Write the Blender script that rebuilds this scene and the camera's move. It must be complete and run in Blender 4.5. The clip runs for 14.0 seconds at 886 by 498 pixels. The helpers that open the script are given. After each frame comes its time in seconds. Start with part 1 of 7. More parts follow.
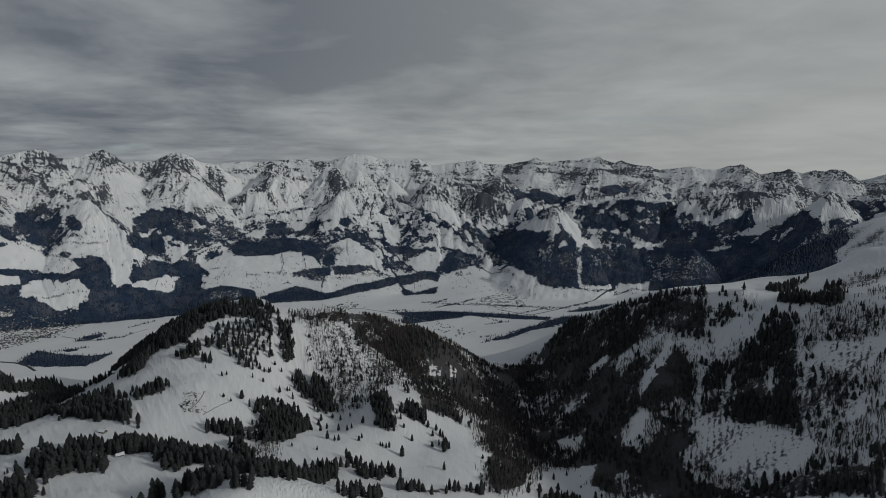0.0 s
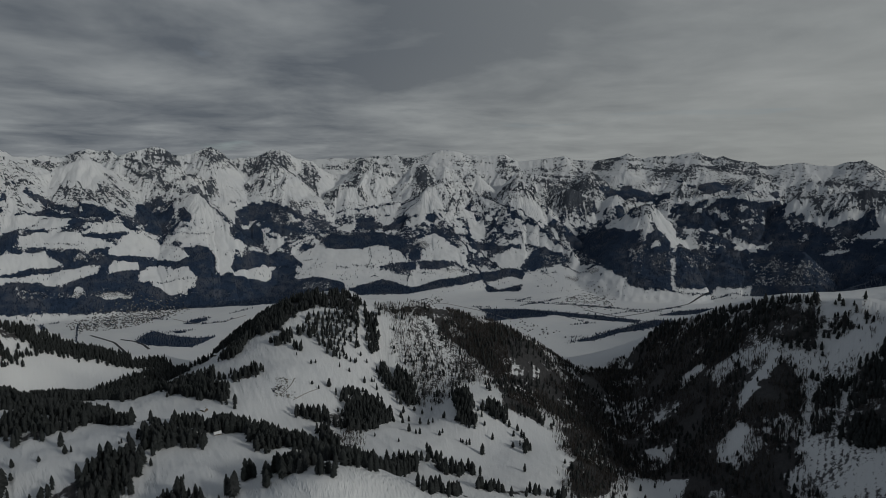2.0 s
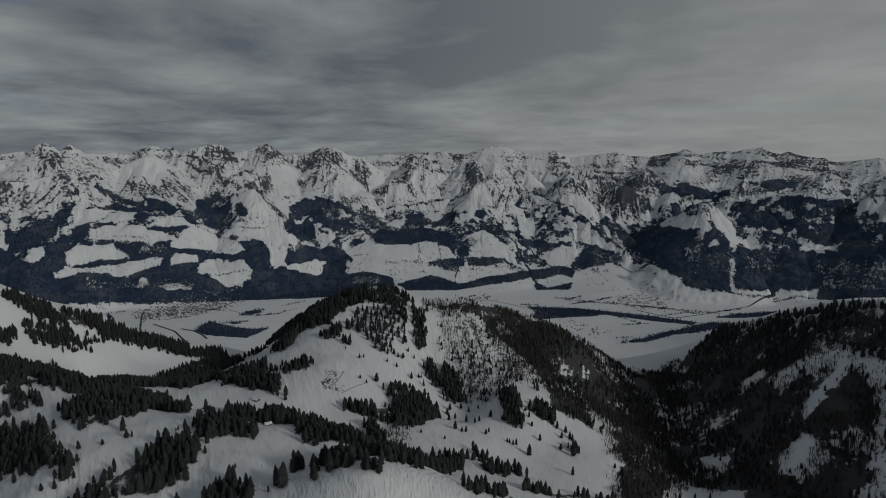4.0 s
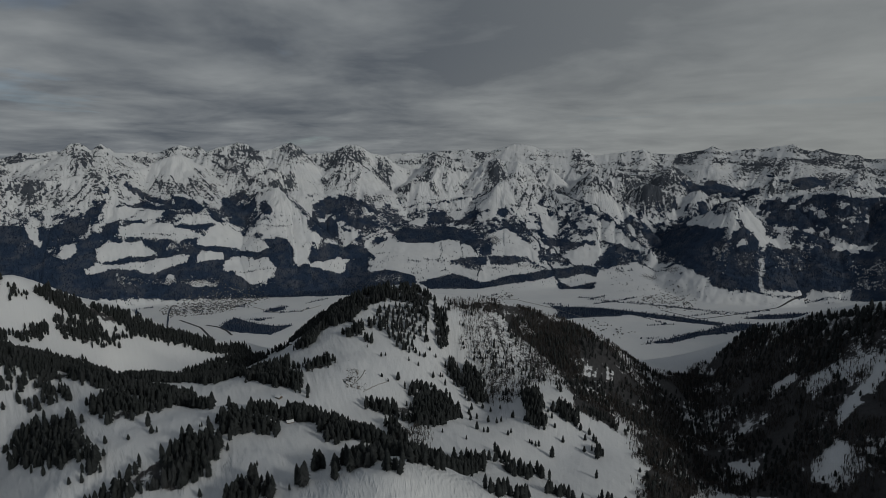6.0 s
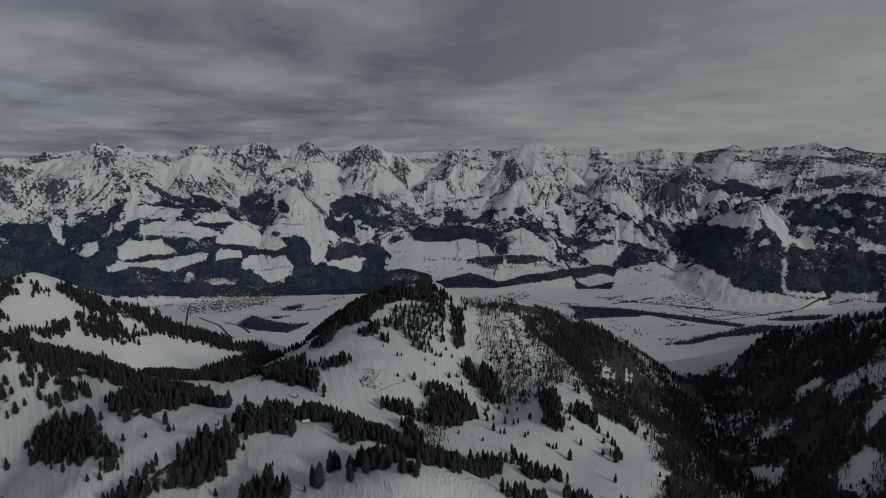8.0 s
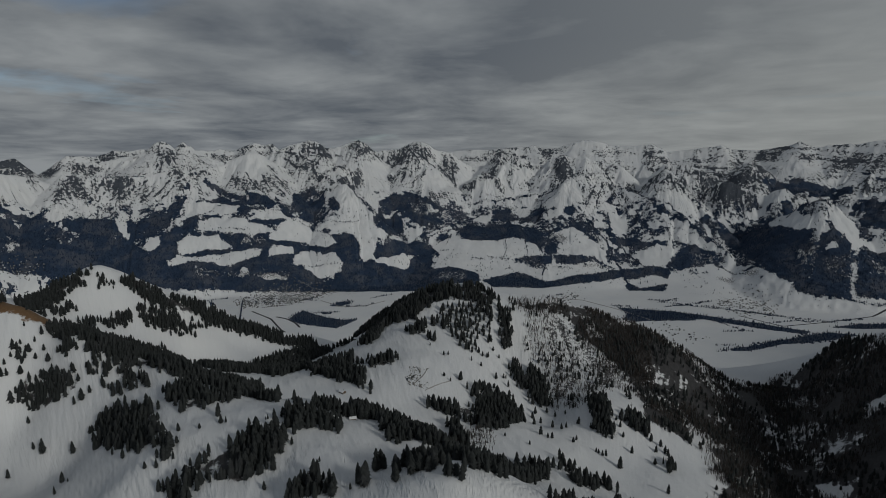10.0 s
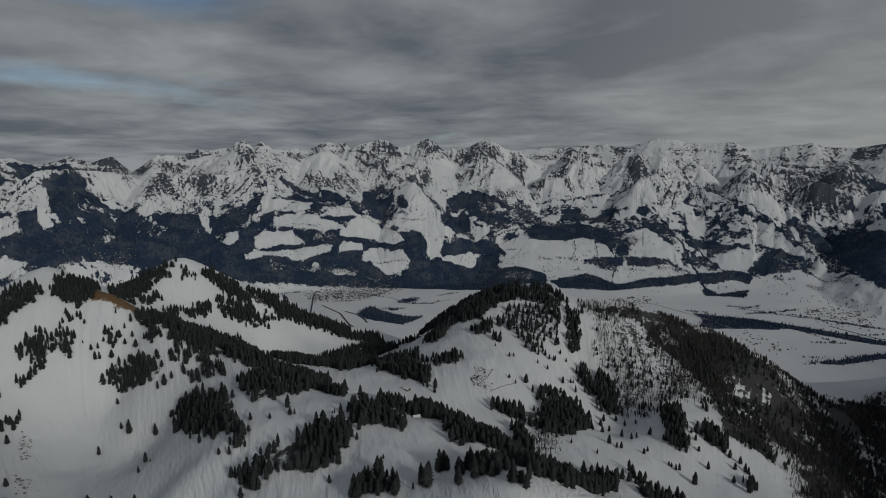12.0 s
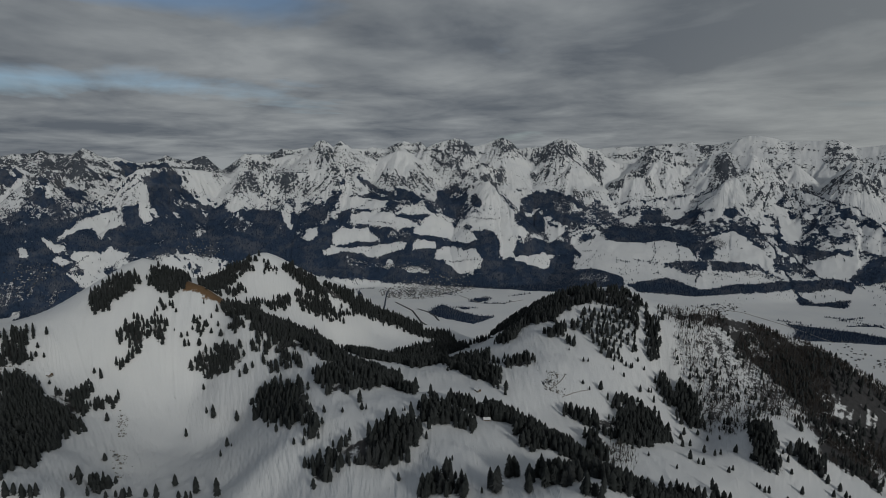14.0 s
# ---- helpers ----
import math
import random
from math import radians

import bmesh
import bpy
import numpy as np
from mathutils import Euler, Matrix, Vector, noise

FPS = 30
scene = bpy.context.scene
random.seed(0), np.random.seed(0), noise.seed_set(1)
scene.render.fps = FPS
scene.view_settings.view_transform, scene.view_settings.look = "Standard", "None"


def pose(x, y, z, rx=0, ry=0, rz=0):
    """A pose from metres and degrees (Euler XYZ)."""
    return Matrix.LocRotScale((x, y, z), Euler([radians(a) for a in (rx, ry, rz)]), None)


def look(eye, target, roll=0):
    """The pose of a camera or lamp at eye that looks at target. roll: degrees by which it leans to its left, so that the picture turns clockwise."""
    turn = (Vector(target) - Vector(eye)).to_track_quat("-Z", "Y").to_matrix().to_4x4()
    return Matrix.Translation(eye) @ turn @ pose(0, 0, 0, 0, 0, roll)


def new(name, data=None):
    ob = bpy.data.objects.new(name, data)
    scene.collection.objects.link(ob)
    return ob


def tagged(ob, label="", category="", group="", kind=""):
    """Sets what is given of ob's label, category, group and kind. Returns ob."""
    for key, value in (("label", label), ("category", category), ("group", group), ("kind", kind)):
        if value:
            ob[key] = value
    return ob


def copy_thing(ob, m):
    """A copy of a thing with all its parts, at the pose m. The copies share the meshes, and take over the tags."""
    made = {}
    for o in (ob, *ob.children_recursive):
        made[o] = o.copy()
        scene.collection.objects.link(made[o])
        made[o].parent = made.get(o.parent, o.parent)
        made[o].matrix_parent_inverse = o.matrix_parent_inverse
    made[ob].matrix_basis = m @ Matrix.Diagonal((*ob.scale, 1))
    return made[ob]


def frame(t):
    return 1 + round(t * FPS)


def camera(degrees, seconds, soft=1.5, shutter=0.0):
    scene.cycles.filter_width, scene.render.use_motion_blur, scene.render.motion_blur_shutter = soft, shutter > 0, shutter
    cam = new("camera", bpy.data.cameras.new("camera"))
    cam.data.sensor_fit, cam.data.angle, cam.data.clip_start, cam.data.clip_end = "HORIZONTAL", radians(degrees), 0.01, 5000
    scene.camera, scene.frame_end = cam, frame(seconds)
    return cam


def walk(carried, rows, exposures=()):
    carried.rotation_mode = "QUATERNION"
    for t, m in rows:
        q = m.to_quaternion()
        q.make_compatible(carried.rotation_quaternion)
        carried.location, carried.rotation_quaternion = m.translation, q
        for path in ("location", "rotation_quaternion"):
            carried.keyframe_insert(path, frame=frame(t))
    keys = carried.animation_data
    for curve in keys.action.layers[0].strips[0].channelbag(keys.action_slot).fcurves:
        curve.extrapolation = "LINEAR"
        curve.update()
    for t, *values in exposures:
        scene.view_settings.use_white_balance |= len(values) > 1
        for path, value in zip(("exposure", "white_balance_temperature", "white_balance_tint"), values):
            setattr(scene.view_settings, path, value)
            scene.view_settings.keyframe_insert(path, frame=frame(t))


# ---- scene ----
cam = camera(76.6, 14.0, soft=0.7)
walk(cam, [
    (0.0, pose(0.0, 0.0, 699.9, 82.60, 0.08, -12.64)),
    (0.5, pose(0.3, 2.2, 699.8, 82.50, 0.05, -10.99)),
    (1.0, pose(0.6, 4.1, 699.8, 82.40, 0.02, -8.59)),
    (1.5, pose(0.9, 6.0, 699.8, 82.31, -0.03, -6.37)),
    (2.0, pose(1.1, 7.7, 699.7, 82.22, -0.07, -3.90)),
    (2.5, pose(1.3, 9.3, 699.7, 82.11, -0.13, -1.91)),
    (3.0, pose(1.4, 11.0, 699.7, 82.00, -0.10, -0.65)),
    (5.5, pose(1.3, 19.0, 699.5, 81.69, -0.05, 2.90)),
    (6.0, pose(1.1, 20.7, 699.5, 81.66, 0.02, 3.38)),
    (6.5, pose(0.9, 22.4, 699.4, 81.62, 0.04, 3.75)),
    (7.0, pose(0.6, 24.2, 699.4, 81.58, 0.05, 4.11)),
    (9.5, pose(-1.6, 34.1, 699.2, 81.43, 0.07, 8.25)),
    (10.0, pose(-2.2, 36.1, 699.2, 81.37, 0.06, 9.95)),
    (10.5, pose(-2.9, 38.2, 699.2, 81.33, 0.07, 11.47)),
    (11.0, pose(-3.6, 40.3, 699.1, 81.29, 0.05, 13.33)),
    (11.5, pose(-4.3, 42.3, 699.1, 81.27, 0.02, 15.18)),
    (12.0, pose(-5.1, 44.3, 699.0, 81.22, -0.00, 16.82)),
    (12.5, pose(-6.0, 46.2, 699.0, 81.20, -0.01, 18.42)),
    (13.0, pose(-6.8, 48.0, 699.0, 81.18, -0.05, 20.24)),
    (13.5, pose(-7.8, 49.7, 698.9, 81.13, -0.05, 22.24)),
    (14.0, pose(-8.7, 51.2, 698.9, 81.12, -0.04, 24.32)),
], exposures=[(0.0, 0.03, 6080, 7), (1.5, -0.20, 6080, 7), (3.0, -0.36, 6080, 7), (7.0, -0.37, 6080, 7), (9.5, -0.33, 6080, 7),
    (12.0, -0.27, 6080, 7), (14.0, -0.17, 6080, 7)])

# ---- sky, sun ----
SUN_BEARING, SUN_HEIGHT = 126.0, 23.0      # degrees: compass turn from +y to the right, and height
world = bpy.data.worlds.new("winter_sky")
scene.world = world
world.use_nodes = True


def sky_nodes(nt):
    nt.nodes.clear()

    def n(kind, **values):
        node = nt.nodes.new(kind)
        for key, value in values.items():
            if key in node.inputs:
                node.inputs[key].default_value = value
        return node

    def calc(op, a, b=0.0, clamp=False):
        node = nt.nodes.new("ShaderNodeMath")
        node.operation, node.use_clamp = op, clamp
        for k, v in enumerate((a, b)):
            if isinstance(v, (int, float)):
                node.inputs[k].default_value = v
            else:
                nt.links.new(v, node.inputs[k])
        return node.outputs[0]

    def mix(fac, a, b):
        node = nt.nodes.new("ShaderNodeMix")
        node.data_type = "RGBA"
        for k, v in ((0, fac), (6, a), (7, b)):
            if isinstance(v, (int, float, tuple)):
                node.inputs[k].default_value = v
            else:
                nt.links.new(v, node.inputs[k])
        return node.outputs[2]

    def ramp(v, *stops):
        node = nt.nodes.new("ShaderNodeValToRGB")
        while len(node.color_ramp.elements) < len(stops):
            node.color_ramp.elements.new(0.5)
        for e, (p, c) in zip(node.color_ramp.elements, stops):
            e.position, e.color = p, (c, c, c, 1)
        nt.links.new(v, node.inputs[0])
        return node.outputs[0]

    sky = n("ShaderNodeTexSky")
    sky.sky_type, sky.sun_disc = "NISHITA", False
    sky.sun_elevation, sky.sun_rotation = radians(SUN_HEIGHT), radians(SUN_BEARING)
    sky.altitude, sky.air_density, sky.dust_density = 1700, 1.0, 0.6
    blue = n("ShaderNodeVectorMath")
    blue.operation = "SCALE"
    blue.inputs[3].default_value = 0.062
    nt.links.new(sky.outputs[0], blue.inputs[0])

    way = n("ShaderNodeTexCoord").outputs["Generated"]
    split = n("ShaderNodeSeparateXYZ")
    nt.links.new(way, split.inputs[0])
    up = calc("ADD", calc("MAXIMUM", split.outputs[2], 0.0), 0.10)
    px, py = calc("DIVIDE", split.outputs[0], up), calc("DIVIDE", split.outputs[1], up)
    plan = n("ShaderNodeCombineXYZ")
    nt.links.new(px, plan.inputs[0])
    nt.links.new(py, plan.inputs[1])

    def clouds(scale, detail, rough, shift, distort=0.3):
        at = n("ShaderNodeMapping")
        at.inputs["Location"].default_value = shift
        nt.links.new(plan.outputs[0], at.inputs[0])
        node = n("ShaderNodeTexNoise", Scale=scale, Detail=detail, Roughness=rough, Distortion=distort)
        nt.links.new(at.outputs[0], node.inputs["Vector"])
        return node.outputs[0]

    big = clouds(0.30, 4, 0.5, (3.1, 1.7, 0))
    fine = clouds(0.95, 5, 0.55, (0.4, 5.2, 2), 0.35)
    wisp = clouds(2.6, 4, 0.55, (1.4, 2.2, 5), 0.3)
    shade = calc("ADD", calc("MULTIPLY", big, 0.45), calc("ADD", calc("MULTIPLY", fine, 0.43), calc("MULTIPLY", wisp, 0.12)))
    grey = mix(ramp(shade, (0.41, 0.0), (0.60, 1.0)), (0.125, 0.135, 0.150, 1), (0.320, 0.322, 0.318, 1))
    # warmer and lighter low towards the south
    south = calc("MULTIPLY", calc("SUBTRACT", 1.0, calc("MULTIPLY", calc("ABSOLUTE", split.outputs[2]), 5.0), True),
                 calc("ADD", calc("MULTIPLY", split.outputs[0], 0.9), 0.35, True), True)
    grey = mix(calc("MULTIPLY", south, 0.5), grey, (0.36, 0.345, 0.30, 1))
    grey = mix(calc("MULTIPLY", calc("ADD", calc("MULTIPLY", split.outputs[0], 0.9), 0.12, True), 0.68), grey, (0.43, 0.42, 0.385, 1))
    # heavier cloud added overhead, out of view, to lower the light on the land
    lift = calc("MULTIPLY", calc("SUBTRACT", split.outputs[2], 0.3), 1.8, True)
    grey = mix(calc("MULTIPLY", lift, 0.75), grey, (0.11, 0.12, 0.135, 1))
    # thin blue rifts low in the east
    rift = clouds(0.33, 6, 0.6, (7.3, 2.2, 0), 0.6)
    band = calc("SUBTRACT", 1.0, calc("MULTIPLY", calc("ABSOLUTE", calc("SUBTRACT", split.outputs[2], 0.115)), 20.0), True)
    band = calc("MAXIMUM", band, calc("MULTIPLY", calc("SUBTRACT", 1.0, calc("MULTIPLY", calc("ABSOLUTE", calc("SUBTRACT", split.outputs[2], 0.25)), 20.0), True), 1.6))
    east = calc("MULTIPLY", calc("SUBTRACT", calc("MULTIPLY", split.outputs[0], -2.2), 1.05, True), band)
    gap = ramp(calc("ADD", rift, calc("MULTIPLY", east, 0.46)), (0.62, 0.0), (0.78, 1.0))
    out = mix(calc("MULTIPLY", gap, 0.62), grey, blue.outputs[0])
    bg = n("ShaderNodeBackground", Strength=1.0)
    nt.links.new(out, bg.inputs[0])
    nt.links.new(bg.outputs[0], n("ShaderNodeOutputWorld").inputs[0])


sky_nodes(world.node_tree)
sun = new("sun", bpy.data.lights.new("sun", "SUN"))
sun.data.energy, sun.data.angle, sun.data.color = 1.35, radians(9), (1.0, 0.93, 0.82)
sun.matrix_world = look((1000 * math.sin(radians(SUN_BEARING)), 1000 * math.cos(radians(SUN_BEARING)), 1000 * math.tan(radians(SUN_HEIGHT))), (0, 0, 0))
sun.location = (-3000, -3000, 4000)

# ---- materials ----
class Nodes:
    """Small helper to write a node material."""

    def __init__(self, name):
        self.mat = bpy.data.materials.new(name)
        self.mat.use_nodes = True
        self.tree = self.mat.node_tree
        self.bsdf = self.tree.nodes["Principled BSDF"]
        self.bsdf.inputs["Specular IOR Level"].default_value = 0.25

    def put(self, value, socket):
        if isinstance(value, (int, float, tuple)):
            socket.default_value = value
        else:
            self.tree.links.new(value, socket)

    def add(self, kind, out=0, **values):
        node = self.tree.nodes.new("ShaderNode" + kind)
        for key, value in values.items():
            self.put(value, node.inputs[key.replace("_", " ")])
        return node.outputs[out]

    def math(self, op, a, b=0.0, clamp=False):
        node = self.tree.nodes.new("ShaderNodeMath")
        node.operation, node.use_clamp = op, clamp
        self.put(a, node.inputs[0])
        self.put(b, node.inputs[1])
        return node.outputs[0]

    def mix(self, fac, a, b):
        node = self.tree.nodes.new("ShaderNodeMix")
        node.data_type = "RGBA"
        for k, v in ((0, fac), (6, a), (7, b)):
            self.put(v, node.inputs[k])
        return node.outputs[2]

    def step(self, v, low, high):
        node = self.tree.nodes.new("ShaderNodeMapRange")
        node.interpolation_type = "SMOOTHSTEP"
        for k, x in enumerate((v, low, high)):
            self.put(x, node.inputs[k])
        return node.outputs[0]

    def attribute(self, name):
        node = self.tree.nodes.new("ShaderNodeAttribute")
        node.attribute_name = name
        return node.outputs["Fac"]

    def place(self, stretch=(1.0, 1.0, 1.0)):
        geo = self.tree.nodes.new("ShaderNodeNewGeometry").outputs["Position"]
        m = self.tree.nodes.new("ShaderNodeMapping")
        m.inputs["Scale"].default_value = stretch
        self.tree.links.new(geo, m.inputs[0])
        return m.outputs[0]

    def noise(self, metres, detail=4.0, rough=0.55, stretch=(1.0, 1.0, 1.0), distort=0.0):
        return self.add("TexNoise", Vector=self.place(stretch), Scale=1.0 / metres, Detail=detail, Roughness=rough, Distortion=distort)

    def finish(self, colour, rough=0.8, bump=None, depth=0.3):
        self.put(colour, self.bsdf.inputs["Base Color"])
        self.put(rough, self.bsdf.inputs["Roughness"])
        if bump is not None:
            node = self.tree.nodes.new("ShaderNodeBump")
            node.inputs["Distance"].default_value = depth
            self.put(bump, node.inputs["Height"])
            self.put(node.outputs[0], self.bsdf.inputs["Normal"])
        return self.mat


def land_material():
    m = Nodes("snowy_alpine_land")
    snow = m.mix(m.noise(140, 5), (0.60, 0.62, 0.655, 1), (0.77, 0.77, 0.765, 1))
    snow = m.mix(m.math("MULTIPLY", m.step(m.noise(9, 5, 0.65), 0.6, 0.85), 0.15), snow, (0.45, 0.44, 0.42, 1))
    crag = m.noise(17, 7, 0.72, (1.0, 1.0, 0.5), 0.5)
    # rock is bluer than bare stone: distance haze is put into its colour
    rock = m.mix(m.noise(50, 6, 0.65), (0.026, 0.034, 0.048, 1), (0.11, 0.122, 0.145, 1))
    # far woods and copses likewise hold a painted haze blue
    hazy_needles = m.mix(m.noise(18, 5, 0.75), (0.013, 0.027, 0.058, 1), (0.036, 0.060, 0.108, 1))
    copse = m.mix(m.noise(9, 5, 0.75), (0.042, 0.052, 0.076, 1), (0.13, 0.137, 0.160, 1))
    hazy_needles = m.mix(m.math("MULTIPLY", m.step(m.noise(95, 5, 0.65), 0.44, 0.62), 0.75), hazy_needles, copse)
    hazy_needles = m.mix(m.step(m.noise(13, 5, 0.7), 0.66, 0.74), hazy_needles, (0.36, 0.37, 0.40, 1))
    # shade among the trees painted on their snowy floor, mottled with brush grey
    stand_shade = m.mix(m.noise(6, 4, 0.7), (0.016, 0.017, 0.019, 1), (0.085, 0.082, 0.084, 1))
    scrub = m.noise(5, 5, 0.8, (1.0, 1.0, 0.22))
    brush = m.mix(m.noise(14, 4, 0.7), (0.042, 0.043, 0.047, 1), (0.115, 0.115, 0.120, 1))
    grass = m.mix(m.noise(5, 4, 0.7), (0.10, 0.060, 0.032, 1), (0.22, 0.135, 0.07, 1))
    fray = m.math("MULTIPLY", m.math("SUBTRACT", m.noise(18, 7, 0.75), 0.5), 1.3)
    bare = m.step(m.math("ADD", m.attribute("rock"), m.math("MULTIPLY", m.math("SUBTRACT", crag, 0.5), 2.3)), 0.50, 0.57)
    thin = m.step(m.math("ADD", m.math("MULTIPLY", m.attribute("brush"), 0.43), m.math("MULTIPLY", m.math("SUBTRACT", scrub, 0.5), 1.6)), 0.36, 0.50)
    dark = m.step(m.math("ADD", m.attribute("wood"), fray), 0.48, 0.55)
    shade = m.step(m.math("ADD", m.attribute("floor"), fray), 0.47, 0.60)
    dry = m.step(m.math("ADD", m.attribute("grass"), fray), 0.42, 0.62)
    c = m.mix(bare, snow, rock)
    c = m.mix(dry, c, grass)
    c = m.mix(thin, c, brush)
    c = m.mix(shade, c, stand_shade)
    c = m.mix(dark, c, hazy_needles)
    relief = m.math("ADD", m.math("MULTIPLY", m.noise(14, 6, 0.65), 0.4), m.math("MULTIPLY", m.math("MULTIPLY", dark, m.noise(7, 3)), 2.0))
    relief = m.math("ADD", relief, m.math("MULTIPLY", m.math("MULTIPLY", crag, bare), 3.0))
    relief = m.math("ADD", relief, m.math("MULTIPLY", m.attribute("streak"), 1.1))
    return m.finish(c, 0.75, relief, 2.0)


LAND = land_material()


def needle_material():
    m = Nodes("dark_spruce_needles")
    rnd = m.tree.nodes.new("ShaderNodeNewGeometry").outputs["Random Per Island"]
    tone = m.mix(rnd, (0.012, 0.015, 0.016, 1), (0.031, 0.035, 0.036, 1))
    tone = m.mix(m.math("MULTIPLY", m.noise(1.2, 3, 0.7), 0.5), tone, (0.040, 0.044, 0.042, 1))
    tone = m.mix(m.math("MULTIPLY", m.step(m.noise(38, 5, 0.65), 0.5, 0.66), 0.32), tone, (0.062, 0.063, 0.068, 1))
    return m.finish(tone, 0.85, m.noise(0.6, 3), 0.4)


# far spruces have the blue of distance haze painted into their needle colour
def hazy_spruce_material():
    m = Nodes("haze_tinted_spruce")
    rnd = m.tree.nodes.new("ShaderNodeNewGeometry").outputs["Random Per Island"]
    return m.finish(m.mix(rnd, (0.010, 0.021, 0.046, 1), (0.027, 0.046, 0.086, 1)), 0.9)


def plain(name, low, high, metres, rough=0.8, depth=0.05):
    m = Nodes(name)
    return m.finish(m.mix(m.noise(metres, 4, 0.65), low, high), rough, m.noise(metres * 0.4, 4), depth)


NEEDLES = needle_material()
HAZY_SPRUCE = hazy_spruce_material()
BARK = plain("spruce_bark", (0.05, 0.035, 0.026, 1), (0.12, 0.09, 0.07, 1), 0.4)
TWIGS = plain("bare_twigs", (0.034, 0.029, 0.026, 1), (0.12, 0.108, 0.10, 1), 5.0)
TIMBER = plain("weathered_timber", (0.06, 0.042, 0.03, 1), (0.15, 0.11, 0.08, 1), 0.8)
PLASTER = plain("pale_plaster", (0.13, 0.137, 0.145, 1), (0.30, 0.31, 0.32, 1), 9.0)
ROOF_SNOW = plain("roof_snow", (0.62, 0.64, 0.67, 1), (0.84, 0.84, 0.84, 1), 4.0)
ROOF_TILE = plain("brown_roof_tiles", (0.05, 0.052, 0.056, 1), (0.15, 0.15, 0.152, 1), 14.0)
TRACK = plain("trodden_snow_track", (0.24, 0.23, 0.22, 1), (0.45, 0.44, 0.43, 1), 6.0)
ASPHALT = plain("wet_asphalt", (0.035, 0.036, 0.04, 1), (0.075, 0.075, 0.08, 1), 5.0)
STONE = plain("grey_limestone", (0.10, 0.098, 0.092, 1), (0.30, 0.29, 0.27, 1), 1.5)


def town_material():
    m = Nodes("grey_town_roofs")
    rnd = m.tree.nodes.new("ShaderNodeNewGeometry").outputs["Random Per Island"]
    return m.finish(m.mix(rnd, (0.035, 0.037, 0.042, 1), (0.24, 0.235, 0.23, 1)), 0.85)


TOWN = town_material()
# ---- the lie of the land ----
def value_noise(x, y, seed):
    """Smooth lattice noise in -1..1."""
    xi, yi = np.floor(x).astype(np.int64), np.floor(y).astype(np.int64)
    u, v = x - xi, y - yi
    u, v = u * u * u * (u * (u * 6 - 15) + 10), v * v * v * (v * (v * 6 - 15) + 10)

    def corner(a, b):
        n = (a * 374761393 + b * 668265263 + seed * 1442695041) & 0xFFFFFFFF
        n = ((n ^ (n >> 13)) * 1274126177) & 0xFFFFFFFF
        return ((n ^ (n >> 16)) & 0xFFFF) / 32767.5 - 1

    low = corner(xi, yi) * (1 - u) + corner(xi + 1, yi) * u
    high = corner(xi, yi + 1) * (1 - u) + corner(xi + 1, yi + 1) * u
    return low * (1 - v) + high * v


def fractal(x, y, size, octaves, seed, ridged=False):
    """Noise summed over octaves; ridged gives sharp crests and gullies."""
    total, gain, norm = 0.0, 1.0, 0.0
    for k in range(octaves):
        n = value_noise(x / size * 2 ** k + 17.3 * k, y / size * 2 ** k - 9.1 * k, seed + k)
        total = total + gain * (1 - 2 * np.abs(n) if ridged else n)
        norm += gain
        gain *= 0.52
    return total / norm


LINES = []


def crest(*points, step=90.0):
    """A ridge, gully, slope or valley line of the land: (x, y, height) from point to point."""
    p = np.array(points, float).reshape(-1, 3)
    LINES.append(p[:1])
    for a, b in zip(p[:-1], p[1:]):
        n = max(1, int(np.hypot(*(b - a)[:2]) / step))
        LINES.append(a + (b - a) * (np.arange(1, n + 1) / n)[:, None])


# brown ridge
crest((-970, 780, 515), (-905, 785, 495), (-810, 770, 470), (-700, 755, 445), (-635, 745, 430), (-530, 730, 420), (-425, 690, 415), (-315, 650, 410))
# tree row crest
crest((-305, 685, 400), (-230, 675, 395), (-185, 655, 395), (-150, 625, 400), (-110, 585, 410), (-55, 520, 425))
# peak west side
crest((-970, 780, 515), (-1000, 725, 485), (-995, 660, 460), (-970, 585, 445), (-930, 510, 450))
# west face
crest((-730, 690, 335), (-620, 650, 320), (-610, 620, 300))
# west face two
crest((-685, 610, 295), (-765, 570, 320), (-650, 475, 320), (-575, 420, 330))
# west plateau
crest((-880, 540, 380), (-900, 510, 410), (-815, 450, 395))
# west wood
crest((-755, 410, 385), (-655, 410, 370), (-590, 325, 405))
# lower slope
crest((-530, 455, 325), (-475, 485, 335), (-370, 460, 365))
# clump spur
crest((-500, 690, 410), (-395, 505, 395), (-410, 480, 375), (-355, 460, 380))
# spur two
crest((-355, 585, 420), (-295, 535, 420), (-245, 470, 405))
# hut field
crest((-215, 625, 405), (-205, 505, 425), (-165, 560, 410), (-125, 530, 410))
# front lobe
crest((-65, 440, 455), (-130, 445, 435), (-200, 450, 415))
# near summit ridge
crest((-920, 1055, 490), (-970, 1020, 465), (-1030, 975, 430))
# near summit east
crest((-920, 1055, 490), (-880, 1110, 450), (-860, 1170, 415), (-805, 1235, 380), (-770, 1290, 330), (-710, 1370, 270), (-630, 1450, 235))
# bright saddle
crest((-885, 880, 415), (-865, 995, 405), (-765, 1125, 335), (-700, 1215, 270))
# north of saddle
crest((-730, 1075, 280), (-550, 1010, 295), (-500, 1080, 270), (-460, 1270, 255))
# second hut meadow
crest((-305, 820, 350), (-400, 865, 345), (-465, 865, 340))
# hill summit left
crest((-160, 1235, 435), (-205, 1225, 435), (-285, 1255, 400), (-395, 1285, 325), (-485, 1315, 255), (-550, 1365, 220))
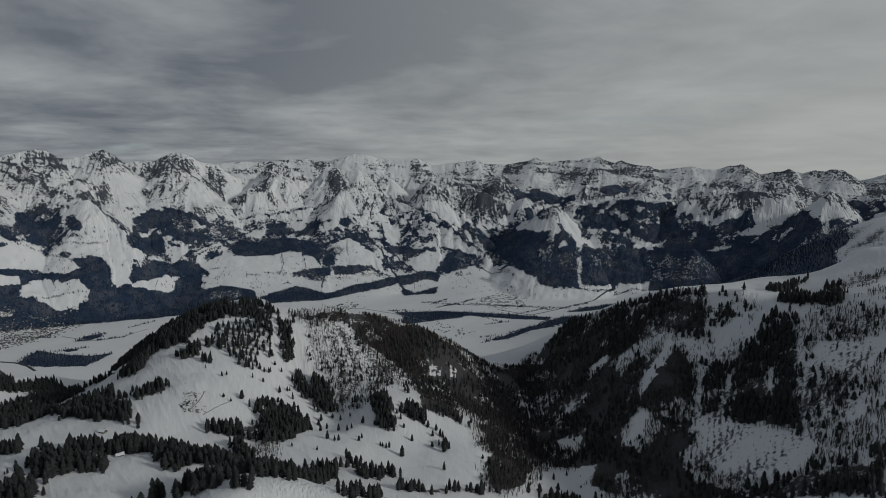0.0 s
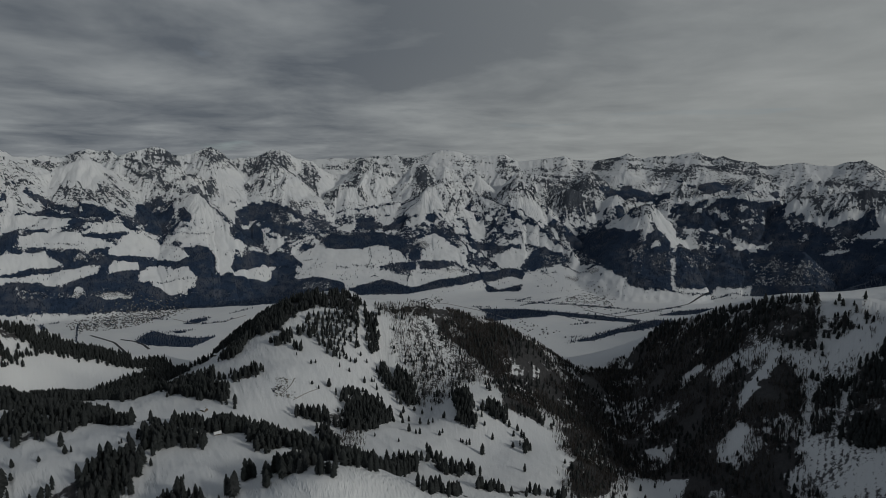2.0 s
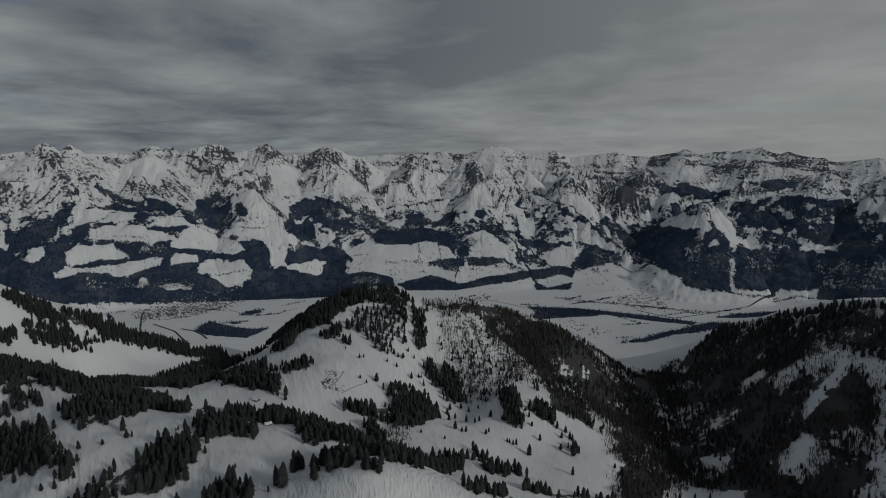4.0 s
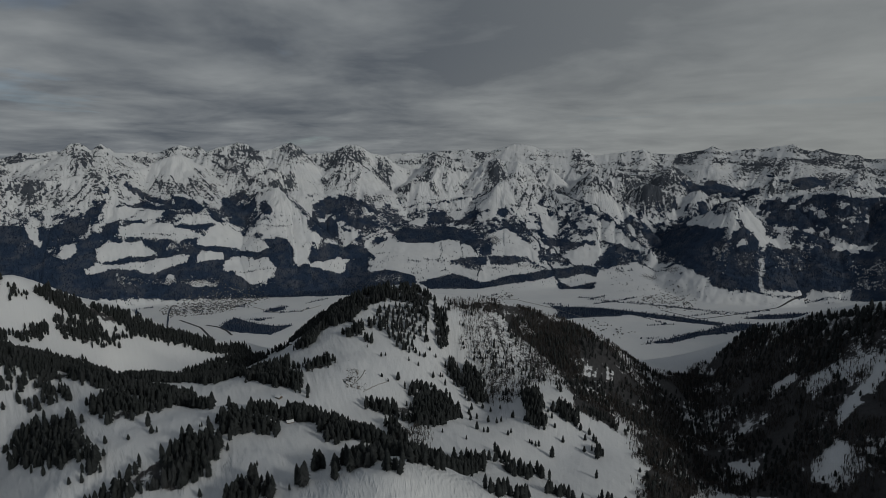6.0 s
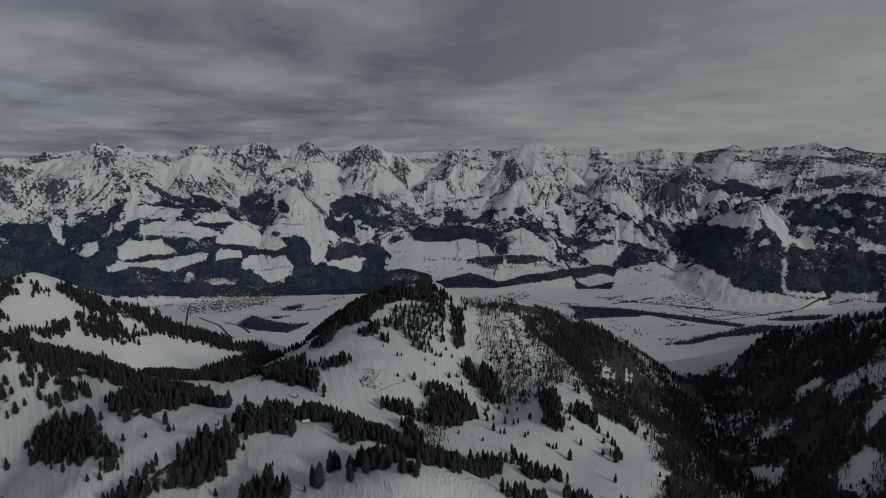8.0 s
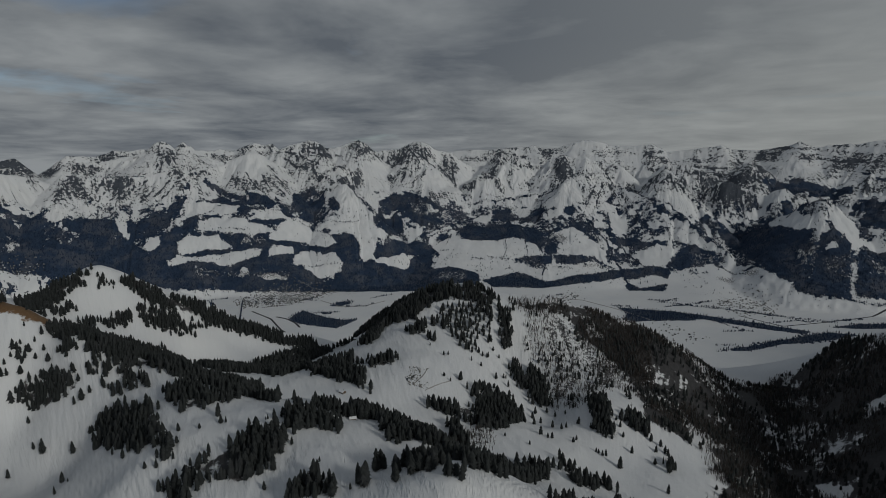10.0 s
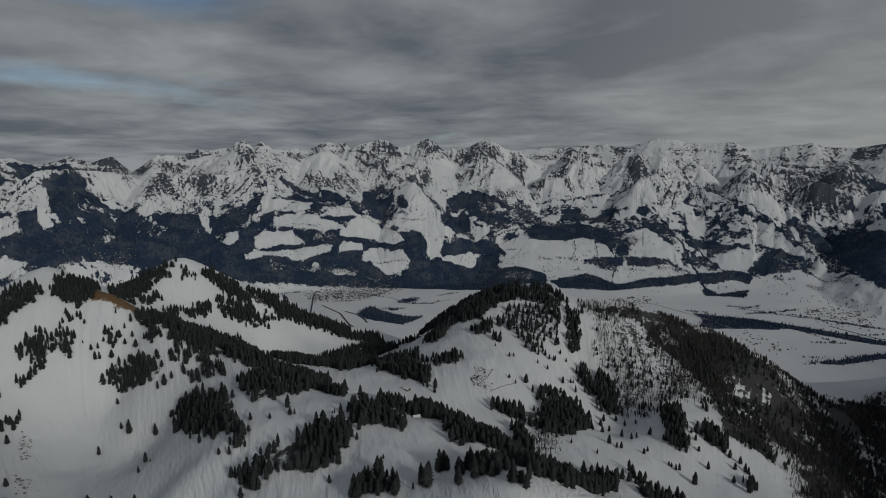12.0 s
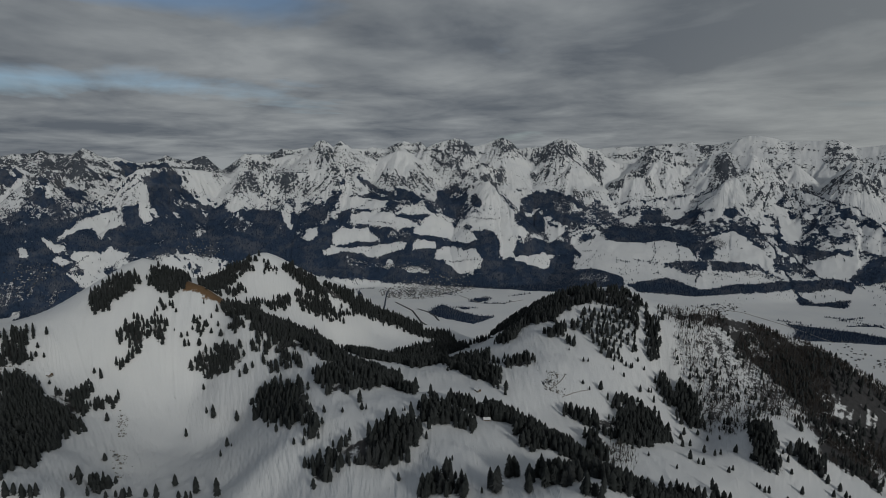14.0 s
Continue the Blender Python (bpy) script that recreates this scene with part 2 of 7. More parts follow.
# hill summit right
crest((-160, 1225, 445), (-95, 1210, 425), (15, 1215, 415), (100, 1210, 395), (185, 1210, 370), (285, 1210, 325), (355, 1235, 275), (445, 1280, 220), (535, 1320, 145))
# hill rib
crest((-90, 1165, 420), (-45, 1060, 340), (-15, 975, 305), (15, 905, 285))
# hill meadow
crest((-180, 1130, 395), (-200, 1035, 375), (-200, 935, 370), (-170, 880, 355))
# hill east slope
crest((95, 905, 325), (135, 820, 295), (115, 790, 290), (235, 770, 275))
# hill east rib
crest((115, 1100, 340), (210, 1025, 290), (250, 995, 275), (315, 920, 250))
# gully under hut
crest((-180, 845, 345), (-100, 830, 330), (-35, 805, 320), (30, 745, 315), (80, 680, 310), (145, 670, 300))
# v floor
crest((395, 710, 225), (400, 865, 195), (425, 930, 195), (455, 1060, 190), (485, 1210, 210), (550, 1400, 220))
# right crest
crest((590, 1470, 225), (625, 1330, 300), (660, 1240, 355), (675, 1135, 405), (685, 1010, 460), (700, 925, 485), (735, 860, 485), (775, 775, 485), (810, 705, 500), (825, 655, 515))
# right face
crest((700, 860, 415), (640, 845, 370), (510, 805, 305), (470, 745, 270))
# right face two
crest((730, 795, 440), (655, 730, 375), (585, 670, 330), (520, 675, 275))
# right face three
crest((770, 665, 475), (695, 570, 430), (625, 505, 390), (550, 460, 360))
# right low
crest((585, 575, 335), (525, 545, 315), (485, 650, 250))
# back plateau
crest((875, 1220, 415), (960, 1180, 430), (1030, 1115, 460), (1085, 1060, 470), (1115, 1010, 485), (1125, 985, 510), (1150, 985, 540), (1180, 950, 550))
# mid slope crest
crest((1955, 1585, 560), (1885, 1665, 515), (1830, 1730, 460), (1785, 1805, 415), (1725, 1900, 320), (1700, 1995, 265))
# valley near edge
crest((-1580, 2290, 0), (-1230, 2225, 0), (-1010, 2130, 0))
# valley town
crest((-1780, 2690, 0), (-1305, 2675, 0), (-950, 2840, 0), (-800, 2980, 0))
# valley mid
crest((-20, 2895, 0), (370, 2745, 0), (725, 2445, 0), (795, 2240, 0), (1200, 2555, 0), (1565, 2950, 0))
# valley west
crest((-3035, 1565, 0), (-3005, 1700, 0), (-2795, 1735, 0))
# valley mid left
crest((-1275, 2555, 0), (-1040, 2580, 0), (-835, 2855, 0))
# valley far edge
crest((-1920, 2780, 0), (-1585, 2860, 0), (-1245, 2915, 0), (-785, 3030, 0))
# valley far edge right
crest((245, 2925, 0), (690, 2860, 0), (1260, 3070, 0))
# side valley floor
crest((-2930, 1665, 60), (-2855, 1870, 80), (-2835, 2185, 150), (-2655, 2295, 120), (-2460, 2390, 90))
# side valley upper
crest((-3120, 1995, 225), (-3170, 2270, 335), (-3345, 2280, 440))
# fan
crest((505, 3250, 5), (980, 3320, 95), (1055, 3205, 50), (910, 3455, 150))
# terrace lip
crest((-1985, 2875, 120), (-1740, 3005, 110), (-1500, 3145, 115), (-1180, 3185, 70))
# terrace
crest((-2075, 3010, 205), (-1750, 3170, 185), (-1550, 3430, 275), (-1975, 3265, 310))
# wood foot
crest((-1975, 2740, 35), (-1800, 2835, 25), (-1615, 2925, 15), (-1365, 3025, 5), (-1145, 3105, 0), (-860, 3180, -10))
# striped foot
crest((-2450, 2665, 240), (-2320, 2880, 295), (-2150, 3000, 290))
# west dark foot
crest((-2910, 2310, 260), (-2615, 2375, 155), (-2400, 2510, 125), (-2220, 2540, 75))
# far west foot
crest((-3025, 1675, 105), (-3045, 1855, 160), (-3200, 1990, 285))
# gully west of cone
crest((-1615, 3715, 385), (-1470, 3530, 270), (-1245, 3465, 175), (-1085, 3235, 75))
# gully east of cone
crest((-1080, 3935, 405), (-1025, 3685, 235), (-880, 3510, 155))
# cone gully
crest((345, 3865, 305), (420, 3610, 160), (450, 3390, 80))
# cone gully two
crest((495, 3800, 335), (615, 3650, 230))
# meadow shelf
crest((-540, 3550, 205), (-95, 3600, 225), (30, 3565, 205), (-495, 3295, 80), (35, 3365, 95))
# back valley
crest((-630, 3845, 330), (-275, 3875, 325), (-125, 4085, 465))
# forest mountain foot
crest((1295, 3165, 30), (1615, 3050, 25), (1825, 2960, 40), (2050, 2850, 60), (2300, 2740, 90))
# gorge
crest((1135, 3850, 365), (1200, 3660, 205), (1220, 3260, 75))
# south woods
crest((1980, 3535, 355), (2170, 3340, 260), (2430, 3120, 310), (2600, 2840, 335), (2380, 2845, 145))
# ground behind and below
crest((0, 0, 330), (300, 100, 300), (-350, 150, 300), (0, -1500, 350), (1500, -500, 400), (-1500, -500, 350))
# unseen slopes
crest((-1300, 1500, 60), (-600, 1750, 40), (0, 1750, 30), (600, 1900, 20), (1100, 1700, 120))
# behind right crest
crest((905, 1465, 300), (1040, 1495, 315), (1015, 1325, 365))
# plateau front
crest((770, 945, 465), (845, 960, 465), (910, 910, 475), (890, 830, 485), (955, 835, 505), (990, 790, 535))
# behind the plateau
crest((1155, 1350, 375), (1285, 1290, 390), (1350, 1215, 410), (1435, 1195, 460))
# mid slope foot
crest((1530, 1535, 370), (1575, 1415, 400), (1670, 1375, 480))
# behind the west ridge
crest((-1175, 875, 430), (-1190, 800, 395), (-1190, 705, 370), (-1155, 620, 370))
# behind the brown ridge
crest((-750, 805, 410), (-680, 800, 395), (-570, 785, 385), (-460, 750, 380), (-350, 710, 370))
# behind the tree row
crest((-310, 750, 355), (-255, 740, 355), (-205, 720, 355), (-165, 695, 355), (-120, 655, 360), (-65, 590, 375))
# high ground under the far ridges
crest((-3930, 1775, 400), (-3700, 2220, 400), (-3420, 2635, 400), (-3095, 3010, 400), (-2725, 3350, 400), (-2320, 3645, 400), (-1885, 3890, 400), (-1425, 4085, 400), (-945, 4220, 400), (-450, 4300, 400), (50, 4325, 400), (550, 4290, 400), (1040, 4195, 400), (1520, 4050, 400), (1975, 3845, 400), (2405, 3590, 400), (2800, 3285, 400), (3160, 2940, 400), (3480, 2550, 400))
crest((-4500, 2030, 480), (-4235, 2535, 480), (-3915, 3010, 480), (-3545, 3445, 480), (-3120, 3835, 480), (-2660, 4170, 480), (-2160, 4450, 480), (-1630, 4670, 480), (-1080, 4830, 480), (-515, 4925, 480), (55, 4950, 480), (630, 4910, 480), (1190, 4805, 480), (1740, 4635, 480), (2260, 4400, 480), (2755, 4110, 480), (3210, 3760, 480), (3620, 3365, 480), (3985, 2920, 480))


KNOTS = np.concatenate(LINES)
_, keep = np.unique((KNOTS[:, :2] / 12).round(), axis=0, return_index=True)
KNOTS = KNOTS[np.sort(keep)]


def kernel(d2, x, y):
    return np.sqrt(d2 + 25.0 ** 2)


def solve_land():
    n = len(KNOTS)
    d2 = ((KNOTS[:, None, :2] - KNOTS[None, :, :2]) ** 2).sum(2)
    a = np.zeros((n + 1, n + 1))
    a[:n, :n] = kernel(d2, 0, 0) - np.eye(n) * 4.0
    a[n, :n] = a[:n, n] = 1
    return np.linalg.solve(a, np.append(KNOTS[:, 2], 0))


WEIGHTS = solve_land()


def broad_height(x, y):
    """The smooth land through all its lines."""
    out = np.empty(x.size)
    xf, yf = x.ravel(), y.ravel()
    for i in range(0, x.size, 20000):
        d2 = (xf[i:i + 20000, None] - KNOTS[:, 0]) ** 2 + (yf[i:i + 20000, None] - KNOTS[:, 1]) ** 2
        out[i:i + 20000] = kernel(d2, 0, 0) @ WEIGHTS[:-1] + WEIGHTS[-1]
    return out.reshape(x.shape)

# ---- the mountains: ridge lines whose flanks fall away on both sides ----
RIDGES = []


def ridge(slope, jag, *points):
    """A mountain ridge by points (x, y, height), the fall of its flanks and the raggedness of its crest."""
    RIDGES.append((slope, jag, np.array(points, float)))

# far range
ridge(0.8, 4, (-4370, 2150, 733), (-4292, 2305, 726), (-4263, 2360, 749), (-4225, 2427, 750), (-4202, 2469, 758), (-4185, 2498, 778), (-4161, 2538, 759), (-4136, 2579, 752), (-4101, 2636, 748), (-4073, 2679, 761), (-4050, 2715, 789), (-4025, 2752, 773), (-3997, 2793, 741), (-3968, 2835, 721), (-3926, 2894, 730), (-3884, 2951, 701), (-3839, 3010, 688), (-3780, 3085, 701), (-3755, 3116, 714), (-3729, 3147, 744), (-3705, 3176, 723), (-3641, 3250, 701), (-3600, 3296, 723), (-3558, 3341, 737))
ridge(0.8, 4, (-3337, 3553, 757), (-3208, 3670, 751), (-3149, 3721, 779), (-3124, 3743, 798), (-3064, 3792, 792), (-3026, 3823, 800), (-2961, 3873, 809))
ridge(0.8, 6, (-2666, 4084, 806), (-2573, 4143, 799), (-2524, 4173, 816), (-2444, 4221, 800), (-2357, 4270, 844), (-2293, 4305, 871), (-2234, 4336, 846), (-2179, 4364, 864))
ridge(0.8, 5, (-757, 4811, 802), (-591, 4834, 821), (-448, 4850, 811), (-400, 4854, 821), (-256, 4864, 835), (-64, 4870, 849), (8, 4871, 821), (128, 4869, 830), (270, 4863, 876), (341, 4859, 890), (459, 4849, 875), (552, 4839, 842), (736, 4815, 841), (849, 4796, 854), (894, 4788, 826), (962, 4775, 793), (1049, 4756, 802), (1135, 4736, 815), (1262, 4704, 823), (1344, 4681, 840), (1407, 4662, 804), (1507, 4631, 803), (1586, 4604, 798))
ridge(0.7, 5, (1586, 4604, 798), (1700, 4563, 818), (1773, 4535, 835), (1809, 4521, 856), (1846, 4506, 834), (1919, 4475, 816), (2022, 4430, 831), (2122, 4382, 833), (2218, 4335, 852), (2295, 4294, 858), (2343, 4268, 829), (2404, 4234, 808), (2446, 4209, 827), (2476, 4192, 807), (2547, 4149, 786), (2629, 4097, 777))
ridge(0.7, 4, (2612, 4086, 761), (2691, 4035, 747), (2793, 3965, 764), (2876, 3905, 772), (2941, 3856, 750), (3019, 3796, 749), (3079, 3748, 774), (3151, 3687, 786), (3181, 3661, 760), (3210, 3635, 726), (3239, 3610, 714), (3305, 3549, 726), (3344, 3513, 730), (3369, 3489, 750), (3395, 3464, 733), (3433, 3426, 713), (3480, 3379, 737), (3526, 3330, 732), (3570, 3283, 748), (3597, 3253, 739), (3616, 3232, 696), (3650, 3194, 665), (3690, 3147, 673), (3753, 3072, 711), (3847, 2954, 722))
# south middle range
ridge(0.9, 6, (933, 4403, 680), (1054, 4375, 680), (1134, 4355, 646), (1252, 4322, 597), (1343, 4295, 680), (1415, 4272, 717), (1471, 4253, 689), (1528, 4233, 619), (1602, 4205, 559))
ridge(0.7, 5, (1618, 4242, 525), (1701, 4209, 579), (1800, 4167, 621), (1834, 4152, 593), (1931, 4108, 583), (1976, 4086, 611), (2054, 4048, 585), (2146, 4000, 536), (2255, 3939, 588), (2360, 3876, 616), (2412, 3844, 609), (2434, 3830, 653), (2475, 3804, 592), (2525, 3771, 576), (2606, 3714, 571))
ridge(0.7, 5, (2455, 3819, 664), (2619, 3703, 602), (2738, 3612, 644), (2824, 3541, 645), (2908, 3470, 617), (3010, 3377, 658), (3108, 3283, 666), (3201, 3187, 629), (3268, 3114, 581), (3370, 2998, 558), (3492, 2845, 580), (3576, 2732, 583))
# south spur
ridge(0.9, 5, (1810, 4521, 843), (1863, 4381, 743), (1891, 4294, 680), (1946, 4145, 610))
ridge(0.9, 5, (2296, 4294, 850), (2352, 4133, 739), (2394, 4001, 663), (2432, 3878, 616))
ridge(0.9, 5, (2123, 4382, 825), (2054, 4309, 742), (1895, 4213, 660))
# twin peaks
ridge(0.85, 5, (-2939, 3506, 673), (-2879, 3556, 728), (-2830, 3596, 757), (-2779, 3635, 787), (-2740, 3665, 825), (-2705, 3691, 860), (-2674, 3714, 860), (-2650, 3731, 827), (-2625, 3749, 805), (-2596, 3769, 828), (-2572, 3785, 859), (-2541, 3806, 829), (-2502, 3832, 780), (-2432, 3877, 741), (-2374, 3914, 722))
ridge(0.8, 5, (-3176, 3375, 702), (-3095, 3450, 713), (-3008, 3526, 720), (-2939, 3584, 743), (-2867, 3643, 758))
# twin peak spur
ridge(1, 5, (-2690, 3702, 856), (-2680, 3602, 757), (-2688, 3478, 684))
ridge(1, 5, (-2573, 3785, 855), (-2461, 3736, 759), (-2381, 3696, 683))
# main chain
ridge(0.9, 7, (-2013, 3977, 742), (-1978, 3996, 782), (-1910, 4032, 823), (-1823, 4075, 853), (-1752, 4108, 874), (-1698, 4132, 867), (-1663, 4148, 839), (-1646, 4155, 814), (-1572, 4186, 823), (-1496, 4216, 849), (-1438, 4238, 866), (-1398, 4252, 883), (-1341, 4272, 850), (-1303, 4286, 808), (-1263, 4299, 796), (-1182, 4324, 809), (-1121, 4341, 809), (-1058, 4359, 835), (-995, 4375, 870), (-941, 4389, 871), (-891, 4400, 845), (-849, 4410, 819), (-806, 4419, 802), (-720, 4435, 789), (-677, 4443, 759), (-634, 4451, 715), (-547, 4465, 680), (-437, 4479, 688))
# main chain spur
ridge(1, 6, (-1749, 4101, 870), (-1792, 3998, 782), (-1819, 3913, 702), (-1828, 3835, 613))
ridge(1, 6, (-1402, 4265, 880), (-1344, 4208, 786), (-1245, 4157, 714), (-1170, 4106, 640))
ridge(1, 6, (-1402, 4265, 880), (-1440, 4151, 797), (-1448, 4069, 722))
ridge(1, 5, (-969, 4395, 871), (-899, 4326, 766), (-776, 4241, 660), (-655, 4143, 537), (-607, 4096, 477))
# rock peak
ridge(1.1, 5, (-1011, 4385, 862), (-1022, 4290, 757), (-1057, 4193, 673), (-1107, 4107, 632), (-1140, 4021, 569))
ridge(1.1, 5, (-1046, 4150, 673), (-970, 4114, 648), (-903, 4074, 608), (-831, 4016, 541), (-759, 3951, 465), (-685, 3890, 402))
# rock peak rib
ridge(1.2, 5, (-1046, 4150, 673), (-997, 4044, 560), (-952, 3967, 483))
# peak
ridge(0.95, 7, (-429, 4400, 680), (-385, 4401, 745), (-319, 4403, 779), (-232, 4405, 766), (-144, 4405, 736), (-57, 4403, 697), (9, 4401, 688))
ridge(0.95, 6, (9, 4381, 689), (73, 4363, 744), (158, 4342, 769), (242, 4319, 731), (304, 4301, 747), (366, 4282, 722), (415, 4261, 660))
# rock head
ridge(1.2, 6, (-594, 4148, 483), (-542, 4144, 578), (-487, 4144, 611), (-404, 4144, 632), (-342, 4143, 607), (-292, 4139, 550), (-234, 4134, 497))
# rock head spur
ridge(1.1, 6, (-319, 4409, 775), (-290, 4296, 680), (-325, 4188, 606))
# rock knoll
ridge(1.1, 6, (-181, 4257, 512), (-96, 4248, 588), (9, 4237, 631), (72, 4229, 598), (135, 4219, 535))
ridge(1.1, 6, (125, 4379, 757), (64, 4301, 689), (30, 4241, 631))
# striped flank
ridge(0.8, 3, (-2813, 2947, 632), (-2688, 3062, 626), (-2630, 3113, 628), (-2570, 3163, 627), (-2485, 3231, 626), (-2416, 3283, 645), (-2345, 3334, 664), (-2272, 3385, 660), (-2248, 3401, 650))
# tree ridge
ridge(0.85, 2, (-2248, 3401, 650), (-2177, 3396, 598), (-2106, 3395, 563), (-2018, 3395, 529), (-1894, 3392, 477), (-1768, 3386, 425), (-1641, 3375, 367), (-1568, 3367, 334), (-1441, 3356, 297), (-1313, 3340, 258))
# dome saddle
ridge(0.8, 2, (-2248, 3401, 650), (-2228, 3457, 674), (-2190, 3546, 684), (-2154, 3626, 698))
# dome
ridge(0.8, 1, (-2154, 3626, 698), (-2090, 3674, 746), (-2033, 3714, 773), (-1995, 3740, 781), (-1962, 3763, 763), (-1911, 3797, 721), (-1831, 3848, 675), (-1770, 3885, 635), (-1689, 3931, 619))
# dome rib
ridge(0.9, 3, (-1978, 3737, 777), (-1881, 3710, 683), (-1796, 3686, 601), (-1713, 3663, 527), (-1666, 3646, 476))
ridge(0.9, 3, (-1988, 3583, 647), (-1938, 3566, 593), (-1884, 3550, 539), (-1805, 3537, 497), (-1688, 3519, 440), (-1597, 3501, 392))
ridge(0.9, 3, (-2149, 3617, 698), (-2083, 3580, 629), (-2012, 3523, 533))
# cirque ridge
ridge(1.05, 5, (-1698, 3708, 472), (-1622, 3765, 546), (-1558, 3811, 614), (-1493, 3854, 671), (-1427, 3894, 690), (-1361, 3932, 670), (-1295, 3970, 618), (-1200, 4024, 528))
# small cone
ridge(0.9, 2, (-1457, 3692, 515), (-1409, 3673, 554), (-1304, 3647, 566), (-1240, 3619, 520), (-1176, 3589, 474), (-1090, 3544, 405), (-1030, 3509, 351), (-1006, 3437, 248), (-978, 3381, 168))
ridge(0.9, 2, (-1422, 3706, 552), (-1420, 3621, 464), (-1414, 3539, 378), (-1404, 3487, 322))
# cone middle
ridge(0.8, 2, (-1378, 3722, 556), (-1260, 3613, 428), (-1169, 3492, 294), (-1102, 3384, 184))
# white cone
ridge(0.9, 3, (408, 4181, 660), (335, 4142, 632), (252, 4098, 617), (202, 4070, 602), (149, 4034, 571), (101, 3983, 501), (30, 3918, 426), (-28, 3859, 357), (-129, 3778, 298))
# white cone rib
ridge(0.85, 3, (203, 4096, 601), (179, 3963, 487), (163, 3830, 379), (178, 3696, 279), (208, 3555, 188))
# white cone east
ridge(0.9, 3, (408, 4181, 660), (437, 4131, 584), (530, 4058, 542), (618, 3984, 506), (720, 3894, 473), (784, 3827, 428), (860, 3746, 390), (930, 3651, 318), (1009, 3541, 249), (1070, 3448, 193))
# white cone rib
ridge(1.1, 4, (420, 4170, 620), (351, 4055, 502), (298, 3960, 408))
ridge(1.1, 4, (443, 4107, 577), (496, 3995, 478), (547, 3859, 359), (575, 3777, 291))
ridge(1, 4, (565, 4021, 524), (607, 3894, 434), (629, 3778, 348), (629, 3652, 251), (628, 3525, 160))
ridge(0.9, 3, (740, 3901, 461), (754, 3755, 351), (749, 3626, 255), (759, 3489, 167))
# back hump
ridge(1, 5, (464, 4326, 680), (502, 4303, 705), (558, 4271, 680), (604, 4233, 615), (642, 4202, 566))
# crag
ridge(1.05, 6, (694, 4163, 526), (735, 4112, 601), (785, 4067, 642), (817, 4038, 666), (867, 3990, 624), (914, 3930, 548), (959, 3869, 475), (1009, 3805, 408), (1089, 3711, 335), (1154, 3621, 258))
# crag rib
ridge(1.2, 6, (834, 4117, 661), (803, 4044, 563), (775, 3986, 487))
# dark ridge
ridge(0.95, 5, (856, 4337, 693), (953, 4304, 693), (1030, 4275, 680), (1105, 4245, 648), (1217, 4197, 591))
# cliffs
ridge(1.3, 5, (1072, 4061, 504), (1105, 4047, 548), (1149, 4030, 576), (1201, 4009, 589), (1253, 3988, 566), (1304, 3965, 536), (1355, 3942, 506), (1394, 3924, 492), (1439, 3901, 531), (1479, 3881, 555), (1527, 3856, 515), (1589, 3823, 476))
# cliff rib
ridge(1.2, 5, (1205, 4024, 584), (1146, 3934, 472), (1092, 3827, 346))
ridge(1.2, 5, (1358, 3953, 506), (1282, 3879, 418), (1222, 3788, 313))
# meadow shelf
ridge(0.5, 1, (-730, 3546, 181), (-524, 3636, 226), (-307, 3712, 244), (-159, 3757, 289))
# back ridge
ridge(0.8, 3, (-619, 4033, 432), (-418, 4065, 447), (-215, 4087, 471), (-51, 4097, 499), (71, 4100, 499))
ridge(0.8, 2, (-821, 3628, 225), (-621, 3777, 272), (-441, 3895, 332), (-328, 3967, 397))
# forest mountain
ridge(0.9, 3, (1301, 3655, 345), (1357, 3623, 384), (1426, 3583, 413), (1481, 3546, 472), (1552, 3499, 509), (1604, 3463, 467), (1655, 3423, 404), (1705, 3385, 358), (1795, 3315, 350), (1881, 3244, 326), (1942, 3188, 286), (1981, 3151, 261), (2116, 3014, 258), (2195, 2926, 267))
# forest mountain rib
ridge(1, 3, (1573, 3546, 503), (1574, 3460, 417), (1591, 3343, 329), (1598, 3269, 273))
ridge(1, 3, (1427, 3586, 406), (1410, 3486, 328), (1396, 3383, 256))
# south mountain
ridge(0.9, 4, (1759, 3879, 473), (1876, 3824, 495), (2015, 3752, 514), (2145, 3679, 543), (2218, 3635, 559), (2266, 3605, 567), (2338, 3559, 535), (2423, 3501, 528))
ridge(0.95, 4, (2375, 3464, 374), (2413, 3435, 505), (2468, 3393, 552), (2537, 3339, 561), (2617, 3275, 574), (2693, 3210, 594), (2765, 3145, 602), (2835, 3079, 596), (2924, 2991, 580), (2957, 2956, 546), (2989, 2922, 508))
# south mountain spur
ridge(1, 4, (2761, 3139, 599), (2706, 3118, 524), (2621, 3112, 459), (2480, 3113, 389))
ridge(1, 4, (2535, 3336, 557), (2526, 3232, 464), (2473, 3195, 394))
# rocky peak
ridge(1, 5, (2717, 3017, 342), (2786, 2938, 384), (2830, 2882, 457), (2881, 2816, 515), (2908, 2782, 510), (2920, 2761, 571), (2941, 2729, 615), (2958, 2706, 599), (2983, 2668, 541), (3025, 2602, 460), (3057, 2554, 482), (3087, 2506, 503), (3150, 2400, 533))
# lower ridge
ridge(0.9, 3, (3002, 2582, 462), (2934, 2592, 401), (2813, 2616, 321), (2634, 2663, 269), (2449, 2706, 229))
ridge(0.9, 3, (3002, 2582, 462), (2989, 2472, 395), (2970, 2371, 330))
# west brown ridge
ridge(0.9, 5, (-3869, 1900, 651), (-3801, 1981, 664), (-3748, 2044, 680), (-3721, 2074, 677), (-3690, 2106, 643), (-3652, 2141, 589))
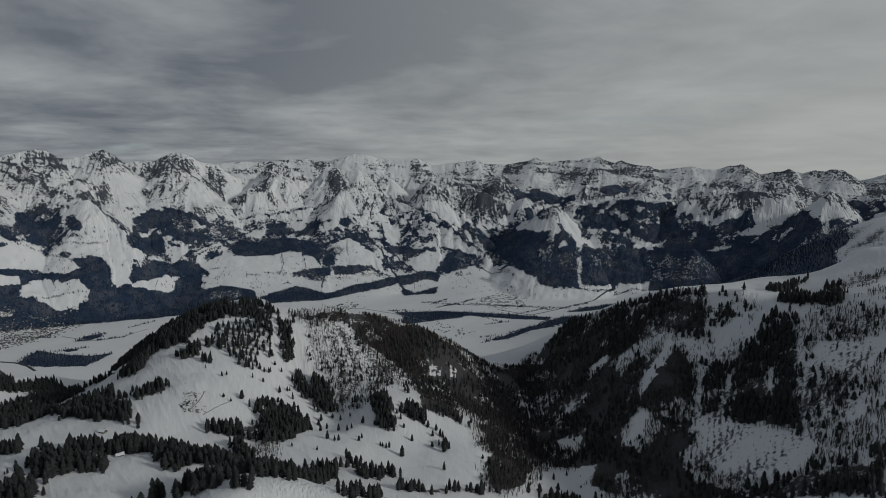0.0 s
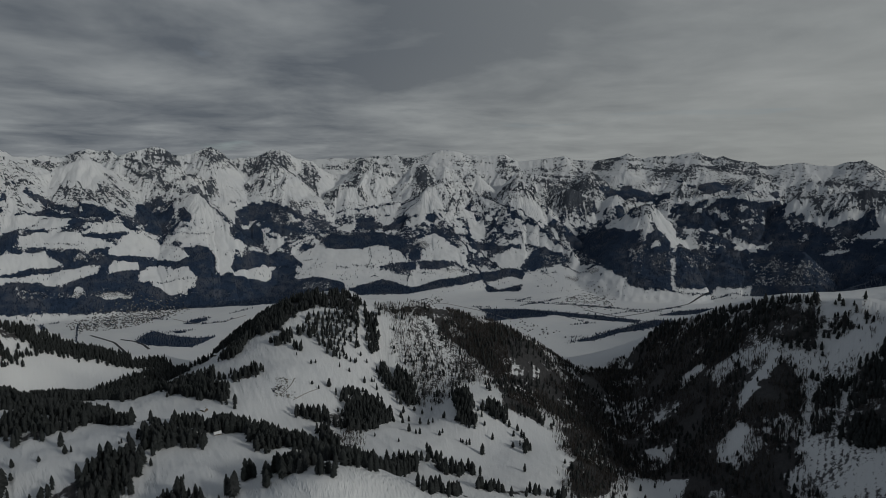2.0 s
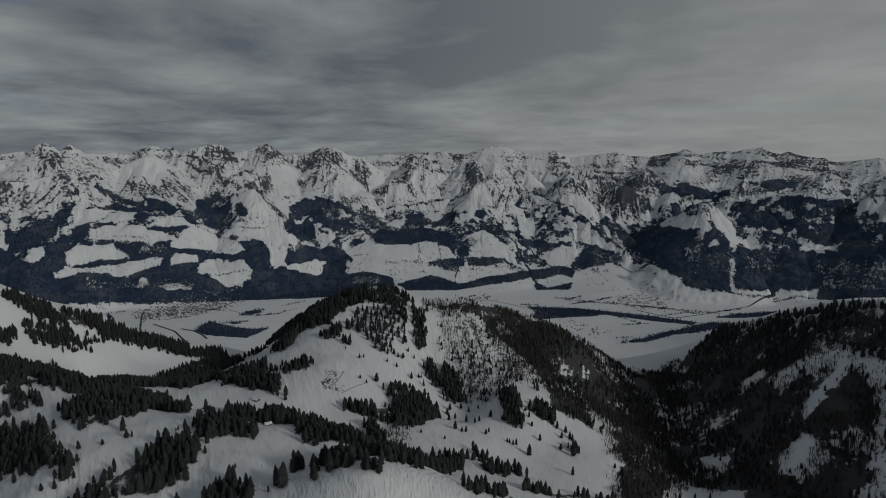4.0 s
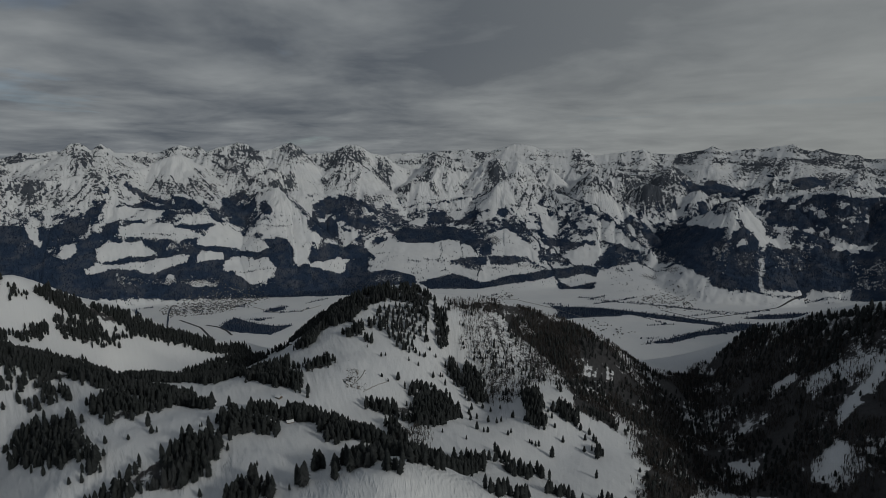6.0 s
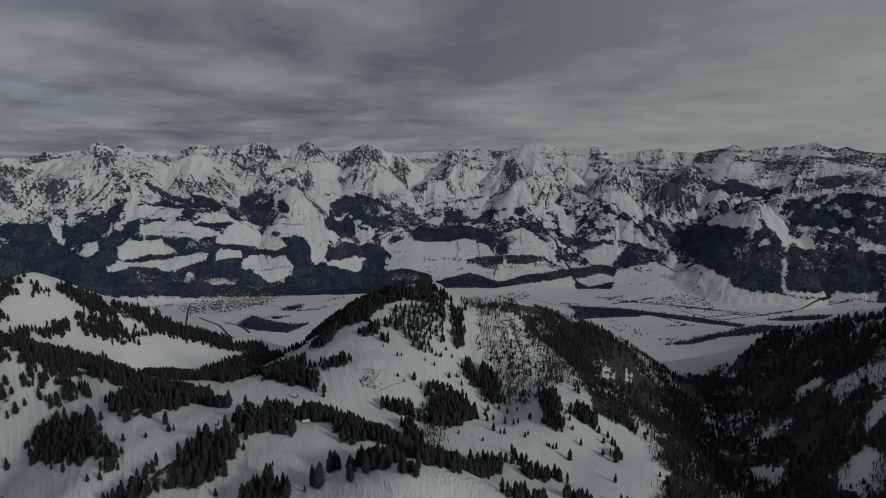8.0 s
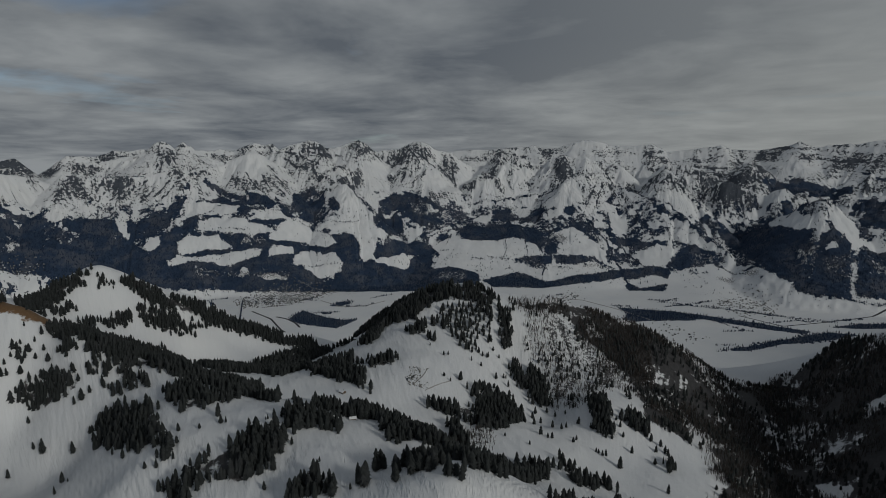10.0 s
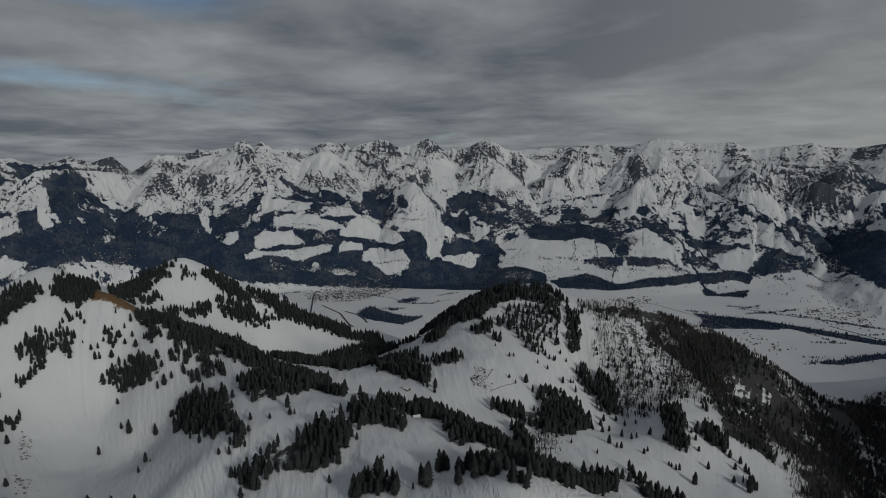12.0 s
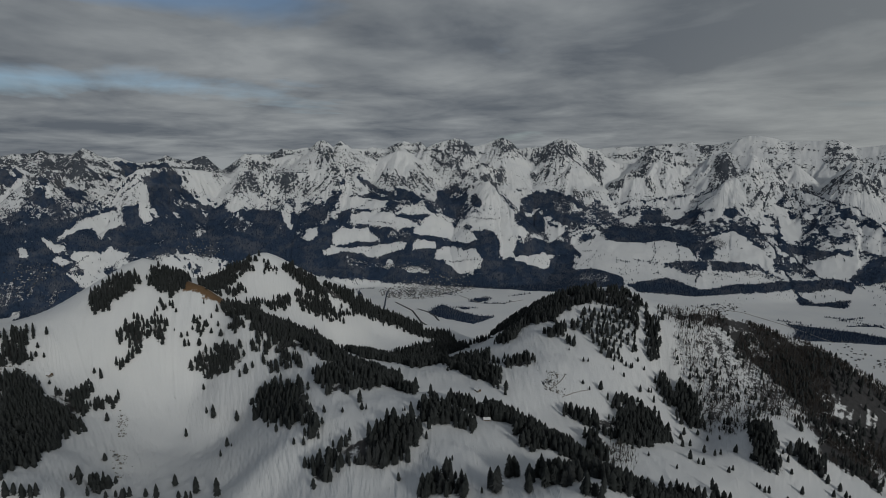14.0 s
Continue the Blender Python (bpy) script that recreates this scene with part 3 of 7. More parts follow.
# west cone
ridge(0.95, 3, (-3473, 1754, 357), (-3447, 1825, 400), (-3428, 1874, 434), (-3406, 1934, 524), (-3392, 1975, 604), (-3376, 2011, 638), (-3353, 2060, 653), (-3336, 2096, 646), (-3327, 2118, 614), (-3320, 2139, 548), (-3312, 2161, 488))
# west cone rib
ridge(0.95, 3, (-3489, 2141, 648), (-3350, 2061, 525), (-3187, 1994, 408), (-3058, 1889, 303))
# west back ridge
ridge(0.9, 6, (-3774, 2365, 646), (-3723, 2429, 700), (-3693, 2466, 711), (-3654, 2512, 675), (-3602, 2571, 645), (-3549, 2630, 607))
# west dark mountain
ridge(0.95, 3, (-3137, 1951, 291), (-3148, 2062, 404), (-3143, 2182, 485), (-3136, 2269, 546), (-3126, 2357, 610), (-3118, 2411, 647), (-3107, 2461, 660), (-3066, 2609, 658), (-3033, 2710, 650), (-2996, 2813, 638), (-2970, 2882, 623), (-2927, 2988, 583))
# west dark rib
ridge(1, 4, (-3285, 2599, 654), (-3150, 2511, 543), (-3030, 2380, 433), (-2909, 2251, 332))
ridge(1, 4, (-3181, 2727, 653), (-3071, 2602, 523), (-2977, 2452, 412), (-2835, 2345, 293))
ridge(1, 4, (-3049, 2861, 633), (-2863, 2794, 501), (-2708, 2703, 367), (-2585, 2594, 243))
# west knoll
ridge(0.8, 3, (-3028, 1937, 238), (-2984, 1989, 279), (-2921, 2062, 336), (-2868, 2121, 317), (-2822, 2166, 251))


def mountains(x, y):
    """Height of the highest ridge flank over each place, and where along and below its crest the place lies."""
    wx = x + 14 * fractal(x, y, 150, 3, 61) + 5 * fractal(x, y, 40, 2, 62)
    wy = y + 14 * fractal(x, y, 150, 3, 63) + 5 * fractal(x, y, 40, 2, 64)
    best, run, fall = np.full(x.shape, -999.0), np.zeros(x.shape), np.zeros(x.shape)
    start = 0.0
    for slope, jag, line in RIDGES:
        lo, hi = line[:, :2].min(0), line[:, :2].max(0)
        reach = 780 / slope
        box = np.nonzero((wx > lo[0] - reach) & (wx < hi[0] + reach) & (wy > lo[1] - reach) & (wy < hi[1] + reach))
        px, py = wx[box], wy[box]
        near, top, at = np.full(px.shape, 1e9), np.zeros(px.shape), np.zeros(px.shape)
        gone = start
        score = np.full(px.shape, -1e9)
        for a, b in zip(line[:-1], line[1:]):
            dx, dy = b[0] - a[0], b[1] - a[1]
            long = math.hypot(dx, dy) + 1e-9
            u = ((px - a[0]) * dx + (py - a[1]) * dy) / (long * long)
            v = np.clip(u, 0, 1)
            d = np.hypot(px - a[0] - v * dx, py - a[1] - v * dy)
            h = a[2] + (b[2] - a[2]) * v
            # past the ends of a piece the run goes on round the fan
            s = gone + u.clip(-0.6, 1.6) * long
            better = h - slope * d > score
            score[better] = (h - slope * d)[better]
            near[better], top[better], at[better] = d[better], h[better], s[better]
            gone += long
        start = gone + 500
        top = top + jag * fractal(at, at * 0, 46, 3, 66, True) * np.exp(-near / 60) - 0.3 * jag
        d = np.sqrt(near * near + 64) - 8
        # flanks steepen towards the crest and run out below
        h = top - slope * d * (1.12 - 0.16 * np.clip(d / 300, 0, 1.6))
        more = h > best[box]
        idx = tuple(k[more] for k in box)
        best[idx], run[idx], fall[idx] = h[more], at[more], d[more]
    return best, run, fall


def smooth(a, b, v):
    s = np.clip((v - a) / (b - a), 0, 1)
    return s * s * (3 - 2 * s)


def land(x, y, parts=False):
    """Height of the land with its folds, gullies and roughness; with parts also the ribs of the mountains and how far they rise."""
    base = broad_height(x, y)
    base = np.where(base < 14, 14 * np.exp(np.clip((base - 14) / 14, -60, 0)), base)
    d = np.hypot(x, y - 25)
    far = smooth(2900, 3350, d)
    steep = smooth(25, 120, base)
    rough = (1 - far) * steep * (3.5 * fractal(x, y, 90, 3, 21) + 1.1 * fractal(x + 0.5 * y, y * 0.6, 16, 3, 22, True))
    z = np.maximum(base, 0) + rough + far * steep * 5 * fractal(x, y, 70, 4, 13)
    ribs, rise = np.zeros(x.shape), np.zeros(x.shape)
    sel = np.nonzero(d > 3000)
    if sel[0].size:
        px, py, low = x[sel], y[sel], z[sel]
        top, run, fall = mountains(px, py)
        bend = run + 0.16 * fall + 10 * fractal(px, py, 90, 3, 67)
        grow = smooth(0, 70, fall)
        big = fractal(bend, fall * 0.28, 120, 3, 5, True) - 0.3
        small = fractal(bend, fall * 0.22 + 400, 34, 3, 9, True) - 0.3
        high = 0.35 + 0.65 * smooth(150, 480, top)
        back = 1 - 0.8 * smooth(4450, 4800, d[sel])
        top = top + high * back * (grow * 20 * big + (0.3 + 0.7 * grow) * 6.0 * small) + 9 * grow * fractal(px, py, 130, 4, 15) + 2.2 * fractal(px, py, 26, 3, 14)
        # flanks run out softly into the ground below
        k = 16.0
        lift = np.clip(0.5 + 0.5 * (top - low) / k, 0, 1)
        mixed = low * (1 - lift) + top * lift + k * lift * (1 - lift)
        edge = smooth(3000, 3150, d[sel])
        z[sel] = low + (mixed - low) * edge
        ribs[sel] = (0.6 * big + 0.4 * small) * lift * edge
        rise[sel] = lift * edge
    return (z, ribs, rise) if parts else z

# ---- what covers the land: woods, brush, rock, dry grass ----
PATCHES = {"wood": [], "brush": [], "clear": [], "grass": [], "rock": [], "gap": [], "grove": [], "thicket": []}
GROVES, LONE, THICKETS = [], [], []


def patch(kind, *corners):
    """A stretch of cover, by its corners in the plan."""
    PATCHES[kind].append(np.array(corners, float).reshape(-1, 2))


STROKES = {"wood": [], "rock": []}


def stroke(kind, width, *points):
    """A narrow band of rock or trees along a rib or gully."""
    STROKES[kind].append((width, np.array(points, float).reshape(-1, 2)))


def grove(spacing, *corners):
    """A stand of trees, by their spacing and its corners in the plan."""
    poly = np.array(corners, float).reshape(-1, 2)
    GROVES.append((spacing, poly))
    if spacing < 9:
        PATCHES["grove"].append(poly)


def thicket(spacing, *corners):
    """A leafless wood, with some spruces in it."""
    poly = np.array(corners, float).reshape(-1, 2)
    THICKETS.append((spacing, poly))
    PATCHES["thicket"].append(poly)


def lone_trees(*rows):
    """Trees standing alone: x, y, height."""
    LONE.extend(rows)


patch("wood", (401, 2686), (493, 2767), (710, 2726), (685, 2624), (559, 2603), (424, 2572), (370, 2595))
patch("wood", (1635, 1917), (1674, 1845), (1763, 1782), (1787, 1686), (1858, 1642), (1727, 1519), (1678, 1573), (1622, 1631), (1546, 1728))
patch("wood", (378, 2806), (610, 2777), (776, 2719), (936, 2650), (1116, 2534), (1080, 2484), (905, 2562), (728, 2655), (515, 2602), (412, 2650))
patch("wood", (655, 2205), (787, 2226), (931, 2329), (1129, 2399), (1284, 2474), (1192, 2534), (994, 2417), (810, 2292))
patch("wood", (1229, 2614), (1390, 2683), (1555, 2683), (1474, 2569), (1314, 2595))
patch("wood", (-1118, 2345), (-1128, 2402), (-1112, 2499), (-1023, 2430), (-886, 2382), (-812, 2404), (-839, 2304), (-860, 2255), (-1036, 2276))
patch("wood", (-1026, 2599), (-1010, 2673), (-957, 2716), (-933, 2658), (-972, 2597))
patch("wood", (-1023, 2482), (-970, 2487), (-961, 2462), (-1010, 2457))
patch("brush", (1939, 1572), (1792, 1442), (1738, 1507))
# the mountain slopes
patch("wood", (-2617, 2712), (-2562, 2765), (-2503, 2819), (-2436, 2851), (-2366, 2858), (-2314, 2816), (-2244, 2771), (-2170, 2753), (-2184, 2838), (-2128, 2893), (-2091, 2883), (-2082, 3066), (-2028, 3085), (-2009, 3079), (-1983, 2982), (-1854, 3030), (-1742, 3096), (-1603, 3148), (-1574, 3118), (-1456, 3186), (-1292, 3192), (-1219, 3274), (-1156, 3292), (-1094, 3255), (-1049, 3160), (-984, 3223), (-842, 3253), (-796, 3269), (-777, 3423), (-682, 3484), (-634, 3315), (-479, 3311), (-356, 3281), (-337, 3102), (-439, 3029), (-541, 3012), (-642, 2992), (-741, 2969), (-838, 2943), (-938, 2933), (-1031, 2901), (-1119, 2890), (-1206, 2876), (-1290, 2856), (-1367, 2825), (-1448, 2789), (-1526, 2753), (-1612, 2732), (-1687, 2698), (-1746, 2647), (-1814, 2613), (-1885, 2587), (-1954, 2560), (-2025, 2536), (-2090, 2509), (-2154, 2480), (-2209, 2445), (-2270, 2408), (-2332, 2375), (-2394, 2448), (-2451, 2518), (-2540, 2620))
patch("wood", (-2341, 2853), (-2285, 2937), (-2205, 2960), (-2148, 2921), (-2136, 2812), (-2190, 2801), (-2255, 2787))
patch("wood", (-2551, 2883), (-2540, 2947), (-2486, 2980), (-2465, 2971), (-2488, 2898), (-2518, 2839))
patch("wood", (-2193, 3013), (-2225, 3113), (-2225, 3168), (-2179, 3200), (-2163, 3199), (-2149, 3123), (-2117, 3097), (-2135, 3048), (-2163, 2991))
patch("wood", (-2229, 3257), (-2235, 3332), (-2181, 3259), (-2192, 3221))
patch("wood", (-2251, 3405), (-2206, 3417), (-2127, 3402), (-2087, 3421), (-1984, 3366), (-1864, 3337), (-1750, 3320), (-1735, 3288), (-1879, 3300), (-2050, 3355), (-2141, 3363), (-2202, 3378))
patch("wood", (-2105, 3244), (-2038, 3333), (-1915, 3302), (-1828, 3300), (-1776, 3266), (-1798, 3208), (-1880, 3236), (-1999, 3264), (-2083, 3234))
patch("wood", (-2026, 3110), (-1945, 3168), (-1833, 3211), (-1810, 3167), (-1906, 3157), (-2014, 3088))
patch("wood", (-1773, 3159), (-1703, 3220), (-1619, 3258), (-1572, 3265), (-1572, 3226), (-1677, 3166), (-1734, 3146))
patch("wood", (-1895, 3400), (-1791, 3406), (-1740, 3410), (-1644, 3391), (-1562, 3402), (-1519, 3339), (-1572, 3303), (-1669, 3294), (-1733, 3284), (-1823, 3326))
patch("wood", (-1644, 3551), (-1605, 3728), (-1532, 3688), (-1455, 3639), (-1405, 3562), (-1391, 3433), (-1465, 3374), (-1515, 3330), (-1572, 3425))
patch("wood", (-1392, 3567), (-1350, 3556), (-1275, 3499), (-1240, 3469), (-1235, 3429), (-1317, 3462), (-1351, 3475))
patch("wood", (-1117, 3762), (-1053, 3890), (-963, 3934), (-837, 3906), (-752, 3873), (-675, 3836), (-657, 3819), (-720, 3696), (-750, 3654), (-807, 3657), (-870, 3689), (-914, 3683), (-894, 3626), (-907, 3525), (-938, 3439), (-990, 3435), (-1026, 3492))
patch("wood", (-998, 3333), (-890, 3457), (-803, 3545), (-691, 3533), (-640, 3451), (-746, 3445), (-835, 3368), (-912, 3265), (-984, 3223))
patch("wood", (-1287, 3275), (-1201, 3324), (-1115, 3322), (-1066, 3217), (-1062, 3150), (-1157, 3191), (-1234, 3221))
patch("wood", (-534, 3712), (-425, 3751), (-237, 3798), (-46, 3755), (11, 3681), (29, 3541), (-24, 3511), (-79, 3590), (-190, 3621), (-297, 3583), (-439, 3548), (-520, 3608))
patch("wood", (-306, 3939), (-206, 3920), (-162, 3832), (-258, 3822), (-301, 3874))
patch("wood", (11, 3706), (104, 3709), (140, 3678), (66, 3620), (119, 3544), (100, 3494), (29, 3466), (22, 3596))
patch("wood", (-179, 3421), (-41, 3455), (64, 3475), (63, 3390), (-39, 3345), (-142, 3378))
patch("wood", (64, 3475), (205, 3490), (274, 3480), (307, 3447), (202, 3415), (98, 3414))
patch("wood", (-330, 3183), (-235, 3237), (-139, 3298), (-71, 3260), (28, 3191), (162, 3282), (299, 3342), (405, 3397), (474, 3403), (483, 3341), (396, 3302), (291, 3243), (190, 3180), (92, 3139), (-4, 3101), (-130, 3098), (-257, 3090))
patch("wood", (-161, 3797), (-87, 3885), (-9, 3936), (30, 3866), (-47, 3835), (-121, 3754))
patch("wood", (144, 3848), (202, 3850), (239, 3818), (200, 3800), (143, 3808))
patch("wood", (86, 3780), (162, 3802), (199, 3780), (123, 3754))
patch("wood", (213, 3670), (288, 3690), (301, 3618), (245, 3587))
patch("wood", (385, 3751), (425, 3787), (455, 3713), (465, 3631), (413, 3652))
patch("wood", (410, 3628), (540, 3661), (571, 3621), (635, 3580), (742, 3585), (762, 3544), (631, 3545), (561, 3542), (532, 3596), (444, 3603))
patch("wood", (714, 3422), (799, 3516), (878, 3564), (947, 3567), (982, 3495), (1051, 3438), (1042, 3404), (908, 3396), (774, 3388))
patch("wood", (459, 3415), (543, 3413), (680, 3424), (741, 3390), (711, 3320), (635, 3356), (567, 3343), (497, 3319), (553, 3249), (700, 3261), (668, 3181), (578, 3204), (482, 3205))
patch("wood", (609, 3767), (648, 3781), (670, 3690), (632, 3672))
patch("wood", (712, 3845), (763, 3820), (803, 3771), (752, 3751), (722, 3792))
patch("wood", (956, 3761), (1047, 3679), (1124, 3567), (1138, 3394), (1180, 3188), (1244, 3072), (1308, 3089), (1346, 3257), (1378, 3363), (1324, 3481), (1280, 3641), (1215, 3764), (1107, 3709), (1015, 3781))
patch("wood", (1296, 3636), (1367, 3422), (1478, 3304), (1625, 3351), (1588, 3230), (1531, 3096), (1478, 2972), (1467, 2927), (1393, 2946), (1323, 2979), (1251, 3010), (1259, 3115), (1346, 3257), (1311, 3406))
patch("wood", (1607, 3237), (1754, 3222), (1880, 3179), (1989, 3112), (2049, 3054), (2103, 2992), (2179, 2900), (2105, 2780), (2050, 2809), (2007, 2858), (1955, 2900), (1896, 2934), (1819, 2941), (1750, 2965), (1645, 2928), (1560, 2924), (1478, 2927), (1478, 2972), (1537, 3093))
patch("wood", (1793, 3309), (2010, 3410), (2044, 3302), (1980, 3147), (1882, 3183), (1767, 3250))
patch("wood", (1390, 3873), (1516, 3820), (1489, 3501), (1522, 3503), (1433, 3519), (1446, 3767), (1363, 3782))
patch("wood", (1577, 3478), (1868, 3805), (2011, 3743), (2138, 3665), (2245, 3565), (2335, 3531), (2415, 3488), (2470, 3338), (2423, 3260), (2370, 3176), (2325, 3103), (2224, 3170), (2180, 3256), (2098, 3291), (2050, 3368), (1998, 3446), (1907, 3521), (1817, 3607), (1791, 3704))
patch("wood", (1434, 4133), (1661, 4214), (1693, 4093), (1495, 3871), (1455, 4073))
patch("wood", (1646, 3967), (1786, 4037), (1921, 3963), (1878, 3906), (1737, 3916), (1648, 3922))
patch("wood", (2012, 4125), (2113, 3949), (2285, 3933), (2289, 3873), (2114, 3811), (2069, 3933))
patch("clear", (-2017, 2862), (-1974, 2940), (-1863, 3018), (-1806, 3001), (-1751, 2975), (-1817, 2935), (-1910, 2833), (-1957, 2788), (-1995, 2816))
patch("clear", (-1994, 2731), (-1973, 2789), (-1873, 2821), (-1780, 2923), (-1689, 2988), (-1597, 3028), (-1588, 2976), (-1655, 2921), (-1700, 2860), (-1778, 2836), (-1847, 2803), (-1923, 2757), (-1956, 2715), (-1978, 2705))
patch("clear", (-1565, 3027), (-1553, 3073), (-1441, 3133), (-1429, 3089), (-1492, 3042), (-1544, 2982))
patch("clear", (-1428, 3078), (-1380, 3160), (-1256, 3142), (-1195, 3155), (-1128, 3100), (-1128, 3052), (-1173, 3041), (-1166, 3022), (-1256, 3007), (-1355, 3018), (-1392, 3001))
patch("clear", (-1644, 2870), (-1613, 2887), (-1593, 2835), (-1619, 2832))
patch("clear", (-1503, 2862), (-1427, 2907), (-1398, 2898), (-1483, 2850))
patch("clear", (-1585, 3107), (-1566, 3212), (-1540, 3269), (-1452, 3342), (-1331, 3300), (-1249, 3263), (-1209, 3225), (-1259, 3195), (-1400, 3212), (-1480, 3164), (-1559, 3120))
patch("clear", (-2149, 2744), (-2148, 2808), (-2105, 2835), (-2078, 2793), (-2100, 2738))
patch("clear", (-2390, 2851), (-2384, 2902), (-2279, 2820), (-2258, 2779), (-2315, 2789))
patch("clear", (-1999, 3062), (-1952, 3122), (-1866, 3145), (-1773, 3159), (-1651, 3180), (-1603, 3148), (-1708, 3092), (-1829, 3074), (-1911, 3047), (-1974, 3019))
patch("clear", (-2126, 3139), (-2052, 3236), (-1873, 3222), (-1949, 3177), (-2032, 3118), (-2082, 3066))
patch("clear", (-1727, 3270), (-1638, 3299), (-1570, 3299), (-1623, 3267), (-1732, 3210))
patch("clear", (-1373, 3623), (-1297, 3624), (-1207, 3571), (-1083, 3517), (-1022, 3399), (-1002, 3285), (-1057, 3241), (-1115, 3322), (-1209, 3348), (-1313, 3346), (-1332, 3402), (-1218, 3429))
patch("clear", (-1060, 3690), (-993, 3725), (-991, 3684), (-1034, 3661))
patch("clear", (-671, 3522), (-557, 3613), (-515, 3573), (-387, 3575), (-260, 3571), (-141, 3558), (-24, 3551), (-23, 3471), (-180, 3431), (-176, 3371), (-337, 3253), (-400, 3281), (-479, 3316), (-618, 3323), (-611, 3446))
patch("clear", (-983, 3218), (-906, 3308), (-836, 3373), (-797, 3351), (-804, 3278), (-861, 3263))
patch("clear", (148, 3998), (229, 4049), (262, 3897), (164, 3877), (107, 3899))
patch("clear", (207, 3540), (350, 3549), (364, 3507), (310, 3497), (205, 3495))
patch("clear", (102, 3609), (196, 3706), (317, 3592), (366, 3532), (172, 3542))
patch("clear", (573, 3504), (701, 3552), (745, 3507), (701, 3445), (614, 3436))
patch("clear", (452, 3864), (527, 3855), (527, 3698), (433, 3675))
patch("clear", (822, 3731), (908, 3628), (982, 3495), (846, 3582), (780, 3602), (799, 3705))
patch("clear", (813, 3896), (907, 3891), (997, 3781), (882, 3763), (819, 3819))
patch("clear", (1322, 3616), (1382, 3599), (1422, 3486), (1499, 3360), (1489, 3332), (1393, 3406), (1329, 3586))
patch("clear", (1550, 3408), (1777, 3793), (1658, 3390), (1655, 3347), (1607, 3237), (1582, 3266), (1551, 3331))
patch("clear", (1468, 3237), (1516, 3242), (1515, 3204), (1456, 3204))
patch("clear", (1825, 3743), (1853, 3723), (1825, 3704))
patch("clear", (1942, 3666), (2056, 3695), (2091, 3687), (1981, 3662))
patch("clear", (2023, 3320), (2088, 3274), (2191, 3199), (2034, 3094), (1958, 3161))
patch("clear", (2120, 3265), (2202, 3264), (2190, 3243), (2119, 3248))
patch("clear", (1357, 4065), (1386, 3922), (1448, 3894), (1523, 3844), (1447, 3831), (1365, 3908))
patch("clear", (1814, 4107), (1928, 4104), (1942, 3970), (1902, 4044), (1803, 4079))
patch("clear", (1885, 3880), (2045, 3810), (2166, 3776), (2013, 3747))
patch("brush", (1571, 3205), (1604, 3216), (1548, 3071), (1496, 2935), (1462, 2941), (1516, 3070))
patch("brush", (-1983, 2982), (-1865, 3023), (-1832, 3020), (-1921, 2982))
patch("brush", (-1863, 3018), (-1783, 3049), (-1703, 3083), (-1621, 3116), (-1566, 3066), (-1695, 3002), (-1767, 2989))
patch("brush", (-1866, 2760), (-1800, 2798), (-1732, 2835), (-1654, 2858), (-1557, 2890), (-1471, 2946), (-1376, 2992), (-1363, 2888), (-1444, 2853), (-1523, 2818), (-1608, 2798), (-1687, 2769), (-1752, 2721), (-1817, 2678))
patch("brush", (-1280, 2986), (-1184, 3026), (-1079, 3049), (-1011, 3035), (-1127, 2999), (-1241, 2964))
patch("brush", (-614, 3299), (-509, 3281), (-406, 3275), (-395, 3181), (-493, 3177), (-593, 3180))
patch("brush", (30, 3656), (139, 3653), (192, 3596), (101, 3539), (47, 3565))
patch("brush", (-178, 3411), (-75, 3425), (29, 3441), (29, 3361), (-107, 3359))
patch("brush", (202, 3415), (377, 3465), (373, 3410), (268, 3380))
patch("brush", (836, 3528), (951, 3504), (1051, 3438), (1039, 3390), (943, 3402), (846, 3412))
patch("brush", (953, 3311), (1055, 3274), (1031, 3193), (990, 3211), (946, 3261))
patch("brush", (1080, 3361), (1155, 3251), (1153, 3151), (1074, 3236))
patch("brush", (1343, 3264), (1435, 3268), (1455, 3243), (1401, 3141), (1348, 3039), (1284, 3061))
patch("brush", (1428, 3173), (1546, 3167), (1484, 3019), (1403, 3107))
patch("brush", (1612, 3179), (1750, 3213), (1853, 3183), (1798, 3071), (1705, 3084), (1566, 3011))
patch("brush", (1954, 3098), (2035, 3051), (2103, 2992), (2053, 2906), (2001, 2966), (1940, 3019))
patch("brush", (2212, 3503), (2311, 3510), (2222, 3402), (2149, 3318), (2153, 3363))
patch("brush", (2108, 3602), (2170, 3570), (2070, 3438))
patch("brush", (-937, 3904), (-748, 3853), (-712, 3753), (-798, 3705), (-884, 3752))
stroke("wood", 9, (-2091, 2883), (-2064, 2939), (-2056, 3024), (-2026, 3110), (-1984, 3178))
stroke("wood", 9, (-1920, 3153), (-1814, 3239), (-1708, 3302), (-1584, 3331), (-1511, 3321), (-1433, 3339), (-1252, 3273))
stroke("wood", 9, (-803, 3545), (-674, 3648), (-542, 3772), (-402, 3910))
stroke("wood", 9, (-734, 3565), (-570, 3697), (-463, 3752))
stroke("wood", 9, (-655, 3535), (-600, 3646))
stroke("wood", 9, (-569, 3970), (-371, 3998), (-172, 4057), (30, 4086))
stroke("wood", 9, (-331, 4002), (-173, 4067), (-51, 4080), (70, 4060))
stroke("wood", 9, (-1330, 3793), (-1217, 3604), (-1132, 3564), (-1074, 3634))
stroke("wood", 9, (-141, 3793), (-58, 3905), (30, 3951), (108, 3969))
stroke("wood", 9, (-48, 3875), (68, 3850))
stroke("wood", 9, (495, 3582), (553, 3487), (610, 3411))
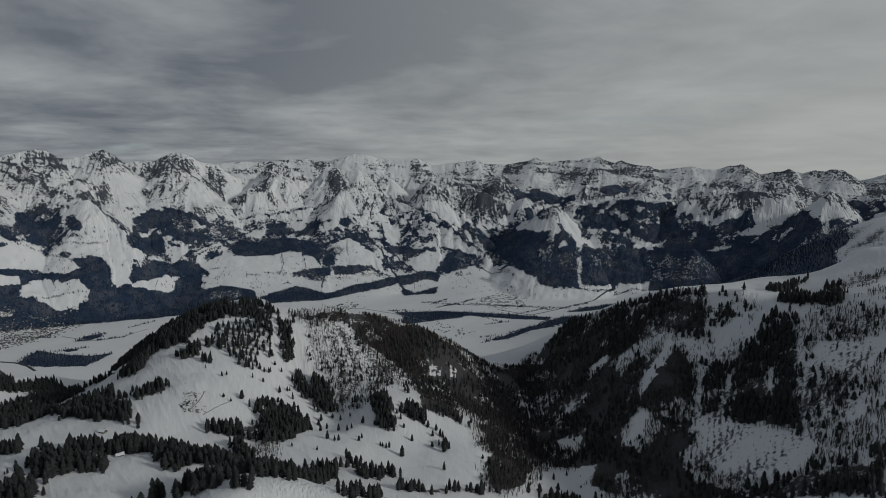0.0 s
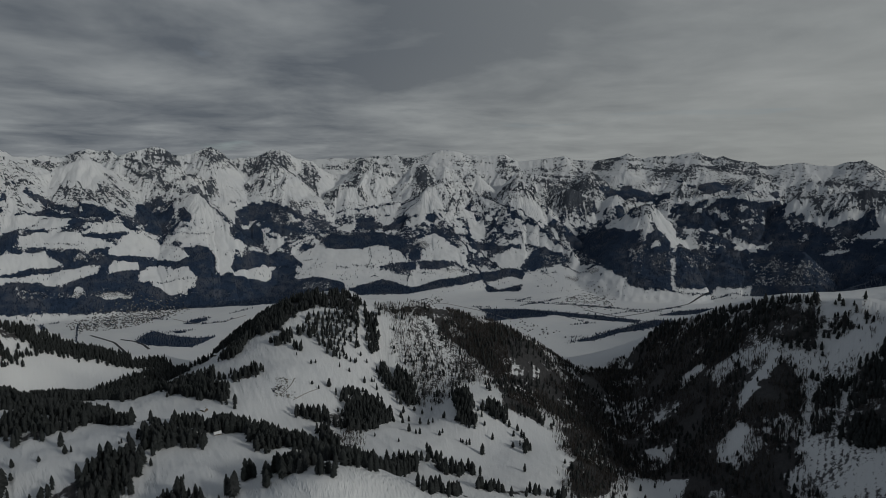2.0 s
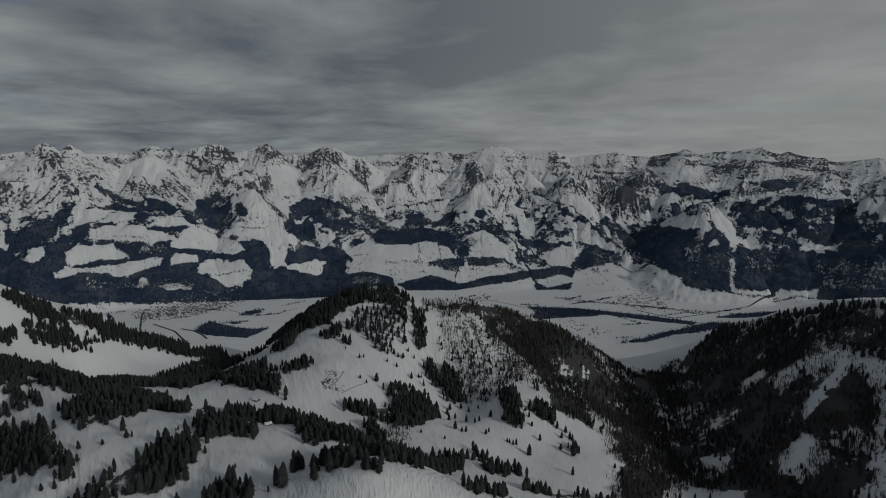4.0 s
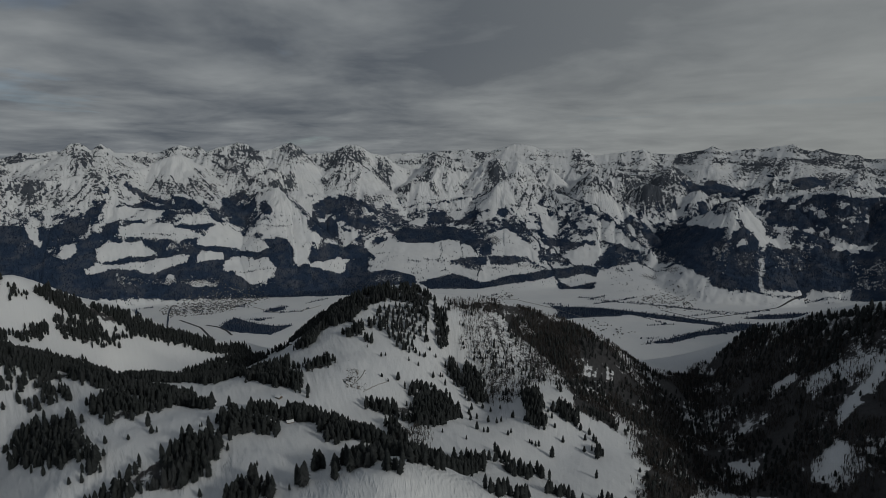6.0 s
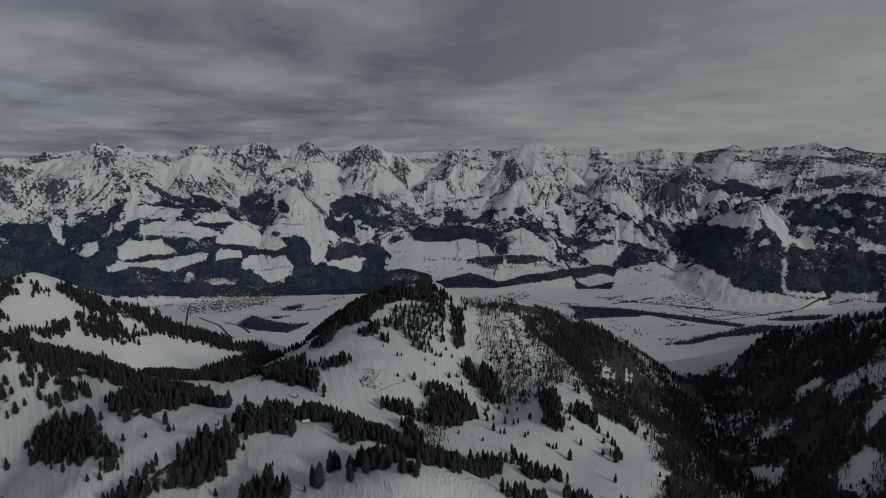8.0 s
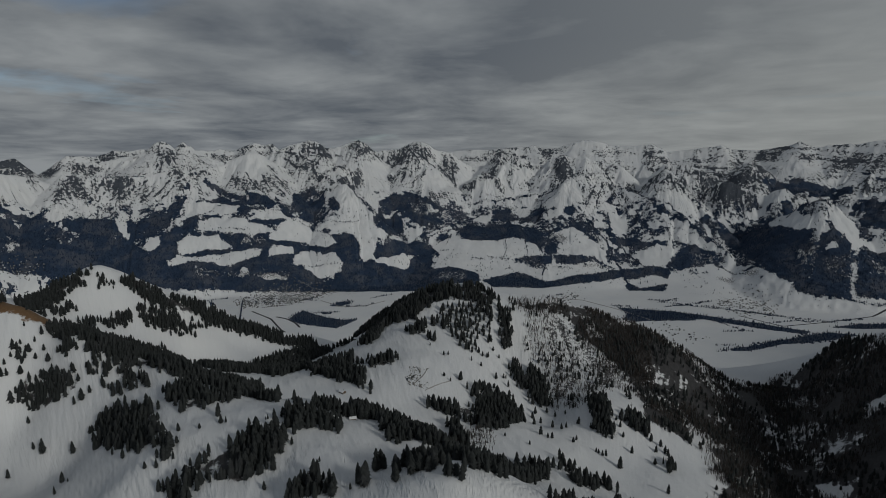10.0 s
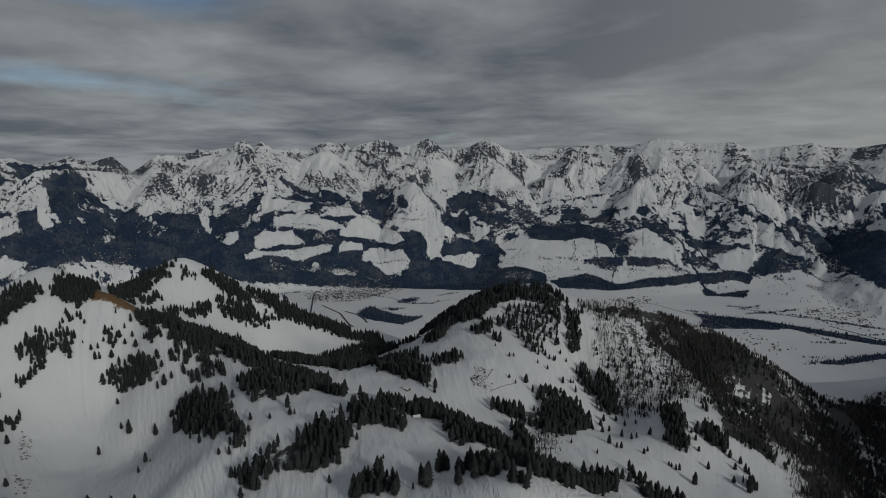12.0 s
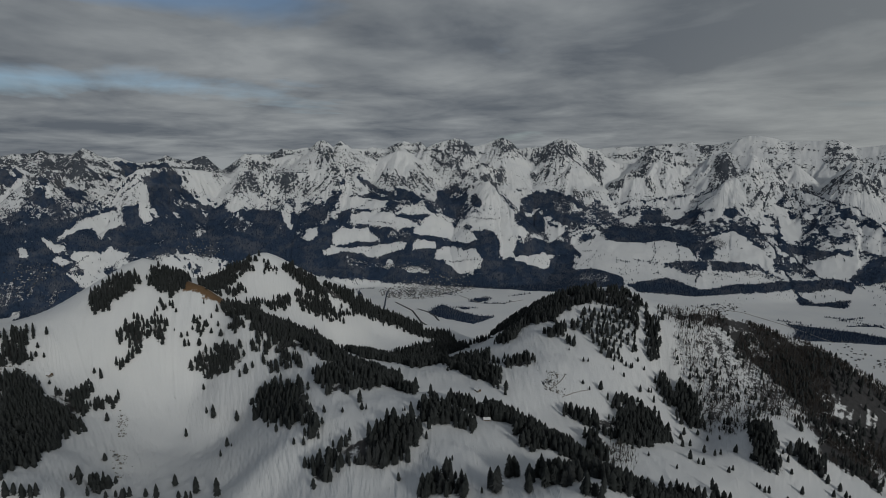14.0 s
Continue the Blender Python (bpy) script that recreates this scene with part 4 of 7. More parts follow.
stroke("wood", 9, (815, 3799), (872, 3714), (928, 3639), (994, 3549), (1032, 3496))
stroke("wood", 9, (-25, 3596), (12, 3486))
stroke("wood", 9, (-2682, 3055), (-2578, 3131), (-2476, 3219))
stroke("wood", 9, (1545, 3482), (1599, 3452), (1681, 3440))
stroke("wood", 9, (-1363, 3385), (-1224, 3395), (-1135, 3447))
stroke("wood", 9, (716, 3870), (817, 3809))
stroke("wood", 9, (436, 4118), (618, 3983), (716, 3875))
stroke("wood", 6, (-420, 3394), (-334, 3394))
stroke("wood", 6, (-318, 3416), (-178, 3406))
stroke("wood", 6, (-627, 3474), (-537, 3474))
stroke("wood", 6, (-224, 3584), (-210, 3474), (-229, 3393))
stroke("wood", 6, (-595, 3525), (-581, 3644))
stroke("wood", 6, (-97, 3589), (-76, 3455))
stroke("wood", 6, (128, 3478), (126, 3403))
stroke("wood", 6, (763, 3708), (769, 3584))
stroke("wood", 6, (-2387, 2866), (-2322, 2945), (-2266, 3002))
stroke("wood", 6, (-2366, 3006), (-2258, 3089))
stroke("wood", 6, (-1900, 2815), (-1820, 2886), (-1732, 2951))
stroke("wood", 6, (-1380, 3001), (-1275, 3058), (-1185, 3079))
stroke("wood", 6, (-1310, 3152), (-1275, 3075))
stroke("wood", 6, (104, 3734), (217, 3744), (328, 3746))
stroke("wood", 6, (795, 3686), (921, 3605))
stroke("wood", 6, (1002, 3375), (1094, 3251))
stroke("wood", 6, (-1894, 3075), (-1744, 3101))
stroke("wood", 6, (1055, 3453), (1163, 3275))
stroke("wood", 6, (-969, 3352), (-907, 3525))
stroke("wood", 6, (29, 3381), (12, 3256))
stroke("wood", 13, (240, 3843), (310, 3753), (376, 3651), (420, 3541), (459, 3415), (480, 3316))
stroke("rock", 8, (-2601, 3117), (-2584, 3007), (-2564, 2899))
stroke("rock", 8, (-2523, 3168), (-2525, 3057), (-2527, 2931))
stroke("rock", 8, (-2470, 3185), (-2483, 3085), (-2482, 2996))
stroke("rock", 8, (-2358, 3300), (-2368, 3182), (-2381, 3052))
stroke("rock", 8, (-2317, 3317), (-2322, 3190), (-2343, 3069))
stroke("rock", 8, (-2284, 3334), (-2271, 3215), (-2282, 3127))
stroke("rock", 8, (-2245, 3367), (-2267, 3236))
stroke("rock", 8, (-2631, 3072), (-2627, 2983))
stroke("rock", 8, (-2565, 3135), (-2568, 3048))
stroke("rock", 8, (-2443, 3219), (-2452, 3110))
stroke("rock", 8, (-2391, 3270), (-2410, 3169))
stroke("rock", 8, (-1971, 3552), (-1911, 3517), (-1834, 3456), (-1749, 3428))
stroke("rock", 8, (-2088, 3572), (-2008, 3480), (-1952, 3408))
stroke("rock", 8, (-2026, 3550), (-1961, 3432))
stroke("rock", 8, (-1902, 3714), (-1771, 3634), (-1675, 3581))
stroke("rock", 8, (-1776, 3565), (-1683, 3516), (-1610, 3473))
stroke("rock", 8, (-1869, 3585), (-1791, 3518))
stroke("rock", 8, (372, 4079), (277, 3836))
stroke("rock", 8, (412, 4080), (358, 3894))
stroke("rock", 8, (455, 4106), (502, 3974), (541, 3817))
stroke("rock", 8, (489, 4041), (534, 3919), (576, 3797))
stroke("rock", 8, (616, 3963), (569, 3889))
stroke("rock", 8, (559, 3971), (600, 3834))
stroke("rock", 8, (325, 3977), (268, 3871))
stroke("rock", 8, (527, 4026), (565, 3864))
stroke("rock", 8, (731, 4086), (690, 3951))
stroke("rock", 8, (766, 4069), (729, 3913))
stroke("rock", 8, (830, 3995), (870, 3895))
stroke("rock", 8, (865, 3977), (928, 3897))
stroke("rock", 8, (-928, 4260), (-769, 4200), (-669, 4096))
stroke("rock", 8, (-1026, 4314), (-917, 4206), (-803, 4158))
stroke("rock", 8, (-875, 4317), (-760, 4273))
stroke("rock", 8, (-1876, 4000), (-1657, 3966), (-1576, 3962))
stroke("rock", 8, (-1878, 3955), (-1746, 3884), (-1663, 3877))
stroke("rock", 8, (1129, 4020), (1089, 3922))
stroke("rock", 8, (1197, 3995), (1171, 3877))
stroke("rock", 8, (1269, 3977), (1258, 3855))
stroke("rock", 8, (1155, 3971), (1141, 3829))
stroke("rock", 8, (1320, 3950), (1297, 3863))
stroke("rock", 8, (-872, 3883), (-806, 3749))
stroke("rock", 8, (-810, 3866), (-755, 3780))
stroke("rock", 8, (-755, 3847), (-705, 3780))
stroke("rock", 8, (1508, 3509), (1462, 3426))
stroke("rock", 8, (1572, 3465), (1566, 3407))
patch("rock", (681, 4013), (748, 4072), (814, 4019), (900, 3949), (959, 3868), (905, 3881), (833, 3898), (720, 3900))
patch("rock", (1063, 4053), (1132, 4034), (1235, 3993), (1336, 3945), (1365, 3908), (1299, 3804), (1152, 3799), (1092, 3859), (1043, 3893))
patch("rock", (-177, 4167), (-55, 4325), (92, 4175), (109, 3999), (-52, 4125))
patch("rock", (-14, 4671), (115, 4349), (241, 4710), (197, 4256), (72, 4305))
patch("rock", (343, 4247), (438, 4590), (439, 4153), (374, 4104), (312, 4099))
patch("rock", (494, 4297), (593, 4249), (606, 4182), (547, 4200))
patch("rock", (854, 4322), (1030, 4273), (1243, 4289), (1129, 4020), (1020, 4219))
patch("rock", (-1959, 3999), (-1815, 4056), (-1675, 4127), (-1622, 4035), (-1640, 3919), (-1775, 3953), (-1900, 3961))
patch("rock", (-1488, 4193), (-1392, 4231), (-1281, 4282), (-1200, 4222), (-1281, 4062), (-1394, 4099))
patch("rock", (-1053, 4334), (-928, 4368), (-844, 4385), (-860, 4239), (-967, 4241))
patch("rock", (-1118, 4064), (-1042, 4135), (-887, 4054), (-714, 3880), (-837, 3906), (-963, 3934), (-1095, 3977))
patch("rock", (-591, 4128), (-486, 4132), (-348, 4216), (-236, 4099), (-339, 4102), (-463, 4109))
patch("rock", (-451, 4402), (-317, 4369), (-230, 4380), (-287, 4246), (-394, 4262))
patch("rock", (-1623, 3588), (-1557, 3808), (-1489, 3841), (-1401, 3815), (-1472, 3680), (-1574, 3648))
patch("rock", (-2816, 3575), (-2761, 3636), (-2697, 3690), (-2602, 3716), (-2565, 3772), (-2459, 3794), (-2379, 3787), (-2430, 3622), (-2526, 3537), (-2623, 3490), (-2748, 3482))
patch("rock", (-3031, 3460), (-2986, 3545), (-2867, 3540), (-2918, 3504), (-3016, 3440))
patch("rock", (1269, 4239), (1412, 4262), (1511, 4186), (1429, 4114), (1325, 4159))
patch("rock", (2366, 3825), (2429, 3822), (2441, 3724), (2357, 3695))
patch("rock", (1606, 4465), (1719, 4352), (1866, 4335), (1970, 4299), (2072, 4262), (2156, 4197), (2237, 4132), (2354, 4136), (2436, 4082), (2538, 4048), (2619, 3984), (2684, 3904), (2658, 3861), (2594, 3922), (2516, 3967), (2417, 3982), (2334, 4026), (2215, 4036), (2111, 4074), (2024, 4152), (1913, 4194), (1803, 4242), (1679, 4266))
patch("rock", (-673, 4414), (-492, 4805), (-350, 4823), (-206, 4831), (-63, 4825), (104, 4845), (267, 4793), (421, 4767), (579, 4791), (729, 4755), (954, 4730), (938, 4642), (807, 4666), (678, 4717), (545, 4760), (387, 4720), (234, 4745), (80, 4800), (-93, 4765), (-244, 4369), (-407, 4402), (-579, 4725))
patch("wood", (-3302, 1748), (-3281, 1821), (-3321, 1894), (-3321, 1943), (-3234, 1974), (-3174, 1976), (-3104, 1957), (-3095, 1875), (-3045, 1812), (-2926, 1787), (-2912, 1762), (-2845, 1815), (-2804, 1728), (-2776, 1639), (-2780, 1549), (-2801, 1443), (-2835, 1395), (-2859, 1344), (-2997, 1415), (-3067, 1455), (-3145, 1500), (-3246, 1556), (-3433, 1653), (-3339, 1686))
patch("wood", (-2994, 1954), (-3007, 2107), (-2919, 2144), (-2817, 2131), (-2754, 2132), (-2701, 2070), (-2779, 2031), (-2836, 1993), (-2842, 1949), (-2912, 1971), (-2948, 1952))
patch("wood", (-3072, 1980), (-3096, 2126), (-3072, 2214), (-3016, 2206), (-3058, 2130), (-3046, 1993))
patch("wood", (-2992, 2206), (-2952, 2285), (-2848, 2231), (-2824, 2155), (-2907, 2153))
patch("wood", (-3079, 2415), (-3043, 2588), (-3006, 2685), (-2960, 2593), (-2872, 2618), (-2807, 2644), (-2739, 2715), (-2640, 2659), (-2531, 2710), (-2390, 2751), (-2295, 2635), (-2218, 2542), (-2152, 2461), (-2264, 2419), (-2374, 2374), (-2518, 2331), (-2585, 2239), (-2654, 2227), (-2740, 2248), (-2817, 2222), (-2863, 2302), (-2998, 2382))
patch("wood", (-3661, 2460), (-3572, 2546), (-3526, 2611), (-3544, 2446))
patch("wood", (-3908, 2833), (-3861, 2948), (-3785, 3047), (-3658, 3107), (-3055, 2557), (-3096, 2451), (-3808, 2843))
patch("wood", (-3352, 1980), (-3339, 2081), (-3301, 2114), (-3204, 2108), (-3215, 2053), (-3267, 1998), (-3300, 1960))
patch("clear", (-3077, 1692), (-3053, 1717), (-2982, 1680), (-3004, 1660))
patch("clear", (-2906, 1772), (-2868, 1816), (-2861, 1769), (-2900, 1754))
patch("clear", (-3066, 1796), (-3006, 1800), (-2939, 1825), (-2938, 1796), (-3008, 1786))
patch("clear", (-3002, 1855), (-3039, 1957), (-3061, 2116), (-3029, 2180), (-2947, 2149), (-2910, 2018), (-2996, 2034), (-3010, 1966), (-3002, 1884))
patch("clear", (-2932, 2632), (-2984, 2754), (-2971, 2835), (-2794, 2774), (-2809, 2715), (-2874, 2689))
patch("clear", (-2865, 2611), (-2793, 2674), (-2804, 2618))
patch("clear", (-3038, 2378), (-3028, 2416), (-2897, 2275), (-2891, 2250))
patch("clear", (-2906, 1830), (-2861, 1902), (-2824, 1984), (-2737, 2047), (-2747, 1955), (-2804, 1843))
patch("brush", (-3004, 1517), (-2962, 1567), (-2923, 1620), (-2841, 1644), (-2799, 1588), (-2820, 1526), (-2845, 1468), (-2941, 1430))
patch("brush", (-2956, 1695), (-2853, 1735), (-2883, 1673), (-2919, 1617))
patch("brush", (-2862, 2360), (-2731, 2377), (-2740, 2509), (-2708, 2611), (-2637, 2452), (-2580, 2313), (-2694, 2264))
patch("brush", (-3141, 1847), (-3106, 1944), (-2984, 1827))
patch("brush", (-3346, 1991), (-3322, 2100), (-3241, 2087), (-3256, 2005))
stroke("wood", 8, (-3115, 2107), (-3102, 2241), (-3101, 2395))
stroke("wood", 8, (-3065, 2267), (-3064, 2402))
stroke("wood", 8, (-2845, 1815), (-2842, 1903))
stroke("wood", 8, (-2734, 1912), (-2744, 2002), (-2701, 2070))
stroke("rock", 8, (-2970, 2740), (-2857, 2694))
stroke("rock", 8, (-2973, 2789), (-2837, 2743))
stroke("rock", 8, (-2935, 2807), (-2789, 2743))
stroke("rock", 8, (-3680, 2356), (-3263, 2182))
stroke("rock", 8, (-3303, 2054), (-3196, 2055))
stroke("rock", 8, (-3134, 2325), (-3780, 2889))
stroke("rock", 8, (-3102, 2335), (-3095, 2410))
stroke("rock", 8, (-3339, 2033), (-3277, 2019))
stroke("rock", 8, (-3707, 2417), (-3322, 2100))
stroke("rock", 8, (-3669, 2466), (-3635, 2381))
patch("wood", (2277, 3541), (2422, 3480), (2338, 3319), (2445, 3147), (2524, 3091), (2615, 3053), (2697, 3081), (2664, 2964), (2614, 2880), (2730, 2889), (2817, 2868), (2815, 2750), (2804, 2660), (2891, 2558), (2965, 2556), (1819, 1627), (1735, 1658), (1730, 1749), (1729, 1665), (1767, 1624), (1803, 1584), (1795, 1593), (1752, 1640), (1692, 1702), (1628, 1764), (2338, 2744), (2291, 2829), (2178, 2835), (2117, 2912), (2067, 3009), (2014, 3110), (2182, 3382))
patch("wood", (3349, 2976), (3410, 2898), (3463, 2819), (3082, 2502), (3319, 2827), (2991, 2618))
patch("wood", (2014, 3110), (2085, 3044), (2256, 3120), (2320, 3047), (2384, 2978), (2445, 2909), (2512, 2852), (2555, 2772), (2581, 2679), (1787, 1777), (1737, 1656), (1770, 1621), (1802, 1585), (1784, 1605), (1747, 1645), (1708, 1686), (1667, 1727), (1614, 1776), (1558, 1825), (1672, 2069), (2078, 2722), (1992, 2768), (1870, 2869), (1948, 2998))
patch("clear", (2551, 2970), (2648, 2945), (2686, 2896), (2614, 2880), (2559, 2930))
patch("clear", (2479, 3139), (2643, 3089), (2635, 3069), (2496, 3106))
patch("clear", (2346, 3332), (2423, 3418), (2499, 3344), (2464, 3233), (2448, 3163), (2459, 3256), (2405, 3327))
patch("clear", (2349, 3000), (2399, 2973), (2452, 2916), (2366, 2955))
patch("clear", (2127, 3275), (2207, 3240), (2172, 3215), (2024, 3115))
patch("clear", (2820, 2716), (2879, 2682), (2930, 2597), (2869, 2612), (2803, 2697))
patch("clear", (2690, 3021), (2774, 3053), (2896, 2959), (2895, 2910), (2756, 2885), (2665, 2942))
patch("brush", (2594, 2624), (2668, 2628), (2753, 2642), (2813, 2591), (2891, 2558), (1869, 1630), (1786, 1662), (1780, 1726))
patch("brush", (1736, 1658), (1779, 1640), (1822, 1623), (1894, 1632), (1850, 1528), (1862, 1514), (1833, 1549), (1803, 1584), (1770, 1621))
patch("brush", (2001, 3076), (2094, 2983), (2180, 2890), (2304, 2895), (2337, 2790), (2149, 2737), (2056, 2776), (1987, 2851), (1907, 2917))
patch("brush", (2376, 3049), (2477, 2974), (2463, 2907), (2380, 3001))
stroke("rock", 8, (2465, 3388), (2456, 3220))
stroke("rock", 8, (2535, 3336), (2498, 3194))
stroke("rock", 8, (2613, 3269), (2493, 3186))
stroke("rock", 8, (2681, 3194), (2529, 3125))
stroke("rock", 8, (2754, 3131), (2754, 3003))
stroke("rock", 8, (2794, 3103), (2832, 2978))
stroke("rock", 8, (2930, 2716), (2935, 2622))
stroke("rock", 8, (2956, 2703), (2974, 2584))
stroke("rock", 8, (2898, 2721), (2887, 2630))
stroke("rock", 8, (2637, 3217), (2501, 3141))
patch("rock", (-4319, 2186), (-4288, 2279), (-4236, 2366), (-4177, 2452), (-4136, 2541), (-4105, 2639), (-4024, 2709), (-3964, 2832), (-3857, 2929), (-3797, 3040), (-3666, 3097), (-3616, 3225), (-3506, 3288), (-3475, 3429), (-3333, 3465), (-3171, 3295), (-3442, 3384), (-3480, 3242), (-3020, 2676), (-3049, 2566), (-3084, 2466), (-3787, 2872), (-3591, 2562), (-3633, 2438), (-3721, 2385), (-3356, 2062), (-4055, 2373), (-3696, 2062), (-3746, 1990), (-3825, 1934))
patch("rock", (-3331, 2075), (-3633, 2438), (-3594, 2523), (-3535, 2598), (-3484, 2400), (-3246, 2107))
patch("wood", (-3278, 2066), (-3263, 2182), (-3151, 2134), (-3159, 2029))
patch("wood", (-3829, 1936), (-3767, 1992), (-3717, 2055), (-3665, 2098), (-3625, 1994), (-3665, 1928), (-3725, 1875))
patch("rock", (-3312, 3521), (-3253, 3583), (-3194, 3650), (-3086, 3664), (-2913, 3600), (-2797, 3603), (-2712, 3485), (-2903, 3484), (-2989, 3437), (-3065, 3382), (-3138, 3328))
patch("rock", (-1551, 3950), (-1385, 3853), (-1291, 3959), (-1172, 3892), (-1333, 3839), (-1431, 3782))
patch("rock", (-1217, 4290), (-1051, 4324), (-1014, 4158), (-1139, 4146))
patch("rock", (-840, 4360), (-673, 4414), (-606, 4242), (-728, 4208))
patch("rock", (-229, 4360), (9, 4376), (30, 4231), (-180, 4227))
patch("rock", (646, 4176), (675, 3974), (634, 3955), (580, 4135))
patch("wood", (-2858, 1725), (-2795, 1763), (-2716, 1777), (-2679, 1665), (-2679, 1587), (-2605, 1472), (-2647, 1394), (-2819, 1550), (-2806, 1646))
patch("brush", (-2819, 1684), (-2756, 1750), (-2707, 1658), (-2727, 1542), (-2782, 1617))
stroke("wood", 8, (1245, 3034), (1347, 2962), (1468, 2915), (1554, 2893), (1655, 2899), (1773, 2911), (1865, 2882))
patch("clear", (-2138, 3617), (-2047, 3705), (-1967, 3736), (-1876, 3699), (-1848, 3523), (-1930, 3541), (-2023, 3580))
patch("clear", (-1328, 4084), (-1191, 4188), (-1013, 4153), (-1117, 4064), (-1188, 4023))
patch("clear", (-851, 4189), (-735, 4125), (-617, 4023), (-702, 4045))
patch("clear", (-622, 4361), (-447, 4363), (-548, 4124), (-647, 4231))
patch("clear", (-142, 4338), (-13, 4371), (-97, 4285), (-178, 4187), (-243, 4219))
patch("clear", (481, 4163), (754, 4604), (854, 4322), (696, 4107), (604, 4162))
patch("clear", (-462, 4099), (-359, 4105), (-316, 4073), (-496, 4035))
patch("clear", (-1486, 3831), (-1382, 3875), (-1317, 3850), (-1432, 3787))
patch("wood", (1485, 4104), (1659, 4156), (1778, 4018), (1719, 3963), (1610, 3971), (1460, 3874))
patch("wood", (2078, 3951), (2247, 3932), (2332, 3888), (2368, 3772), (2451, 3718), (2550, 3693), (2511, 3629), (2429, 3654), (2353, 3692), (2332, 3823), (2206, 3788), (2108, 3798))
# the near hills
patch("grass", (-863, 768), (-886, 809), (-812, 778), (-794, 802), (-781, 805), (-788, 768), (-822, 755), (-844, 753))
patch("grass", (-858, 768), (-843, 780), (-800, 809), (-802, 845), (-770, 786), (-796, 761), (-836, 750))
patch("rock", (-778, 574), (-766, 578), (-729, 547), (-725, 536), (-757, 556))
patch("rock", (-698, 505), (-689, 516), (-658, 497), (-613, 455), (-648, 474))
patch("rock", (-212, 911), (-196, 908), (-186, 868), (-172, 861), (-202, 861))
patch("rock", (-891, 484), (-896, 516), (-889, 522), (-855, 464))
patch("brush", (-17, 1178), (69, 1157), (113, 1117), (153, 1087), (164, 1040), (103, 976), (63, 915), (27, 956), (8, 1041), (-31, 1100))
patch("brush", (668, 1127), (673, 989), (734, 857), (751, 809), (722, 841), (650, 897), (600, 966), (568, 1038), (603, 1057))
patch("brush", (783, 738), (817, 649), (619, 475), (608, 497), (600, 540), (665, 615), (712, 645))
patch("brush", (560, 720), (592, 687), (612, 578), (608, 541), (587, 528), (561, 541), (533, 600), (520, 663), (522, 698))
patch("brush", (-116, 786), (-94, 783), (-55, 756), (-70, 704), (-91, 713))
patch("rock", (630, 1107), (656, 1041), (672, 987), (733, 856), (745, 815), (721, 840), (650, 897), (600, 966), (574, 1027))
patch("wood", (1604, 1851), (1674, 1845), (1782, 1802), (1787, 1686), (1724, 1563), (1607, 1447), (1562, 1433), (1527, 1536), (1553, 1684))
patch("brush", (1762, 1639), (1939, 1572), (1669, 1344), (1693, 1460), (1607, 1437))
patch("brush", (938, 841), (987, 863), (984, 788), (903, 722), (865, 754))
patch("brush", (823, 707), (882, 704), (825, 656))
stroke("wood", 8, (546, 2995), (688, 2986))
stroke("wood", 15, (612, 2856), (856, 3004))
stroke("wood", 8, (354, 2849), (440, 2829))
stroke("wood", 4, (760, 2470), (883, 2499))
stroke("wood", 8, (816, 2309), (950, 2376))
stroke("wood", 8, (675, 2275), (757, 2288))
stroke("wood", 8, (1041, 2460), (1176, 2500))
stroke("wood", 8, (-952, 2602), (-849, 2626))
stroke("wood", 8, (-1017, 2466), (-964, 2471))
stroke("wood", 11, (-849, 2626), (-824, 2692))
stroke("wood", 8, (991, 2341), (1150, 2383))
stroke("wood", 8, (1277, 2718), (1436, 2773))
stroke("wood", 8, (837, 2623), (978, 2523))
stroke("wood", 8, (-1211, 2684), (-1147, 2741))
stroke("wood", 11, (-981, 2665), (-937, 2712))
stroke("wood", 4, (-938, 2589), (-866, 2637))
stroke("wood", 4, (-1047, 2455), (-934, 2500))
stroke("wood", 8, (586, 2947), (709, 3043))
stroke("wood", 15, (647, 2895), (739, 2909))
stroke("wood", 8, (16, 2930), (116, 3019))
stroke("wood", 8, (356, 2825), (399, 2825))
stroke("wood", 4, (-1701, 2569), (-1608, 2652))
stroke("wood", 8, (-869, 2784), (-779, 2896))
grove(5.2, (-756, 698), (-754, 709), (-735, 715), (-714, 720), (-677, 716), (-653, 701), (-653, 695), (-685, 690), (-746, 693))
grove(4.8, (-593, 659), (-576, 665), (-530, 649), (-458, 610), (-425, 572), (-415, 544), (-435, 537), (-486, 575), (-541, 614))
grove(4.8, (-410, 548), (-384, 535), (-363, 514), (-376, 509))
grove(9, (-616, 699), (-543, 705), (-520, 676), (-554, 678), (-595, 688))
grove(6.4, (-609, 726), (-588, 737), (-561, 701), (-583, 701))
grove(4.8, (-647, 716), (-633, 717), (-628, 707), (-637, 706))
grove(4.8, (-625, 721), (-610, 722), (-602, 710), (-615, 709))
grove(4.4, (-665, 743), (-626, 738), (-692, 942), (-491, 734), (-476, 789), (-431, 801), (-311, 637), (-329, 649), (-375, 685), (-403, 660), (-449, 673), (-516, 711), (-596, 730), (-645, 727))
grove(4.8, (-768, 771), (-831, 904), (-782, 947), (-755, 1024), (-624, 941), (-723, 983), (-610, 748), (-679, 745))
grove(5.6, (-477, 654), (-436, 661), (-411, 645), (-384, 609), (-384, 591), (-400, 603), (-405, 591), (-425, 614), (-439, 609))
grove(6.4, (-409, 648), (-411, 672), (-389, 651), (-399, 697), (-372, 668), (-363, 622), (-374, 614))
